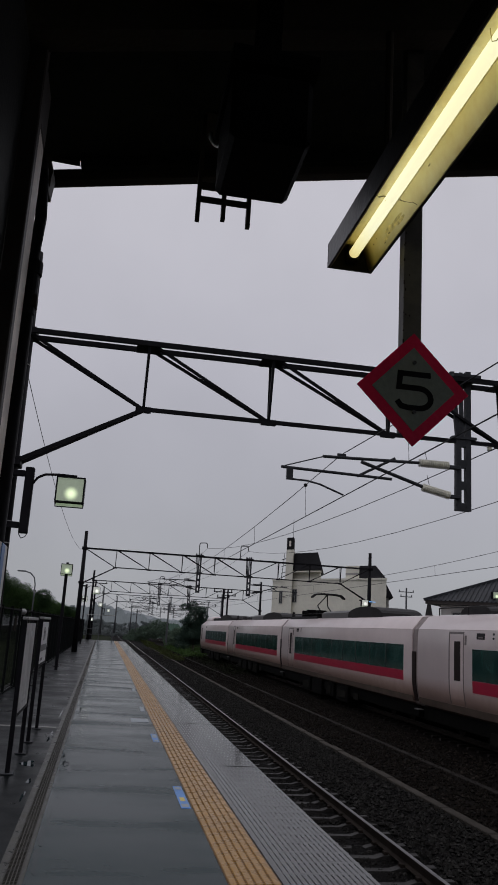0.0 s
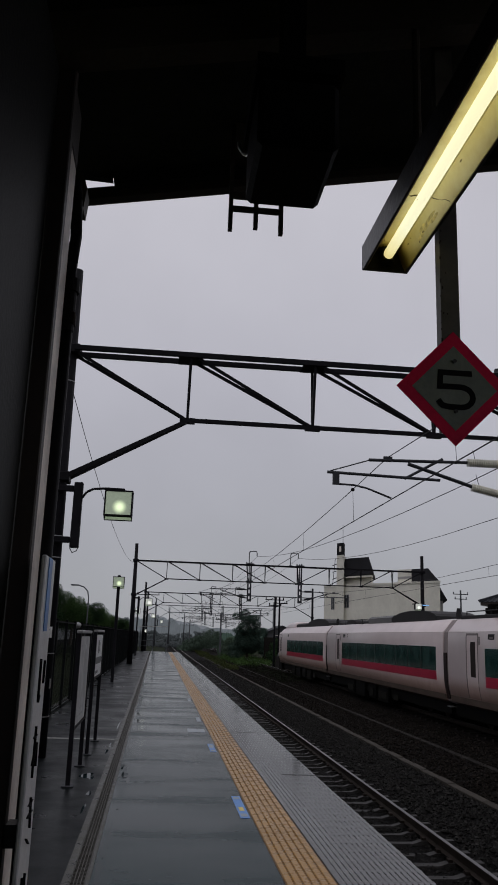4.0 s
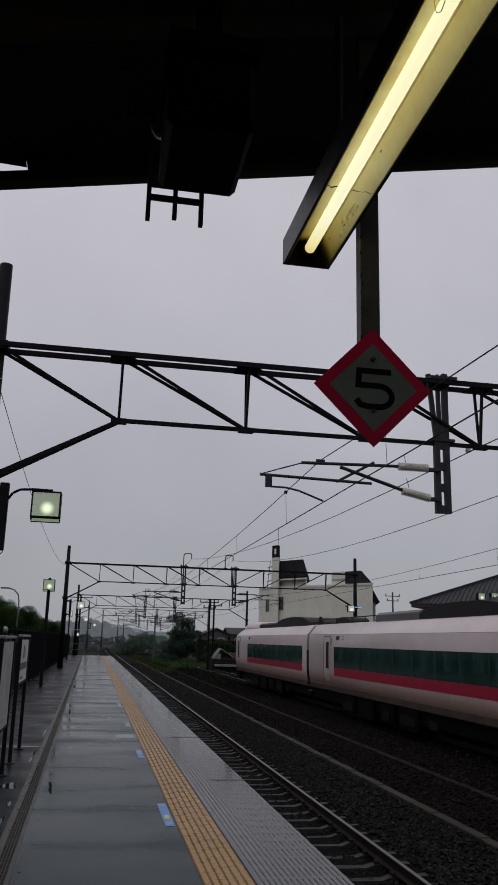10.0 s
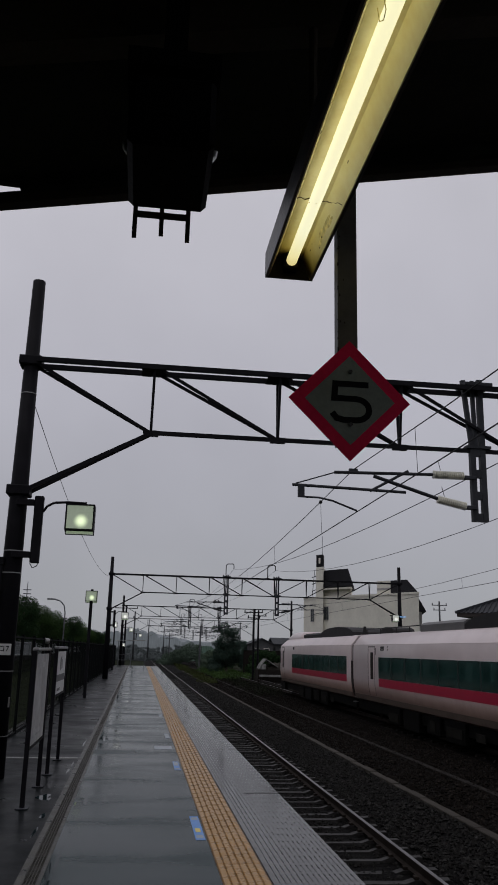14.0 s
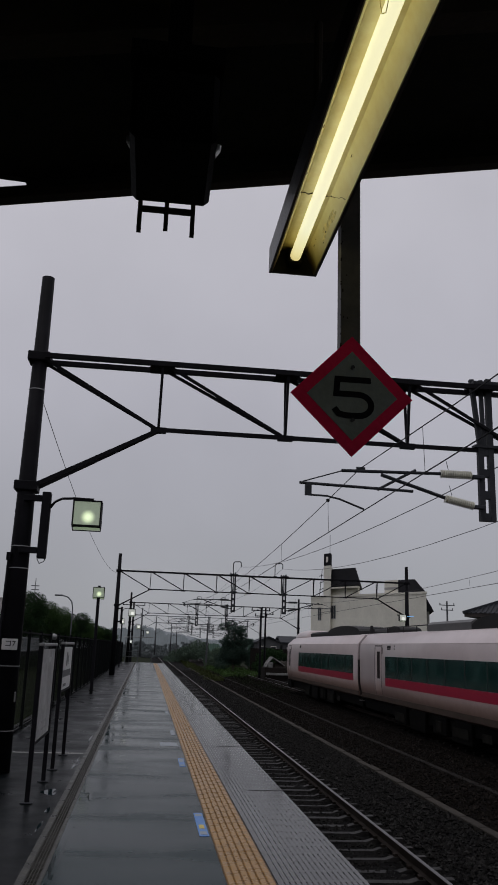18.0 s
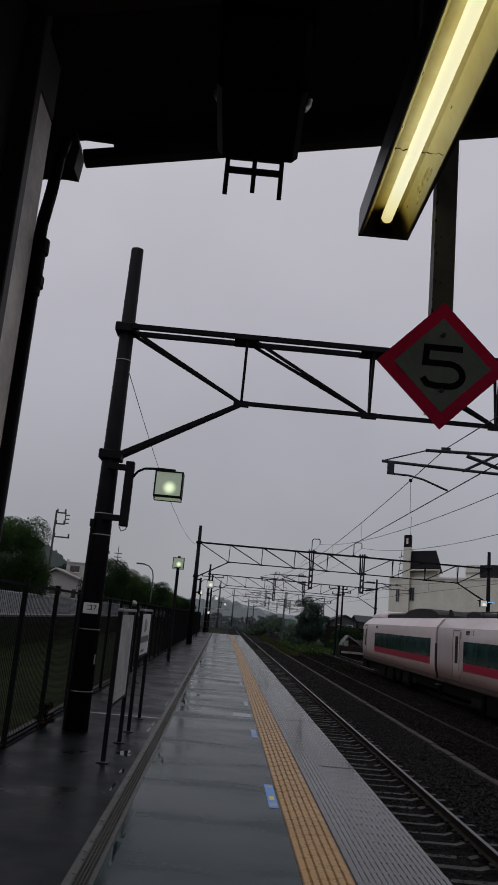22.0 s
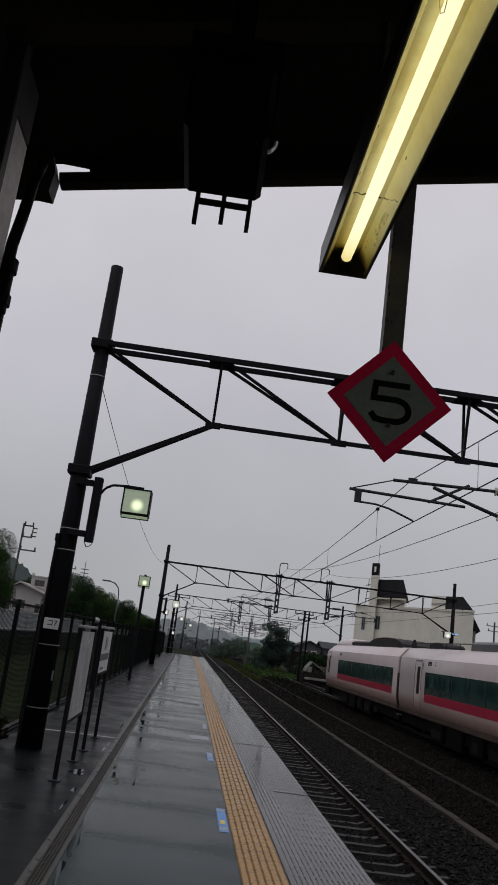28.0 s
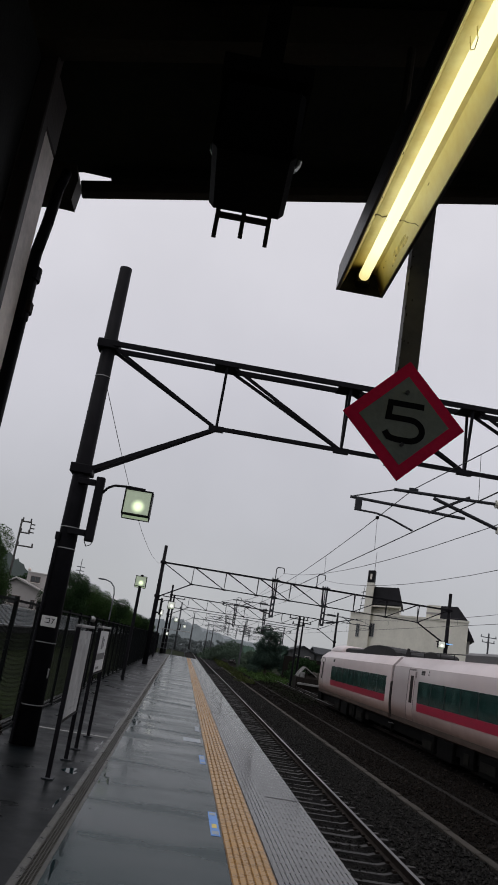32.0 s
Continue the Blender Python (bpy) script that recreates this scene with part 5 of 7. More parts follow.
# pole furniture: bands, number plate, conduit
fit = thing("pole_fittings", "metal bands, conduit and plate on the dark pole", "fittings", (-1.95, 11.9, 0))
for z in (5.55, 3.12, 2.80, 1.42, 0.55):
    r = 0.168 - 0.0094 * z + 0.005
    part("band", rod(bmesh.new(), (0, 0, z - 0.007), (0, 0, z + 0.007), r, 16), BAND, fit, "thin bright metal band")
part("conduit", rod(bmesh.new(), (-0.165, -0.10, 0.0), (-0.135, -0.10, 2.98), 0.022, 8), BLACK_STEEL, fit)
part("conduit_head", nb(-0.17, -0.10, -0.14, -0.06, 2.90, 3.02, 0.01), BLACK_STEEL, fit)
part("latch", nb(0.135, 0.158, -0.10, -0.07, 0.93, 1.07, 0.008), BAND, fit, "small bright latch")
part("number_plate", nb(-0.095, 0.125, -0.186, -0.176, 1.64, 1.795, 0.004), PLATE_WHITE, fit, "white plate with black characters")
tx = bpy.data.curves.new("plate_text", "FONT")
tx.body, tx.size, tx.extrude, tx.align_x, tx.align_y, tx.offset = "\u30b37", 0.105, 0.001, "CENTER", "CENTER", 0.0005
tob = new("plate_text", tx)
tob.parent = fit
tob.matrix_basis = pose(0.02, -0.1885, 1.722, 90, 0, 0)
tx.materials.append(SIGN_BLACK)


BOARD_MAP = mat("faded_map_print", (0.50, 0.51, 0.51), 0.4, vary=0.3, scale=2.6, fine=14, second=(0.22, 0.225, 0.225))
BOARD_DARK = mat("dark_notice_print", (0.085, 0.09, 0.095), 0.5, vary=0.35, scale=6)


def notice_board(y0, y1, z0, z1, label, rows, legs, x=-1.24, ink=None):
    b = thing("notice_board", label, "notice board", (x, y0, 0), "notice boards")
    L = y1 - y0
    part("panel", nb(-0.012, 0.012, 0.03, L - 0.03, z0 + 0.02, z1 - 0.02), BOARD_MAP if z0 < 1 else BOARD_WHITE, b, "pale printed panel")
    for a in (0.0, L - 0.04):
        part("side_frame", nb(-0.022, 0.022, a, a + 0.04, z0, z1 + 0.02, 0.004), BLACK_STEEL, b)
    part("top_frame", nb(-0.035, 0.035, -0.01, L + 0.01, z1 + 0.02, z1 + 0.055, 0.006), BAND, b, "grey metal cap")
    part("bottom_frame", nb(-0.022, 0.022, 0.04, L - 0.04, z0 - 0.012, z0 + 0.016), BLACK_STEEL, b)
    for a in legs:
        part("leg", nb(-0.026, 0.026, a, a + 0.05, 0.0, z1 + 0.02, 0.004), BLACK_STEEL, b)
        part("foot_plate", nb(-0.07, 0.07, a - 0.05, a + 0.10, 0.0, 0.012, 0.003), GALV, b)
    for u0, u1, za, zb in rows:
        part("print", nb(0.0125, 0.0145, u0 * L, u1 * L, za, zb), ink or BOARD_PRINT, b)
    return b


notice_board(9.72, 11.15, 0.62, 1.70, "tall pale notice board in a dark metal frame", [(0.2, 0.8, 1.52, 1.58), (0.2, 0.8, 0.80, 0.83), (0.2, 0.7, 0.72, 0.745)], (-0.06, 1.43))
notice_board(12.25, 13.75, 1.06, 1.72, "small white notice board with a dark middle band", [(0.1, 0.9, 1.26, 1.36), (0.38, 0.50, 1.42, 1.62), (0.56, 0.62, 1.44, 1.58), (0.2, 0.5, 1.12, 1.16)], (-0.05, 1.50), ink=BOARD_DARK)
dome_cap = thing("post_cap", "small round pale cap on a fence post", "cap", (-2.46, 22.0, 1.90))
bm = bmesh.new()
bmesh.ops.create_uvsphere(bm, u_segments=14, v_segments=8, radius=0.085)
smooth(part("cap", bm, BAND, dome_cap))
part("cap_post", rod(bmesh.new(), (0, 0, -1.905), (0, 0, -0.05), 0.04, 8), MESH_BLACK, dome_cap)

# fence along the back of the platform
fence = thing("fence", "black metal mesh fence along the back of the platform", "fence", (-2.5, 0, 0))
FH, FP = 1.97, 1.93
post_me = mesh_of(nb(-0.03, 0.03, -0.03, 0.03, 0.0, FH + 0.03, 0.005), "fence_post", MESH_BLACK)
bm = bmesh.new()
for z in (0.03, FH - 0.03):
    box(bm, -0.015, 0.015, 0.03, FP - 0.03, z - 0.018, z + 0.018)
for k in range(1, 13):
    z = 0.08 + k * (FH - 0.11) / 13
    box(bm, -0.005, 0.005, 0.03, FP - 0.03, z - 0.0011, z + 0.0011)
for k in range(1, 24):
    y = k * FP / 24
    box(bm, 0.005, 0.0100, y - 0.0004, y + 0.0004, 0.08, FH - 0.03)
panel_me = mesh_of(bm, "mesh_panel", MESH_BLACK)
y = 2.33
while y < 86:
    share("post", post_me, fence, (0, y, 0))
    share("mesh_panel", panel_me, fence, (0, y, 0))
    y += FP
share("post", post_me, fence, (0, y, 0))

DRY_PLANT = mat("withered_brown_leaves", (0.020, 0.013, 0.009), 0.8, vary=0.5, scale=4, bump=0.0, spec=0.05)


def withered_clump(x, y, seed, w_, h_):
    """A withered plant at the foot of the fence: bent stalks with drooping leaf pieces."""
    rng = random.Random(seed)
    c = thing("withered_plant", "withered brown plant at the foot of the fence", "plant", (x, y, 0))
    stalks, blobs = bmesh.new(), []
    for k in range(9):
        a = rng.uniform(0, 6.28)
        top = (math.cos(a) * w_ * rng.uniform(0.3, 1), math.sin(a) * w_ * rng.uniform(0.3, 1), h_ * rng.uniform(0.4, 1))
        rod(stalks, (0, 0, 0.0), top, 0.006, 5, 0.003)
        blobs.append((*top, w_ * 0.35, h_ * 0.16))
    part("stalks", stalks, DRY_PLANT, c)
    me = leaf_cloud(blobs, 900, 0.011, seed)
    me.materials.append(DRY_PLANT)
    new("leaves", me).parent = c


# fence and frame at the far end of the platform
endf = thing("end_fence", "pale pipe frame and rails closing the platform end", "fence", (0, 86.2, 0))
for x in (-2.2, -0.9, 0.5):
    part("post", rod(bmesh.new(), (x, 0, -0.004), (x, 0, 2.5 if x < -2 else 1.15), 0.04, 8), FAR_POLE, endf)
part("rail", rod(bmesh.new(), (-2.45, 0, 2.5), (0.62, 0, 2.56), 0.035, 8), BAND, endf)
for z in (0.55, 1.1):
    part("rail", rod(bmesh.new(), (-2.2, 0, z), (0.5, 0, z), 0.025, 8), FAR_POLE, endf)

# ---------------------------------------------------------------- left side beyond the fence
solid("verge", grid_sheet(-9.2, -2.60, -20, 120, 12, 90, lambda x, y: -0.30 + 0.06 * noise.noise((x * 0.8, y * 0.8, 1))), VERGE, "wet grass strip behind the fence", "grass", "structure")
solid("road_bank", nb(-60, -9.25, -40, 240, GROUND_Z, 0.62), EARTH, "raised ground that carries the road", "ground", "structure")
WALL_COURSE = mat("dark_wall_course", (0.013, 0.0135, 0.0135), 0.8, vary=0.4, scale=2, spec=0.05)
wallb = thing("roadside_barrier", "long pale panel barrier on a dark low wall", "barrier", (-9.4, 0, 0))
for k in range(6):
    part("wall_course", nb(-0.1, 0.14 - 0.012 * (k % 2), 4, 150, -0.4 + 0.225 * k, -0.4 + 0.225 * k + 0.219, 0.008), WALL_COURSE, wallb, "dark horizontal wall course")
part("coping", nb(-0.12, 0.17, 4, 150, 0.951, 1.02), GROOVE, wallb)
front = [(0.018 + 0.012 * (j // 2 % 2), 0.006 + 1.988 * j / 39) for j in range(40)]
ring = [(-0.02, 0.006)] + front + [(-0.02, 1.994)]
bm = bmesh.new()
lo = [bm.verts.new((*p, 1.09)) for p in ring]
hi = [bm.verts.new((*p, 1.97)) for p in ring]
for i in range(len(ring)):
    j = (i + 1) % len(ring)
    bm.faces.new((lo[i], lo[j], hi[j], hi[i]))
bm.faces.new(hi)
bmesh.ops.recalc_face_normals(bm, faces=bm.faces)
pan_me = mesh_of(bm, "barrier_panel", WHITE_RAIL)
bm = bmesh.new()
box(bm, -0.03, 0.03, -0.025, 0.025, 1.0, 2.0)
pst_me = mesh_of(bm, "barrier_post", HOUSE_WALL)
for k in range(70):
    share("panel", pan_me, wallb, (0, 8 + 2 * k, 0))
    share("post", pst_me, wallb, (0.03, 8 + 2 * k, 0))
part("top_rail", nb(-0.03, 0.05, 8, 148, 1.98, 2.04), BARRIER_RAIL, wallb)
part("bottom_rail", nb(-0.03, 0.05, 8, 148, 1.03, 1.08), BARRIER_RAIL, wallb)


def leaf_cloud(blobs, n, size, seed, flat=1.0):
    """Many small leaf pieces scattered in a set of blobs (x, y, z, rx, rz), denser towards the skin."""
    rng = np.random.RandomState(seed)
    b = np.array(blobs, float)
    w = b[:, 3] * b[:, 3] * b[:, 4]
    pick = rng.choice(len(b), n, p=w / w.sum())
    d = rng.normal(size=(n, 3))
    d /= np.linalg.norm(d, axis=1)[:, None]
    r = rng.uniform(0.25, 1.0, n) ** 0.45
    c = b[pick, :3] + d * r[:, None] * np.stack([b[pick, 3], b[pick, 3], b[pick, 4]], 1)
    c += rng.normal(scale=0.12 * size, size=(n, 3)) * 3
    u = rng.normal(size=(n, 3))
    u /= np.linalg.norm(u, axis=1)[:, None]
    v = np.cross(u, rng.normal(size=(n, 3)))
    v /= np.linalg.norm(v, axis=1)[:, None]
    s = size * rng.uniform(0.5, 1.3, n)[:, None]
    nrm = d * 0.85 + rng.normal(scale=0.28, size=(n, 3)) + np.array([0, 0, 0.25])
    nrm /= np.linalg.norm(nrm, axis=1)[:, None]
    v[(np.cross(u, v) * nrm).sum(1) < 0] *= -1
    tri = np.stack([c - u * s - v * s * 0.45, c + u * s - v * s * 0.1, c + u * s * 0.2 + v * s * 0.75, c - u * s * 0.8 + v * s * 0.5], 1).reshape(-1, 3)
    me = bpy.data.meshes.new("crown")
    faces = np.arange(4 * n).reshape(n, 4)
    me.from_pydata(tri.tolist(), [], faces.tolist())
    me.polygons.foreach_set("use_smooth", np.ones(n, bool))
    me.normals_split_custom_set_from_vertices(np.repeat(nrm, 4, axis=0).tolist())
    return me


def tree(x, y, base, height, spread, seed, leaf=LEAF, n=2600, size=0.20, label="leafy roadside tree with a dense green crown", low=0.25):
    rng = random.Random(seed)
    t = thing("tree", label, "tree", (x, y, base))
    bm = bmesh.new()
    rod(bm, (0, 0, -0.05), (0.05 * height * rng.uniform(-0.4, 0.4), 0, height * 0.5), 0.035 * height, 8, 0.018 * height)
    for k in range(6):
        a = k * 1.05 + rng.random()
        z = height * rng.uniform(0.3, 0.5)
        rod(bm, (0, 0, z), (math.cos(a) * spread * 0.55, math.sin(a) * spread * 0.55, z + height * rng.uniform(0.15, 0.35)), 0.014 * height, 6, 0.005 * height)
    part("trunk", bm, BARK, t, "trunk with limbs")
    blobs = [(0, 0, height * (0.50 + low * 0.5), spread * 0.72, height * (0.45 - low * 0.4))]
    for k in range(11):
        a = k * 2.4 + rng.random()
        f = rng.uniform(0.35, 0.8)
        blobs.append((math.cos(a) * spread * f, math.sin(a) * spread * f, height * rng.uniform(low + 0.1, 0.85), spread * rng.uniform(0.28, 0.42), height * rng.uniform(0.10, 0.18)))
    me = leaf_cloud(blobs, n, size, seed)
    me.materials.append(leaf)
    c = new("crown", me)
    c.parent = t
    return t


tree(-10.9, 40, 0.55, 5.3, 2.5, 3, n=80000, size=0.031, label="broad leafy tree behind the roadside barrier")
tree(-14.2, 43, 0.55, 4.6, 2.3, 4, LEAF_DARK, n=20000, size=0.045)
for k, (x, y, h, s) in enumerate(((-9.9, 66, 5.3, 2.3), (-9.3, 74, 4.9, 2.2), (-9.0, 83, 4.7, 2.2), (-8.7, 93, 4.5, 2.3), (-8.3, 104, 4.3, 2.3), (-8.0, 117, 4.1, 2.4), (-7.6, 131, 4.0, 2.6), (-7.2, 147, 3.8, 2.8))):
    tree(x, y, 0.55, h, s, 20 + k, LEAF if k % 3 else LEAF_DARK, n=34000, size=0.038)
for k, (x, y) in enumerate(((-19, 95), (-16, 110), (-23, 88), (-27, 80))):
    tree(x, y, 0.55, 5.5, 3.2, 40 + k, LEAF_DARK, n=2600, size=0.22)


withered_clump(-2.47, 12.25, 5, 0.12, 0.28)
withered_clump(-2.42, 11.75, 6, 0.16, 0.16)


def house(name, label, x0, x1, y0, y1, base, eave, ridge, wallm, roofm, wins, along="x", over=0.35):
    hs = thing(name, label, "house", ((x0 + x1) / 2, (y0 + y1) / 2, base))
    w, d = (x1 - x0) / 2, (y1 - y0) / 2
    e, r = eave - base, ridge - base
    part("wall", nb(-w, w, -d, d, 0, e), wallm, hs)
    bm = bmesh.new()
    if along == "x":
        prism(bm, [(-d - over, e - 0.05), (0, r), (d + over, e - 0.05), (d + over, e + 0.08), (0, r + 0.14), (-d - over, e + 0.08)], -w - over, w + over, axis="x")
        part("gable", prism(bmesh.new(), [(-d, e), (0, r - 0.02), (d, e)], -w, w, axis="x"), wallm, hs)
    else:
        prism(bm, [(-w - over, e - 0.05), (0, r), (w + over, e - 0.05), (w + over, e + 0.08), (0, r + 0.14), (-w - over, e + 0.08)], -d - over, d + over)
        part("gable", prism(bmesh.new(), [(-w, e), (0, r - 0.02), (w, e)], -d, d), wallm, hs)
    part("roof", bm, roofm, hs)
    for wx, wz, ww, wh in wins:
        win = part("window", nb(wx - ww / 2, wx + ww / 2, -d - 0.05, -d + 0.02, wz - wh / 2, wz + wh / 2), OLD_WHITE, hs)
        part("pane", nb(wx - ww / 2 + 0.06, wx + ww / 2 - 0.06, -d - 0.06, -d - 0.05, wz - wh / 2 + 0.06, wz + wh / 2 - 0.06), GLASS_DARK, win)
    return hs


PINK_WALL = mat("pale_pinkish_plaster", (0.36, 0.34, 0.33), 0.75, vary=0.15, scale=0.6)
BROWN_FRAME = mat("brown_window_frame", (0.075, 0.05, 0.04), 0.6, vary=0.3, scale=3)
hs = thing("house", "pale plastered two-storey house, brown windows, on the bank behind the trees", "house", (-15.8, 80, 0.5))
part("wall", nb(-1.85, 2.3, 0, 6, 0, 3.25), PINK_WALL, hs)
part("gable", prism(bmesh.new(), [(-1.85, 3.252), (2.3, 3.252), (-1.0, 4.28), (-1.85, 3.75)], 0.0, 6.0), PINK_WALL, hs)
roof = part("roof", prism(bmesh.new(), [(-2.2, 3.60), (-1.0, 4.36), (2.75, 3.06), (2.75, 3.18), (-1.0, 4.52), (-2.2, 3.74)], -0.45, 6.4), HOUSE_WALL, hs, "shallow grey gabled roof")
part("chimney", nb(-0.72, -0.52, 3.2, 3.4, 4.3, 5.42), PINK_WALL, roof)
bm = bmesh.new()
bmesh.ops.create_uvsphere(bm, u_segments=12, v_segments=8, radius=0.17, matrix=Matrix.Translation((-0.62, 3.3, 5.56)))
smooth(part("roof_cowl", bm, OLD_WHITE, roof, "round white cowl"))
part("upper_storey", nb(-0.45, 2.2, 2.2, 5.8, 3.3, 5.2), PINK_WALL, hs, "flat-topped upper storey")
part("cornice", nb(-0.52, 2.27, 2.12, 5.9, 5.202, 5.32), HOUSE_WALL, hs)
for wx, wz, ww, wh, wy in ((-0.85, 2.35, 1.15, 0.80, 0.0), (0.95, 2.15, 0.42, 0.85, 0.0), (1.55, 2.15, 0.42, 0.85, 0.0), (0.35, 4.62, 0.95, 0.62, 2.2), (-1.3, 0.9, 0.7, 0.9, 0.0)):
    win = part("window", nb(wx - ww / 2, wx + ww / 2, wy - 0.05, wy + 0.02, wz - wh / 2, wz + wh / 2), BROWN_FRAME, hs, "brown framed window")
    for q in (-1, 1):
        xa, xb = sorted((wx + q * 0.02, wx + q * (ww / 2 - 0.05)))
        part("pane", nb(xa, xb, wy - 0.06, wy - 0.051, wz - wh / 2 + 0.05, wz + wh / 2 - 0.05), GLASS_DARK, win)
    part("sill", nb(wx - ww / 2 - 0.05, wx + ww / 2 + 0.05, wy - 0.10, wy + 0.01, wz - wh / 2 - 0.06, wz - wh / 2 - 0.003), OLD_WHITE, win)
house("house", "low pale annexe beside the plastered house", -13.45, -11.9, 82, 88, 0.5, 2.9, 3.4, HOUSE_CREAM, HOUSE_WALL, [(0.2, 1.7, 0.7, 0.6)], "x", 0.15)


def utility_pole(x, y, base, top, arms, material=WOOD_POLE, r=0.12):
    u = thing("utility_pole", "grey utility pole with cross arms", "utility pole", (x, y, base), "utility poles")
    part("pole", rod(bmesh.new(), (0, 0, -0.05), (0, 0, top - base), r * 1.25, 8, r * 0.8), material, u)
    for z, a, b in arms:
        part("cross_arm", nb(a, b, -0.05, 0.05, z - base - 0.05, z - base + 0.05), material, u)
        for xx in (a + 0.08, b - 0.08):
            part("insulator", rod(bmesh.new(), (xx, 0, z - base + 0.05), (xx, 0, z - base + 0.28), 0.06, 6), material, u)
    return u


up = utility_pole(-13.2, 60, 0.55, 8.4, [(8.25, 0.0, 0.75), (7.42, 0.0, 0.75), (6.45, 0.0, 1.2)], WOOD_POLE, 0.085)
part("arm_tie", nb(0.68, 0.75, -0.04, 0.04, 6.92, 7.66), WOOD_POLE, up)
for z in (6.95, 7.25, 7.55):
    part("side_insulator", nb(0.76, 1.02, -0.05, 0.05, z - 0.03, z + 0.05), WOOD_POLE, up)
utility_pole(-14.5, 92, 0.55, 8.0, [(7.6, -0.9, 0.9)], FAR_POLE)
utility_pole(-2.05, 110, GROUND_Z, 7.2, [(6.88, -1.5, 1.5), (5.6, -0.2, 1.1)], BLACK_STEEL, 0.13)
lam = thing("street_lamp", "curved street lamp beyond the trees", "street lamp", (-6.4, 70, -0.28))
bm = bmesh.new()
pipe(bm, [(0, 0, -0.05), (0, 0, 4.83), (-0.12, 0, 5.38), (-0.45, 0, 5.73), (-0.9, 0, 5.86)], 0.05, 8)
part("pole", bm, FAR_POLE, lam)
part("head", nb(-1.55, -0.85, -0.12, 0.12, 5.81, 5.93, 0.03), FAR_POLE, lam)
mast = thing("radio_mast", "thin far radio mast", "mast", (-20.6, 150, 0.55))
part("mast", rod(bmesh.new(), (0, 0, -0.05), (0, 0, 12.3), 0.22, 6, 0.05), FAR_POLE, mast)
for z in (9.4, 10.1, 10.8):
    part("antenna", nb(-0.7, 0.7, -0.05, 0.05, z, z + 0.15), FAR_POLE, mast)

# LEAF_HAZE and LEAF_MID: distance haze painted in as greyer leaf colours.
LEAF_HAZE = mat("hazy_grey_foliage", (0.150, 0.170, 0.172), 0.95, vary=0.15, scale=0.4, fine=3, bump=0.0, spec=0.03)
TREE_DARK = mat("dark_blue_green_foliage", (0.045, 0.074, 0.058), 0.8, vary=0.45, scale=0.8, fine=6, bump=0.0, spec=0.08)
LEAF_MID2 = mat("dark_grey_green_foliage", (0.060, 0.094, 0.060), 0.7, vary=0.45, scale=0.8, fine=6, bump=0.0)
LEAF_MID = mat("haze_greyed_green_foliage", (0.070, 0.105, 0.074), 0.9, vary=0.4, scale=0.6, fine=4, bump=0.0)

for m in (LEAF_HAZE, TREE_DARK, LEAF_MID, LEAF_MID2):
    leafy(m)

# wooded hill and the hazy distance
def ridge(name, label, x0, x1, y, heights, material, n=1500, size=1.6, seed=5):
    rng = np.random.RandomState(seed)
    blobs = []
    m = len(heights)
    for i, hgt in enumerate(heights):
        x = x0 + (x1 - x0) * i / (m - 1)
        w = (x1 - x0) / m
        for zf in np.linspace(0.15, 0.85, max(2, int(hgt / 3))):
            blobs.append((x + rng.uniform(-0.3, 0.3) * w, y + rng.uniform(-3, 3), hgt * zf - 1, w * 0.75, max(1.2, hgt * 0.2)))
    me = leaf_cloud(blobs, n, size, seed)
    me.materials.append(material)
    return tagged(new(name, me), label, "trees", "", "stuff")



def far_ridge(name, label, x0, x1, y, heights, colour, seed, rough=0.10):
    """A far tree line, its haze painted in as pale colour and glow: a lumpy solid whose outline is broken by noise at
    two scales.
    """
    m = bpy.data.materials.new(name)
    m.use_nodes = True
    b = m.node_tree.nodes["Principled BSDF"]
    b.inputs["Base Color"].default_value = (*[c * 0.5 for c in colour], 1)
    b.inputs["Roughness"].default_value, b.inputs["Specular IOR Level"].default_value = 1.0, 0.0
    # Not a light source: the glow stands in for distance haze.
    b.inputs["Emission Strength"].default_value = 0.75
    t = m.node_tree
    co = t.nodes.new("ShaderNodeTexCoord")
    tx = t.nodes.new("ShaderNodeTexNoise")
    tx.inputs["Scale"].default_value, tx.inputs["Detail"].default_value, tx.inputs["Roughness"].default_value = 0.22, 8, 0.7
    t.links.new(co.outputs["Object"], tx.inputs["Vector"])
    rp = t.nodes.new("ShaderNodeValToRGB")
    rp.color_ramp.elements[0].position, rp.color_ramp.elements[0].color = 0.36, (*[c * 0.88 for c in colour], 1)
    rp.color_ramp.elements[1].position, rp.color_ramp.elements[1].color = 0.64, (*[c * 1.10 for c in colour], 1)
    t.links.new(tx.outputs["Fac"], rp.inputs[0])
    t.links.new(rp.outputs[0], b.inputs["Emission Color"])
    n = 420
    bm = bmesh.new()
    tops, lows, backs = [], [], []
    for i in range(n + 1):
        u = i / n
        x = x0 + (x1 - x0) * u
        hgt = float(np.interp(u, np.linspace(0, 1, len(heights)), heights))
        hgt *= 1 + rough * noise.noise((x * 0.25, seed, 0)) * 2 + rough * noise.noise((x * 1.1, seed, 4)) + rough * 0.6 * noise.noise((x * 3.5, seed, 8))
        tops.append(bm.verts.new((x, y, hgt)))
        lows.append(bm.verts.new((x, y - 4, GROUND_Z)))
        backs.append(bm.verts.new((x, y + 12, GROUND_Z)))
    for i in range(n):
        bm.faces.new((lows[i], lows[i + 1], tops[i + 1], tops[i]))
        bm.faces.new((tops[i], tops[i + 1], backs[i + 1], backs[i]))
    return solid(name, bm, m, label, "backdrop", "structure")


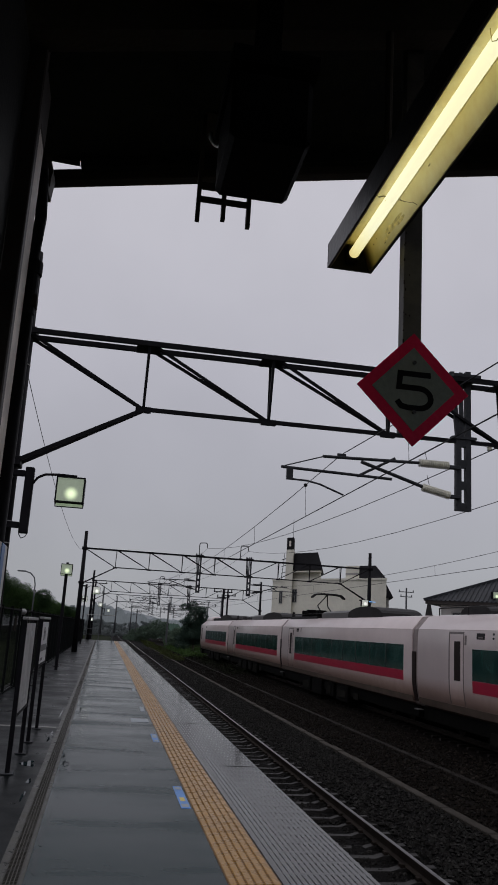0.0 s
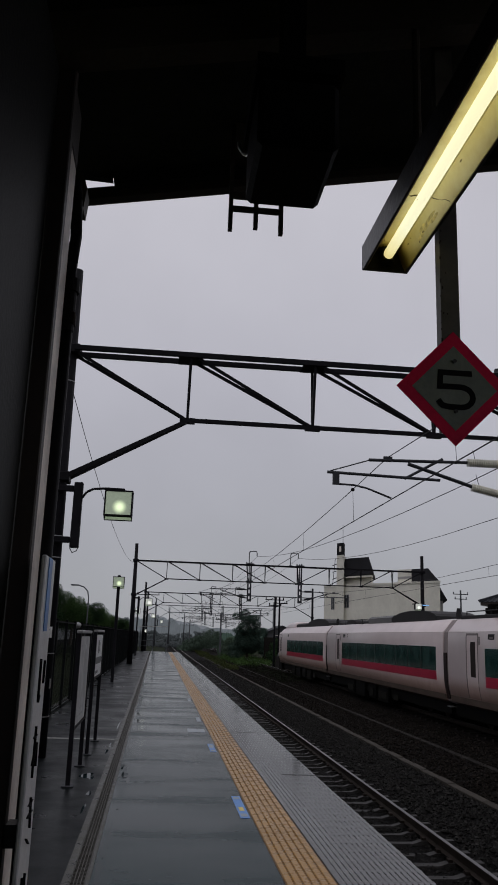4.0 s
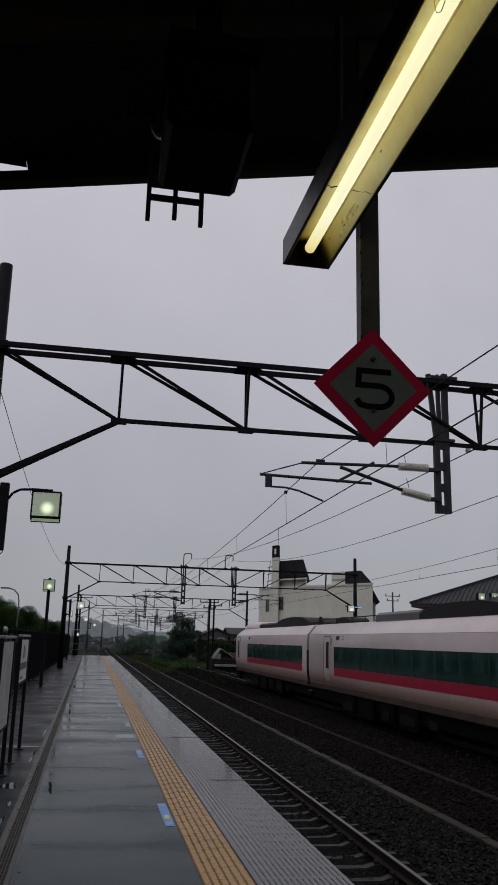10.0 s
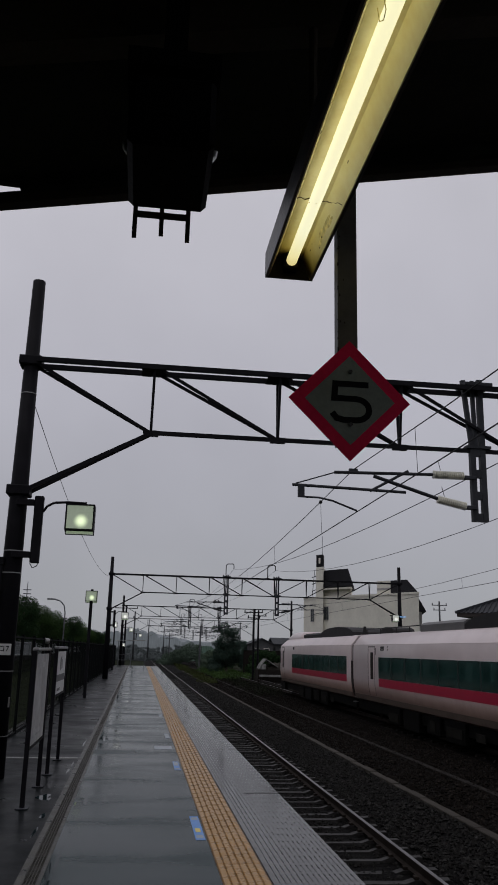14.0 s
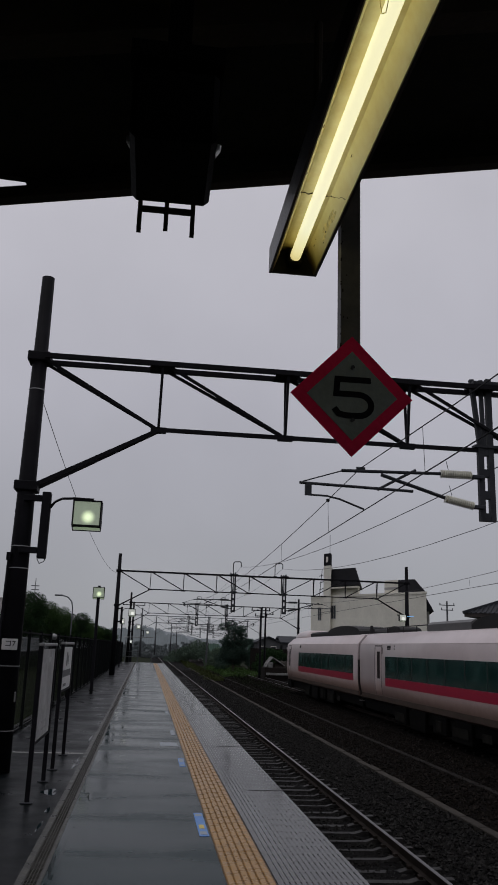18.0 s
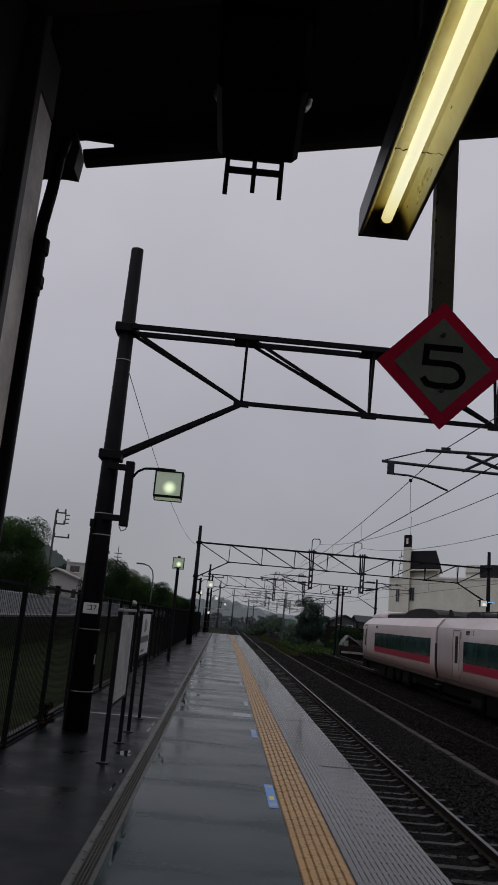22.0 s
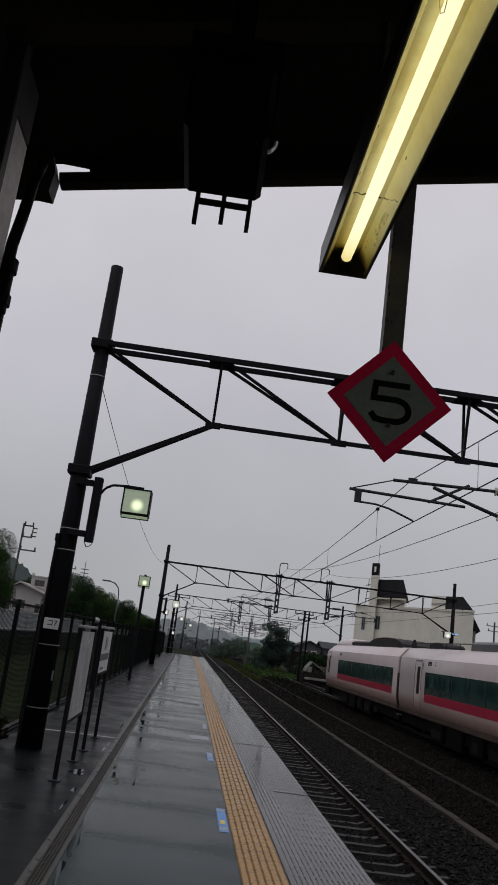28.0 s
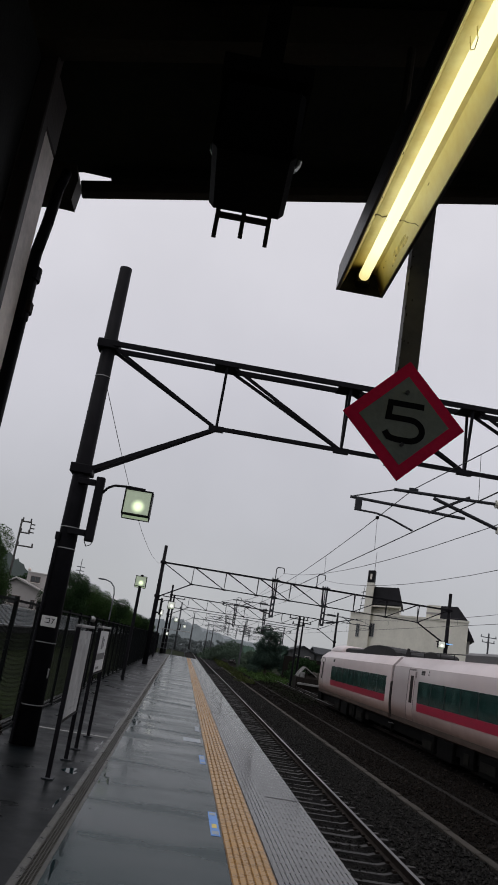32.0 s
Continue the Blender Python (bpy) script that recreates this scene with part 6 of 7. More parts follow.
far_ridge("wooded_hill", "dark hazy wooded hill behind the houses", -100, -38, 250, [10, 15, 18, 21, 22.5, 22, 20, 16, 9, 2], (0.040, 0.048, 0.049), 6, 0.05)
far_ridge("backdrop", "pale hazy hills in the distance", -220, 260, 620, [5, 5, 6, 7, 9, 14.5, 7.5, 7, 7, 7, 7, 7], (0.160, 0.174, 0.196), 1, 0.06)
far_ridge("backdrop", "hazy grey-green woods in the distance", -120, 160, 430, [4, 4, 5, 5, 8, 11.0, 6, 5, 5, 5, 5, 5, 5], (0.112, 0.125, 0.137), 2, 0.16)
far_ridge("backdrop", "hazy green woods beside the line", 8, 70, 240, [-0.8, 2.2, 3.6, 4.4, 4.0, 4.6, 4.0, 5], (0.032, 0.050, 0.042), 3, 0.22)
def hedge(name, label, x0, x1, y0, y1, heights, material, count, n, size, seed):
    """A ragged belt of undergrowth: many small clumps below an uneven top line."""
    rng = np.random.RandomState(seed)
    blobs = []
    for i in range(count):
        u = rng.uniform()
        top = np.interp(u, np.linspace(0, 1, len(heights)), heights) * rng.uniform(0.55, 1.08)
        r = rng.uniform(0.35, 0.9)
        z = GROUND_Z + rng.uniform(0.1, 1.0) ** 0.6 * max(0.1, top - 0.3)
        blobs.append((x0 + (x1 - x0) * u, rng.uniform(y0, y1), z, r, r * rng.uniform(0.4, 0.9)))
    me = leaf_cloud(blobs, n, size, seed)
    me.materials.append(material)
    return tagged(new(name, me), label, "bushes", "", "stuff")


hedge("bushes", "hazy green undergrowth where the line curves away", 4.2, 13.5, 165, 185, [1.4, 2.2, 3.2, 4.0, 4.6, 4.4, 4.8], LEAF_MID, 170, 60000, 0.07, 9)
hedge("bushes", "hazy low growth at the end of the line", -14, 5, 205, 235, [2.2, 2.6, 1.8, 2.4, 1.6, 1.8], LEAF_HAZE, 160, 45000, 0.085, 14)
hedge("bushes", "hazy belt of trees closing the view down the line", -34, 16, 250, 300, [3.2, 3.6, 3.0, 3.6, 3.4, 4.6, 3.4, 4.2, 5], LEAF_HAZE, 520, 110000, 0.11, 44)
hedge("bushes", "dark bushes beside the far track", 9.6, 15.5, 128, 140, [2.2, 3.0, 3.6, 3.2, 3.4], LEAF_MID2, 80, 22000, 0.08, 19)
hedge("bushes", "green bushes along the track side", 16, 30, 126, 132, [2.0, 2.6, 2.2, 3.0, 3.2, 3.0], LEAF_DARK, 110, 9000, 0.15, 10)
hedge("bushes", "dark hedge beside the low houses", 13.8, 18.5, 100, 106, [2.4, 3.6, 3.2, 3.8], LEAF_DARK, 90, 11000, 0.12, 23)


def ragged_tree(x, y, base, height, spread, seed, leaf, n, size, label):
    """A tree with a narrow top and uneven boughs that stick out with gaps between them."""
    rng = random.Random(seed)
    t = thing("tree", label, "tree", (x, y, base))
    bm = bmesh.new()
    rod(bm, (0, 0, -0.05), (0.1, 0, height * 0.8), 0.03 * height, 8, 0.006 * height)
    blobs = [(0, 0, height * 0.36, spread * 0.55, height * 0.22), (0, 0, height * 0.62, spread * 0.42, height * 0.2)]
    for k in range(26):
        a, u = k * 2.4 + rng.random(), rng.uniform(0.12, 0.93)
        reach = spread * (1.0 - 0.62 * max(0.0, u - 0.3) / 0.63) * rng.uniform(0.45, 1.0)
        p = (math.cos(a) * reach, math.sin(a) * reach, height * u)
        rod(bm, (0, 0, height * u * 0.8), p, 0.006 * height, 5, 0.002 * height)
        blobs.append((*p, spread * rng.uniform(0.16, 0.28), height * rng.uniform(0.05, 0.09)))
    part("trunk", bm, BARK, t, "trunk with limbs")
    me = leaf_cloud(blobs, n, size, seed)
    me.materials.append(leaf)
    new("crown", me).parent = t
    return t


ragged_tree(11.5, 110, -1.4, 7.0, 3.4, 60, TREE_DARK, 42000, 0.055, "dark ragged tree beside the tracks")
ragged_tree(15.6, 121, -1.4, 4.6, 2.0, 61, TREE_DARK, 8000, 0.09, "small dark tree beside the low houses")
hedge("grass_tufts", "bright wet grass beside the far track", 9.0, 14.4, 92, 128, [0.45, 0.5, 0.4], GRASS_BRIGHT, 420, 26000, 0.07, 33)
hedge("grass_tufts", "dim grass along the far track", 8.6, 11.0, 60, 92, [0.2, 0.28, 0.22], EARTH, 120, 5000, 0.05, 34)
rw = random.Random(12)
blobs = []
for k in range(230):
    y = 80 + 125 * rw.random() ** 1.2
    blobs.append((6.5 + rw.uniform(-0.7, 1.1) + (y - 70) * 0.012, y, -1.32 + rw.uniform(0, 0.1), rw.uniform(0.2, 0.55), rw.uniform(0.10, 0.26)))
me = leaf_cloud(blobs, 9000, 0.07, 12)
me.materials.append(WEED)
tagged(new("weeds", me), "yellow-green weeds growing between the tracks", "weeds", "", "stuff")

for x in (12.35, 12.85):
    utility_pole(x, 90, GROUND_Z, 6.25, [(5.9, -1.1, 1.0), (5.3, -0.7, 0.7)] if x < 12.5 else [(5.55, -0.6, 0.9)], BLACK_STEEL, 0.11)
for x, y, top in ((37.5, 100, 8.45), (9.2, 128, 5.4), (6.2, 178, 5.0), (41.0, 120, 9.5)):
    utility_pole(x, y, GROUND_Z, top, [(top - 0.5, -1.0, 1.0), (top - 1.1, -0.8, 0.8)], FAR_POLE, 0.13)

# far platform, heap and low houses behind the train
fp = thing("far_platform", "low concrete far platform behind the train", "platform", kind="structure")
part("slab", nb(13.75, 19, -16, 78, GROUND_Z, -0.12), CONCRETE, fp)
part("coping", nb(13.70, 14.1, -16, 78.05, -0.119, 0.0), CONCRETE, fp)
sh = thing("tarpaulin_heap", "pale tarpaulin stretched over a heap beside the track", "heap", (13.75, 88, GROUND_Z))
part("tarpaulin", prism(bmesh.new(), [(-1.12, 1.42), (-0.95, 1.85), (-0.42, 2.46), (0.30, 2.02), (0.86, 1.66), (0.84, 1.58), (0.28, 1.93), (-0.42, 2.36), (-0.88, 1.82), (-1.04, 1.40)], -1.1, 1.2), STONE, sh, "pale stretched tarpaulin")
part("flap", nb(-0.90, -0.42, -1.04, -1.0, 1.37, 1.92, 0.01), STONE, sh, "tarpaulin flap at the opening")
part("post", nb(-0.32, -0.22, -1.0, -0.9, 1.37, 2.2, 0.01), SLEEPER_OLD, sh)
part("heap", grid_sheet(-0.85, 2.6, -0.8, 1.3, 26, 14, lambda x, y: 1.36 + max(0.0, 0.62 * (1 - abs((x - 0.9) / 1.75) ** 2) * (1 - abs((y - 0.25) / 1.06) ** 4)) * (1 + 0.5 * noise.noise((x * 2.1, y * 2.1, 7)))), TROUGH, sh, "grey heap under the tarpaulin")
part("plinth", nb(-1.3, 3.4, -1.4, 1.6, 0, 1.36, 0.05), SLEEPER_OLD, sh, "dark low plinth under the heap")
part("plinth_edge", nb(-1.2, 4.2, -1.95, -1.62, 0.62, 0.84, 0.02), CONCRETE, sh, "pale concrete edge")
DIM_WALL = mat("dim_grey_far_wall", (0.085, 0.087, 0.090), 0.8, vary=0.2, scale=0.8, spec=0.1)
# Roof grey lightened to paint in the haze before the low houses.
HAZE_ROOF = mat("haze_grey_far_roof_tile", (0.045, 0.049, 0.055), 0.6, vary=0.25, scale=1.5, spec=0.1)
house("low_house", "low far house with a grey gabled roof behind the hedge", 15.5, 18.7, 116, 122, GROUND_Z, 2.65, 3.42, DIM_WALL, HAZE_ROOF, [(-0.8, 3.3, 0.8, 0.7), (0.7, 3.3, 0.8, 0.7)], "y")
house("low_house", "small far house with a grey gabled roof", 19.4, 23.4, 118, 124, GROUND_Z, 2.75, 3.60, DIM_WALL, HAZE_ROOF, [(-0.9, 3.3, 0.9, 0.7)], "x")
far_wall = thing("garden_wall", "dark low garden wall beside the tracks", "wall", (0, 108.5, GROUND_Z))
for k in range(6):
    part("wall_panel", nb(13.6 + 1.7 * k, 15.28 + 1.7 * k, 0, 0.2, 0, 3.3 + 0.08 * (k % 2), 0.01), SLEEPER_OLD, far_wall)

# large cream building with black mansard roofs, its front at an angle to the line
bl = thing("cream_building", "large cream building with black mansard roof structures", "building", (24.0, 120.4, GROUND_Z))
bl.rotation_euler = (0, 0, radians(-58))
G = -GROUND_Z
part("main_wall", nb(0.0, 21.7, 0, 12, 0, 9.45 + G), BLDG_WHITE, bl)
part("parapet", nb(-0.1, 21.8, -0.12, 12.1, 9.451 + G, 9.72 + G), BLDG_WHITE, bl)
part("stair_tower", nb(2.7, 4.2, -0.5, 3.0, 0, 14.0 + G), BLDG_WHITE, bl, "narrow stair tower")
part("tower_cap", nb(2.72, 4.18, -0.45, 1.4, 14.01 + G, 15.8 + G), BLDG_ROOF, bl, "dark tower top")
part("tower_slot", nb(3.2, 3.6, -0.47, -0.44, 14.5 + G, 15.3 + G), OLD_WHITE, bl)
part("roof_ledge", nb(4.25, 9.9, -0.55, 1.2, 10.62 + G, 10.80 + G), BLDG_WHITE, bl, "white ledge under the mansard roof")
part("upper_block", nb(4.2, 9.6, 0.6, 8, 9.721 + G, 11.6 + G), BLDG_WHITE, bl)


def mansard(x0, x1, y0, y1, z0, z1, inl, inr):
    bm = bmesh.new()
    lo = [bm.verts.new(p) for p in ((x0, y0, z0), (x1, y0, z0), (x1, y1, z0), (x0, y1, z0))]
    hi = [bm.verts.new(p) for p in ((x0 + inl, y0 + 0.8, z1), (x1 - inr, y0 + 0.8, z1), (x1 - inr, y1 - 0.8, z1), (x0 + inl, y1 - 0.8, z1))]
    bm.faces.new(lo[::-1])
    bm.faces.new(hi)
    for i in range(4):
        bm.faces.new((lo[i], lo[(i + 1) % 4], hi[(i + 1) % 4], hi[i]))
    return part("mansard_roof", bm, BLDG_ROOF, bl, "black mansard roof")


mansard(4.22, 10.2, -0.3, 7.5, 11.0 + G, 13.55 + G, 0.05, 1.1)
part("penthouse", nb(14.6, 17.0, 0.4, 5, 9.721 + G, 11.45 + G), BLDG_WHITE, bl)
part("penthouse_band", nb(14.55, 17.02, 0.35, 0.42, 10.2 + G, 10.5 + G), HOUSE_WALL, bl)
mansard(17.03, 21.6, 0.2, 6.5, 9.722 + G, 11.5 + G, 0.05, 1.7)
part("side_roof", prism(bmesh.new(), [(21.72, 7.2 + G), (22.9, 7.2 + G), (21.72, 8.9 + G)], 0.2, 9), BLDG_ROOF, bl)
part("side_wall", nb(21.72, 22.2, 0.5, 8.5, 0, 7.19 + G), HOUSE_WALL, bl)
bm = bmesh.new()
for z in (10.6, 11.6, 12.6):
    bar(bm, (1.7, 0.2, z + G), (2.7, 0.2, z + 0.2 + G), 0.10, 0.10)
bar(bm, (1.75, 0.2, 9.7 + G), (2.3, 0.2, 13.6 + G), 0.10, 0.10)
part("roof_ladder", bm, BLDG_ROOF, bl, "black metal frame beside the tower")
for x, z, w_, h_ in ((1.85, 7.05, 0.75, 1.9), (4.75, 7.3, 0.95, 1.95), (1.85, 3.2, 0.75, 1.7), (4.75, 3.2, 0.95, 1.7), (9.0, 3.2, 1.4, 1.5), (13.0, 3.2, 1.4, 1.5), (17.0, 3.2, 1.4, 1.5)):
    wn = part("window", nb(x - w_ / 2, x + w_ / 2, -0.07, 0.02, z - h_ / 2 + G, z + h_ / 2 + G), HOUSE_WALL, bl)
    part("pane", nb(x - w_ / 2 + 0.07, x - 0.03, -0.085, -0.07, z - h_ / 2 + 0.08 + G, z + h_ / 2 - 0.08 + G), GLASS_DARK, wn)
    part("pane", nb(x + 0.03, x + w_ / 2 - 0.07, -0.085, -0.07, z - h_ / 2 + 0.08 + G, z + h_ / 2 - 0.08 + G), GLASS_DARK, wn)
part("aerial", rod(bmesh.new(), (3.9, 0.3, 15.8 + G), (3.9, 0.3, 18.6 + G), 0.05, 6), FAR_POLE, bl)

# the plot is skewed: the side walls run back at a slant to the front
for ob in bl.children_recursive:
    ob.data.transform(Matrix(((1, -0.90, 0, 0), (0, 1, 0, 0), (0, 0, 1, 0), (0, 0, 0, 1))))

# tiled-roof house opposite
th = thing("tiled_house", "house with a dark grey hipped tile roof across the tracks", "house", (17.9, 45, GROUND_Z))
th.rotation_euler = (0, 0, radians(-38))
part("wall", nb(0.75, 15, 0.8, 9, 0, 3.95 + G), HOUSE_CREAM, th)
RX, RZ = 6.2, 2.5
bm = bmesh.new()
lo = [bm.verts.new(p) for p in ((0, 0, 4.16 + G), (16, 0, 4.16 + G), (16, 10, 4.16 + G), (0, 10, 4.16 + G))]
hi = [bm.verts.new(p) for p in ((RX, 5, 4.16 + RZ + G), (12, 5, 4.16 + RZ + G))]
for f in ((lo[0], lo[1], hi[1], hi[0]), (lo[1], lo[2], hi[1]), (lo[2], lo[3], hi[0], hi[1]), (lo[3], lo[0], hi[0]), lo[::-1]):
    bm.faces.new(f)
part("roof", bm, TILE_ROOF, th, "dark grey hipped tile roof")
part("eave", nb(0.05, 15.95, 0.05, 9.95, 3.96 + G, 4.155 + G), PILLAR_BROWN, th)
for k in range(60):
    x0 = 0.2 + 0.26 * k
    f = min(1.0, x0 / RX) if x0 < 12 else max(0.05, (16 - x0) / 4)
    bm = bmesh.new()
    bar(bm, (x0, 0.02, 4.18 + G), (x0, 5 * f, 4.18 + RZ * f + G), 0.09, 0.06)
    part("roof_rib", bm, TILE_ROOF, th)
part("hip_ridge", bar(bmesh.new(), (0, 0, 4.2 + G), (RX, 5, 4.22 + RZ + G), 0.2, 0.16), TILE_ROOF, th)
part("ridge", bar(bmesh.new(), (RX, 5, 4.24 + RZ + G), (12, 5, 4.24 + RZ + G), 0.24, 0.24), TILE_ROOF, th)
for x in (2.0, 4.2, 6.6, 9):
    wn = part("window", nb(x - 0.6, x + 0.6, 0.74, 0.82, 2.3 + G, 3.6 + G), HOUSE_WALL, th)
    part("pane", nb(x - 0.52, x - 0.02, 0.72, 0.74, 2.38 + G, 3.52 + G), GLASS_DARK, wn)
    part("pane", nb(x + 0.02, x + 0.52, 0.72, 0.74, 2.38 + G, 3.52 + G), GLASS_DARK, wn)
# lamps on the far side
for x, y, z, g in ((15.55, 49.1, 3.70, FLOOD_WHITE), ):
    fl = thing("pole_floodlight", "lit floodlight with a bluish lamp on a far pole", "floodlight", (x, y, 0))
    part("arm", nb(-0.3, 0.45, -0.05, 0.05, z + 0.36, z + 0.42), BLACK_STEEL, fl)
    flood_head(fl, 0.0, -0.25, z, g)
    part("blue_lamp", nb(0.26, 0.66, -0.3, -0.24, z + 0.30, z + 0.35), BLUE_GLOW, fl, "bluish glowing lamp")
lp = thing("lamp_post", "lamp post with two lit square floodlights", "lamp post", (21.7, 43, 0))
part("post", rod(bmesh.new(), (0, 0, GROUND_Z), (0, 0, 4.5), 0.07, 8), BLACK_STEEL, lp)
flood_head(lp, -0.38, -0.2, 4.35)
flood_head(lp, 0.42, -0.2, 4.38)

# ---------------------------------------------------------------- floor stickers
def sticker(x, y, w_, l, label, pale, sheet=BLUE):
    st = thing("floor_sticker", label, "sticker", (x, y, 0.0), "floor stickers")
    part("sheet", nb(0, w_, 0, l, 0.0005, 0.003), sheet, st)
    if y < 10:
        part("emblem", nb(0.022, w_ - 0.022, l * 0.30, l * 0.46, 0.0034, 0.0045), STICKER_YELLOW, st)
    for a, b in pale:
        part("print", nb(0.012, w_ - 0.012, l * a, l * b, 0.0034, 0.0045), PALE, st)


sticker(0.615, 8.11, 0.095, 1.12, "blue printed floor sticker with pale lettering", ((0.06, 0.18), (0.84, 0.95)))
sticker(0.605, 12.75, 0.092, 0.92, "blue and white floor sticker", ((0.04, 0.2), (0.5, 0.9)))
sticker(0.60, 17.2, 0.09, 0.95, "worn pale blue floor sticker", ((0.05, 0.55), (0.6, 0.95)), WORN_BLUE)
part("patch", nb(0.345, 0.67, 15.3, 15.85, 0.0005, 0.003), PALE, thing("floor_patch", "pale worn patch on the platform floor", "patch"))
sticker(0.60, 22.5, 0.09, 1.0, "worn pale blue floor sticker", ((0.05, 0.55), (0.6, 0.95)), WORN_BLUE)
part("strip", nb(-2.2, -0.94, 13.98, 14.10, -0.003, 0.002), CONCRETE, thing("floor_joint", "pale concrete strip across the platform", "strip"))
part("strip", nb(-2.4, -0.94, 21.5, 21.56, -0.003, 0.001), GROOVE, thing("floor_joint", "dark seam across the platform", "strip"))

# ---------------------------------------------------------------- puddles
def puddle(x, y, rx, ry, seed):
    rng = random.Random(seed)
    bm = bmesh.new()
    n = 22
    ph = [rng.uniform(0, 6.28) for _ in range(3)]
    ring = []
    for k in range(n):
        a = 2 * math.pi * k / n
        f = 1 + 0.22 * math.sin(2 * a + ph[0]) + 0.16 * math.sin(3 * a + ph[1]) + 0.1 * math.sin(5 * a + ph[2])
        ring.append(bm.verts.new((rx * f * math.cos(a), ry * f * math.sin(a), 0)))
    f = bm.faces.new(ring)
    low = [bm.verts.new((v.co.x, v.co.y, -0.0025)) for v in ring]
    for k in range(n):
        bm.faces.new((ring[k], low[k], low[(k + 1) % n], ring[(k + 1) % n]))
    ob = solid("puddle", bm, PUDDLE, "shallow puddle of rain water on the platform", "puddle", group="puddles")
    ob.location = (x, y, (0.0014 if x > -0.9 else -0.0022) + 0.00025 * (seed % 9))


rp = random.Random(77)
wet = [(-1.09, 10.45, 0.09, 0.16), (-1.02, 10.3, 0.03, 0.10), (-0.955, 8.5, 0.014, 0.22), (-0.965, 9.3, 0.02, 0.16), (-0.975, 12.6, 0.014, 0.30), (-0.965, 13.3, 0.012, 0.25), (-0.97, 16.2, 0.014, 0.5),
       (-0.62, 10.5, 0.035, 0.22), (-0.64, 13.2, 0.022, 0.35), (-0.62, 16.9, 0.026, 0.45), (-0.62, 20.5, 0.03, 0.6), (-0.665, 7.0, 0.018, 0.3)]
for k in range(20):
    y = 5.6 + 34 * (k / 20) ** 1.5
    wet.append((drain_x(y) + 0.112 + abs(rp.gauss(0, 0.03)), y + rp.uniform(-0.2, 0.2), rp.uniform(0.006, 0.016), rp.uniform(0.05, 0.13) * (1 + y / 18)))
wet += [(-0.345, 10.25, 0.016, 0.30), (-0.565, 10.15, 0.030, 0.25), (-0.505, 14.3, 0.025, 0.30), (-0.62, 7.3, 0.012, 0.32), (-0.645, 6.3, 0.02, 0.26), (-0.30, 11.2, 0.05, 0.10), (-0.74, 31.0, 0.03, 0.9)]
for k, (x, y, rx, ry) in enumerate(wet):
    puddle(x, y, rx, ry, k)

# ---------------------------------------------------------------- ballast stones, sleepers, trough, tiles
def stones(name, label, x0, x1, y0, y1, z, n, r, material, seed, skip=None):
    """Loose angular stones; each is a small squashed octahedron."""
    rng = np.random.RandomState(seed)
    base = np.array([(1, 0, 0), (-1, 0, 0), (0, 1, 0), (0, -1, 0), (0, 0, 0.8), (0, 0, -0.8)], float)
    tri = np.array([(0, 2, 4), (2, 1, 4), (1, 3, 4), (3, 0, 4), (2, 0, 5), (1, 2, 5), (3, 1, 5), (0, 3, 5)])
    xs = rng.uniform(x0, x1, n)
    ys = y0 + (y1 - y0) * rng.uniform(0, 1, n) ** 1.5
    if skip:
        keep = np.ones(n, bool)
        for c, hw in skip:
            keep &= abs(xs - c) > hw
        xs, ys = xs[keep], ys[keep]
        n = len(xs)
    c = np.stack([xs, ys, z + rng.uniform(-0.012, 0.022, n)], 1)
    a = rng.uniform(0, 6.28, n)
    s = r * rng.uniform(0.6, 1.4, (n, 1, 1)) * rng.uniform(0.6, 1.3, (n, 6, 1))
    p = base[None] * s
    ca, sa = np.cos(a)[:, None], np.sin(a)[:, None]
    q = np.stack([p[..., 0] * ca - p[..., 1] * sa, p[..., 0] * sa + p[..., 1] * ca, p[..., 2]], 2) + c[:, None]
    me = bpy.data.meshes.new(name)
    me.from_pydata(q.reshape(-1, 3).tolist(), [], (tri[None] + 6 * np.arange(n)[:, None, None]).reshape(-1, 3).tolist())
    me.materials.append(material)
    return tagged(new(name, me), label, "ballast", "", "stuff")


STONE_DARK = mat("loose_ballast_stone", (0.0125, 0.0118, 0.0115), 0.6, vary=0.6, scale=30, fine=90, bump=0.1, spec=0.07)
STONE_BROWN = mat("loose_brown_stone", (0.009, 0.0073, 0.0064), 0.7, vary=0.6, scale=30, fine=90, bump=0.1, spec=0.04)
per_stone(STONE_DARK, 0.35, 2.6)
per_stone(STONE_BROWN, 0.4, 2.4)
stones("ballast_stones", "loose dark ballast stones of the near track", 1.9, 6.21, 6.5, 46, BED_Z + 0.02, 34000, 0.034, STONE_DARK, 3, skip=((TRACK_1, 1.04),))
stones("ballast_stones", "dark wet stones between the sleepers", 2.45, 4.62, 6.5, 44, BED_Z - 0.006, 13000, 0.031, STONE_DARK, 5)
stones("ballast_stones", "loose dark ballast further along the near track", 1.9, 6.21, 46, 110, BED_Z + 0.02, 9000, 0.055, STONE_DARK, 6, skip=((TRACK_1, 1.04),))
stones("ballast_stones", "loose brown ballast further along the far tracks", 6.46, 13.6, 50, 110, BED_Z - 0.045, 9000, 0.06, STONE_BROWN, 7)
stones("ballast_stones", "loose brown ballast stones of the far tracks", 6.46, 10.6, 9, 50, BED_Z - 0.045, 16000, 0.040, STONE_BROWN, 4)

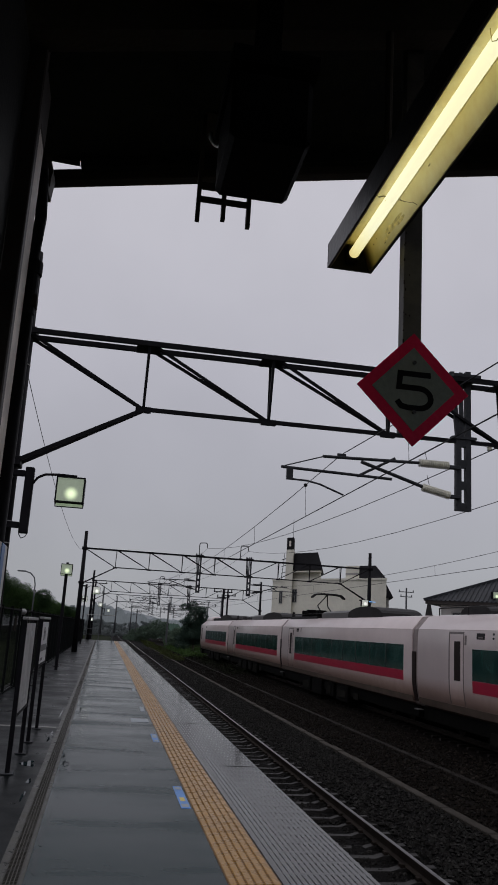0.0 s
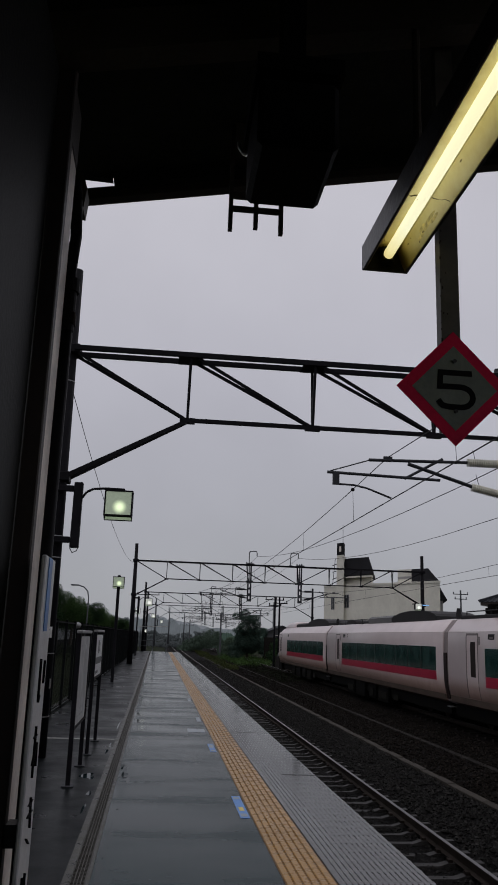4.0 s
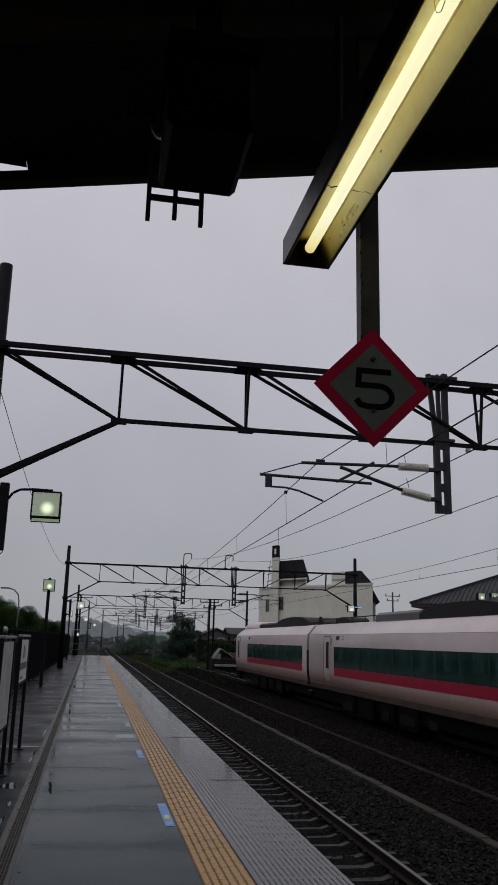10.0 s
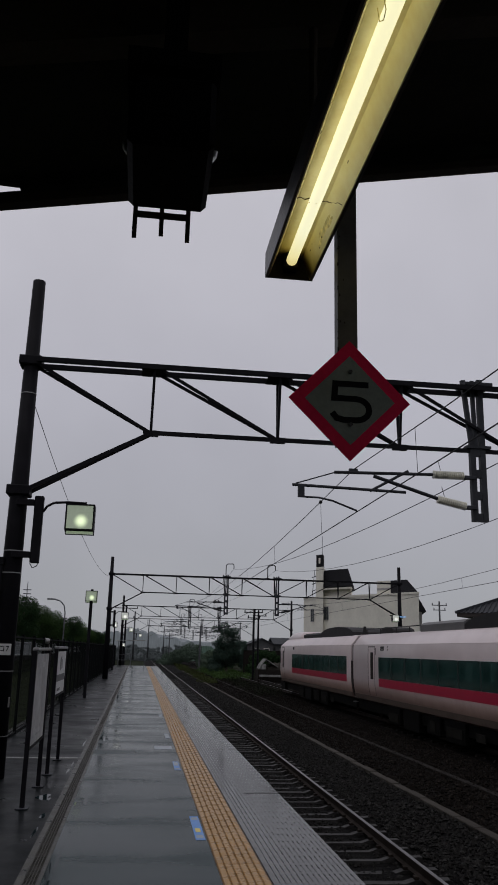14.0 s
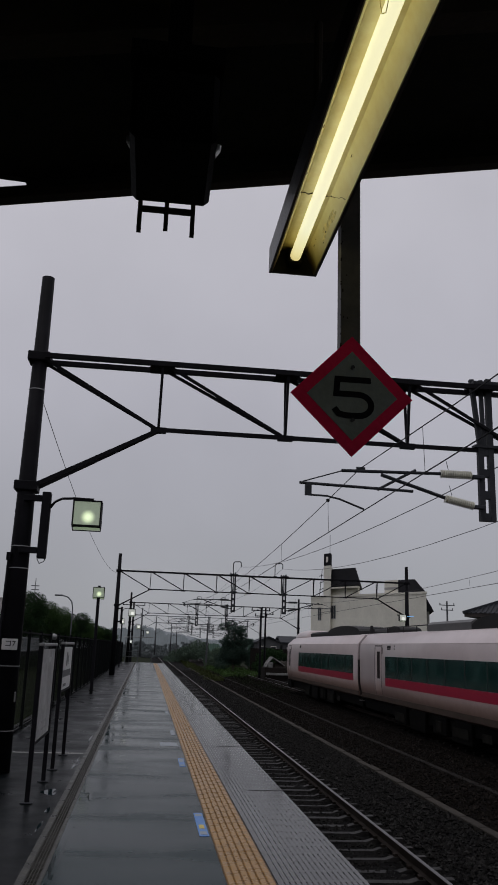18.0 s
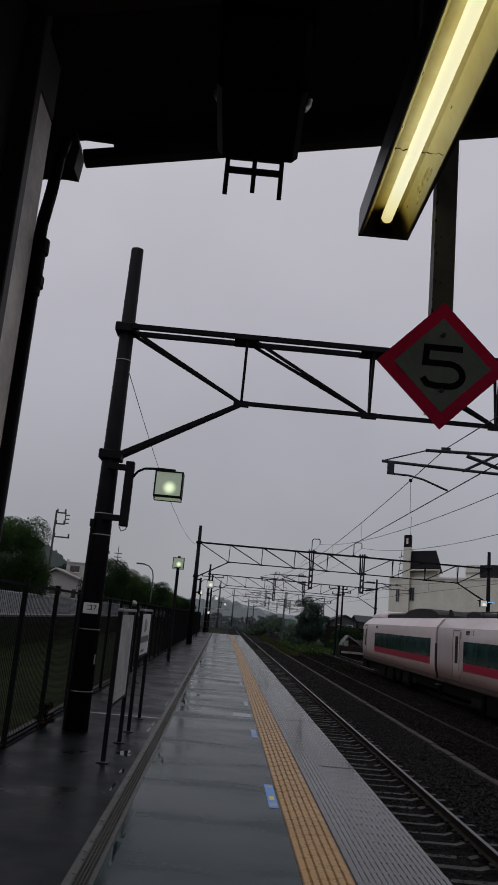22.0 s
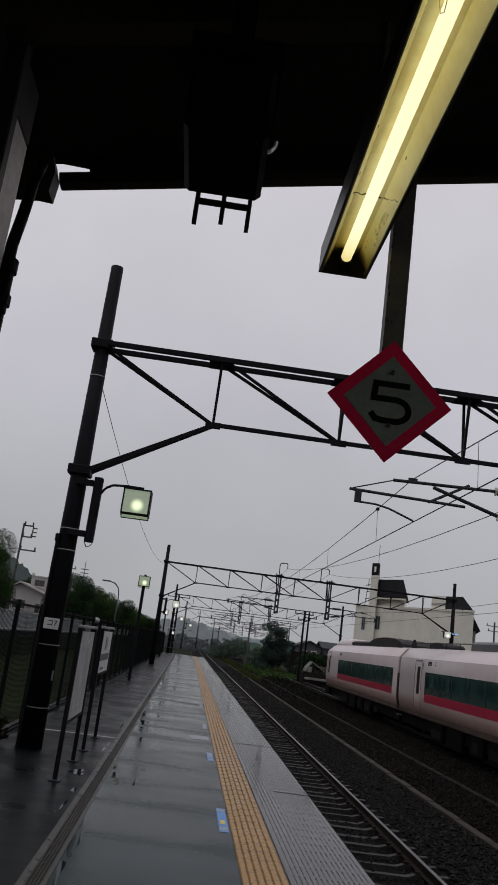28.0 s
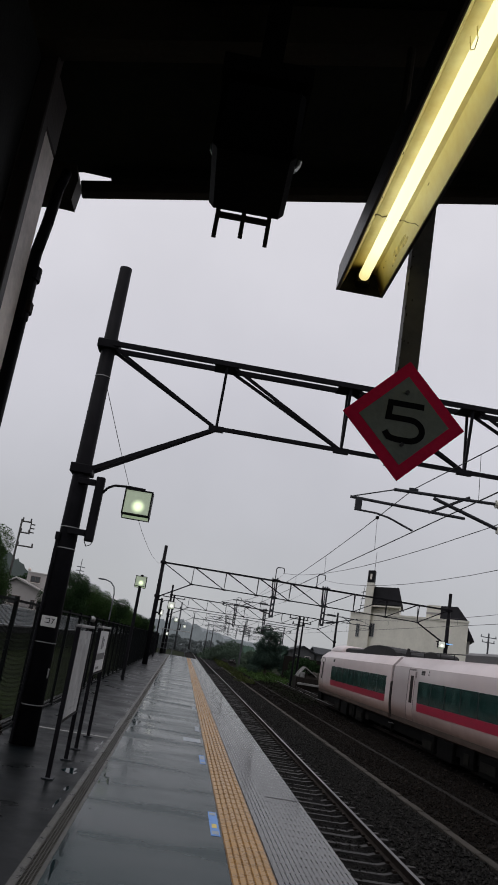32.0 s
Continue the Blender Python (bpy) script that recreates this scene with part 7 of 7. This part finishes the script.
bm = bmesh.new()
prism(bm, [(-1.0, -0.10), (-0.95, 0.065), (-0.42, 0.055), (-0.30, 0.02), (0.30, 0.02), (0.42, 0.055), (0.95, 0.065), (1.0, -0.10)], -0.07, 0.07)
sl_me = mesh_of(bm, "sleeper", SLEEPER)
slo_me = sl_me.copy()
slo_me.materials.clear()
slo_me.materials.append(SLEEPER_OLD)
bm = bmesh.new()
for s in (-0.566, 0.566):
    for dx in (-0.10, 0.10):
        box(bm, s + dx - 0.03, s + dx + 0.03, -0.05, 0.05, 0.06, 0.10)
cl_me = mesh_of(bm, "rail_clip", RUST)
for k in range(150):
    y = -3.0 + 0.61 * k
    s = share("sleeper", sl_me, near_track, (TRACK_1 + 0.02 * math.sin(k * 2.3), y + 0.02 * math.sin(k * 1.7), BED_Z + 0.002 + 0.010 * math.sin(k * 3.7)), (0.05 * math.sin(k * 5.3), 0.004 * math.sin(k * 1.1), 0.014 * math.sin(k * 4.1)))
    if k < 80:
        share("rail_clip", cl_me, s, (0, 0, 0))
for k in range(100):
    share("sleeper", slo_me, far_track, (TRACK_2, 6 + 0.7 * k, BED_Z - 0.055))

trough = thing("cable_trough", "row of weathered concrete cable trough lids between the tracks", "cable trough", kind="structure")
lid_me = mesh_of(nb(-0.10, 0.10, 0.006, 0.994, -0.06, 0.05, 0.012), "lid", TROUGH)
for k in range(120):
    share("lid", lid_me, trough, (6.33 + 0.008 * math.sin(k * 1.7), 2 + k, BED_Z + 0.015 + 0.008 * math.sin(k * 2.9)), (0, 0.012 * math.sin(k * 3.1), 0.006 * math.sin(k * 1.3)))

# drain gratings: square holes between flat bars
bm = bmesh.new()
for x in (-0.0525, -0.0270, -0.0025, 0.0220, 0.0475):
    box(bm, x, x + 0.005, 0.003, 0.497, -0.025, 0.0)
for k in range(15):
    y = 0.006 + k * 0.0345
    box(bm, -0.0475, 0.0475, y, y + 0.0085, -0.025, -0.0003)
gr_me = mesh_of(bm, "grating", GRATE)
for k in range(170):
    share("grating", gr_me, platform, (drain_x(2.0 + 0.5 * k), 2.0 + 0.5 * k, 0.001), (0, 0, 0.004))

# tactile tiles: rows of long raised bars along the platform
bm = bmesh.new()
box(bm, -0.195, 0.195, 0.0015, 0.2985, -0.012, 0.0)
tile_me = mesh_of(bm, "tactile_tile", YELLOW_SHADED)
bm = bmesh.new()
for i in range(6):
    x = -0.160 + 0.064 * i
    vs = [bm.verts.new((x + a, 0.15 + b, z)) for z, p in ((0.0, 0.0255), (0.005, 0.0215)) for a, b in ((-p, -0.1495), (p, -0.1495), (p, 0.1495), (-p, 0.1495))]
    bm.faces.new(vs[4:])
    for m_ in range(4):
        bm.faces.new((vs[m_], vs[(m_ + 1) % 4], vs[4 + (m_ + 1) % 4], vs[4 + m_]))
for i in range(5):
    for j in range(6):
        x, y = -0.128 + 0.064 * i, 0.025 + 0.05 * j
        box(bm, x - 0.009, x + 0.009, y - 0.006, y + 0.006, -0.002, 0.0035)
bar_me = mesh_of(bm, "tile_bars", YELLOW_BAR)
for k in range(300):
    y = -4.8 + 0.3 * k
    t_ = share("tactile_tile", tile_me, platform, (0.9225, y, 0.001 + 0.001 * math.sin(k * 5.1)))
    share("bars", bar_me, t_, (0, 0, 0))

# ribbed edge tiles
bm = bmesh.new()
box(bm, -0.37, 0.368, 0.0015, 0.2985, -0.016, -0.006)
bot_me = mesh_of(bm, "edge_tile", EDGE_GROOVE)
bm = bmesh.new()
box(bm, -0.37, -0.322, 0.0015, 0.2985, -0.006, 0.0)
for i in range(15):
    x = -0.312 + 0.0456 * i
    box(bm, x, x + 0.033, 0.0015, 0.2985, -0.006, 0.0)
for y in (0.0015, 0.270):
    box(bm, -0.321, 0.368, y, y + 0.027, -0.006, -0.001)
rib_me = mesh_of(bm, "edge_tile_ribs", CONCRETE_WET)
for k in range(300):
    y = -4.8 + 0.3 * k
    t_ = share("edge_tile", bot_me, platform, (1.50, y, 0.0))
    share("ribs", rib_me, t_, (0, 0, 0))

for y, x0 in ((15.45, 1.12), (10.75, 1.42), (22.6, 1.12)):
    part("tile_joint", nb(x0, EDGE_X - 0.006, y - 0.02, y + 0.02, -0.004, 0.002), EDGE_JOINT, platform, "dark joint across the edge tiles")


# ---------------------------------------------------------------- motion of the train
motions()
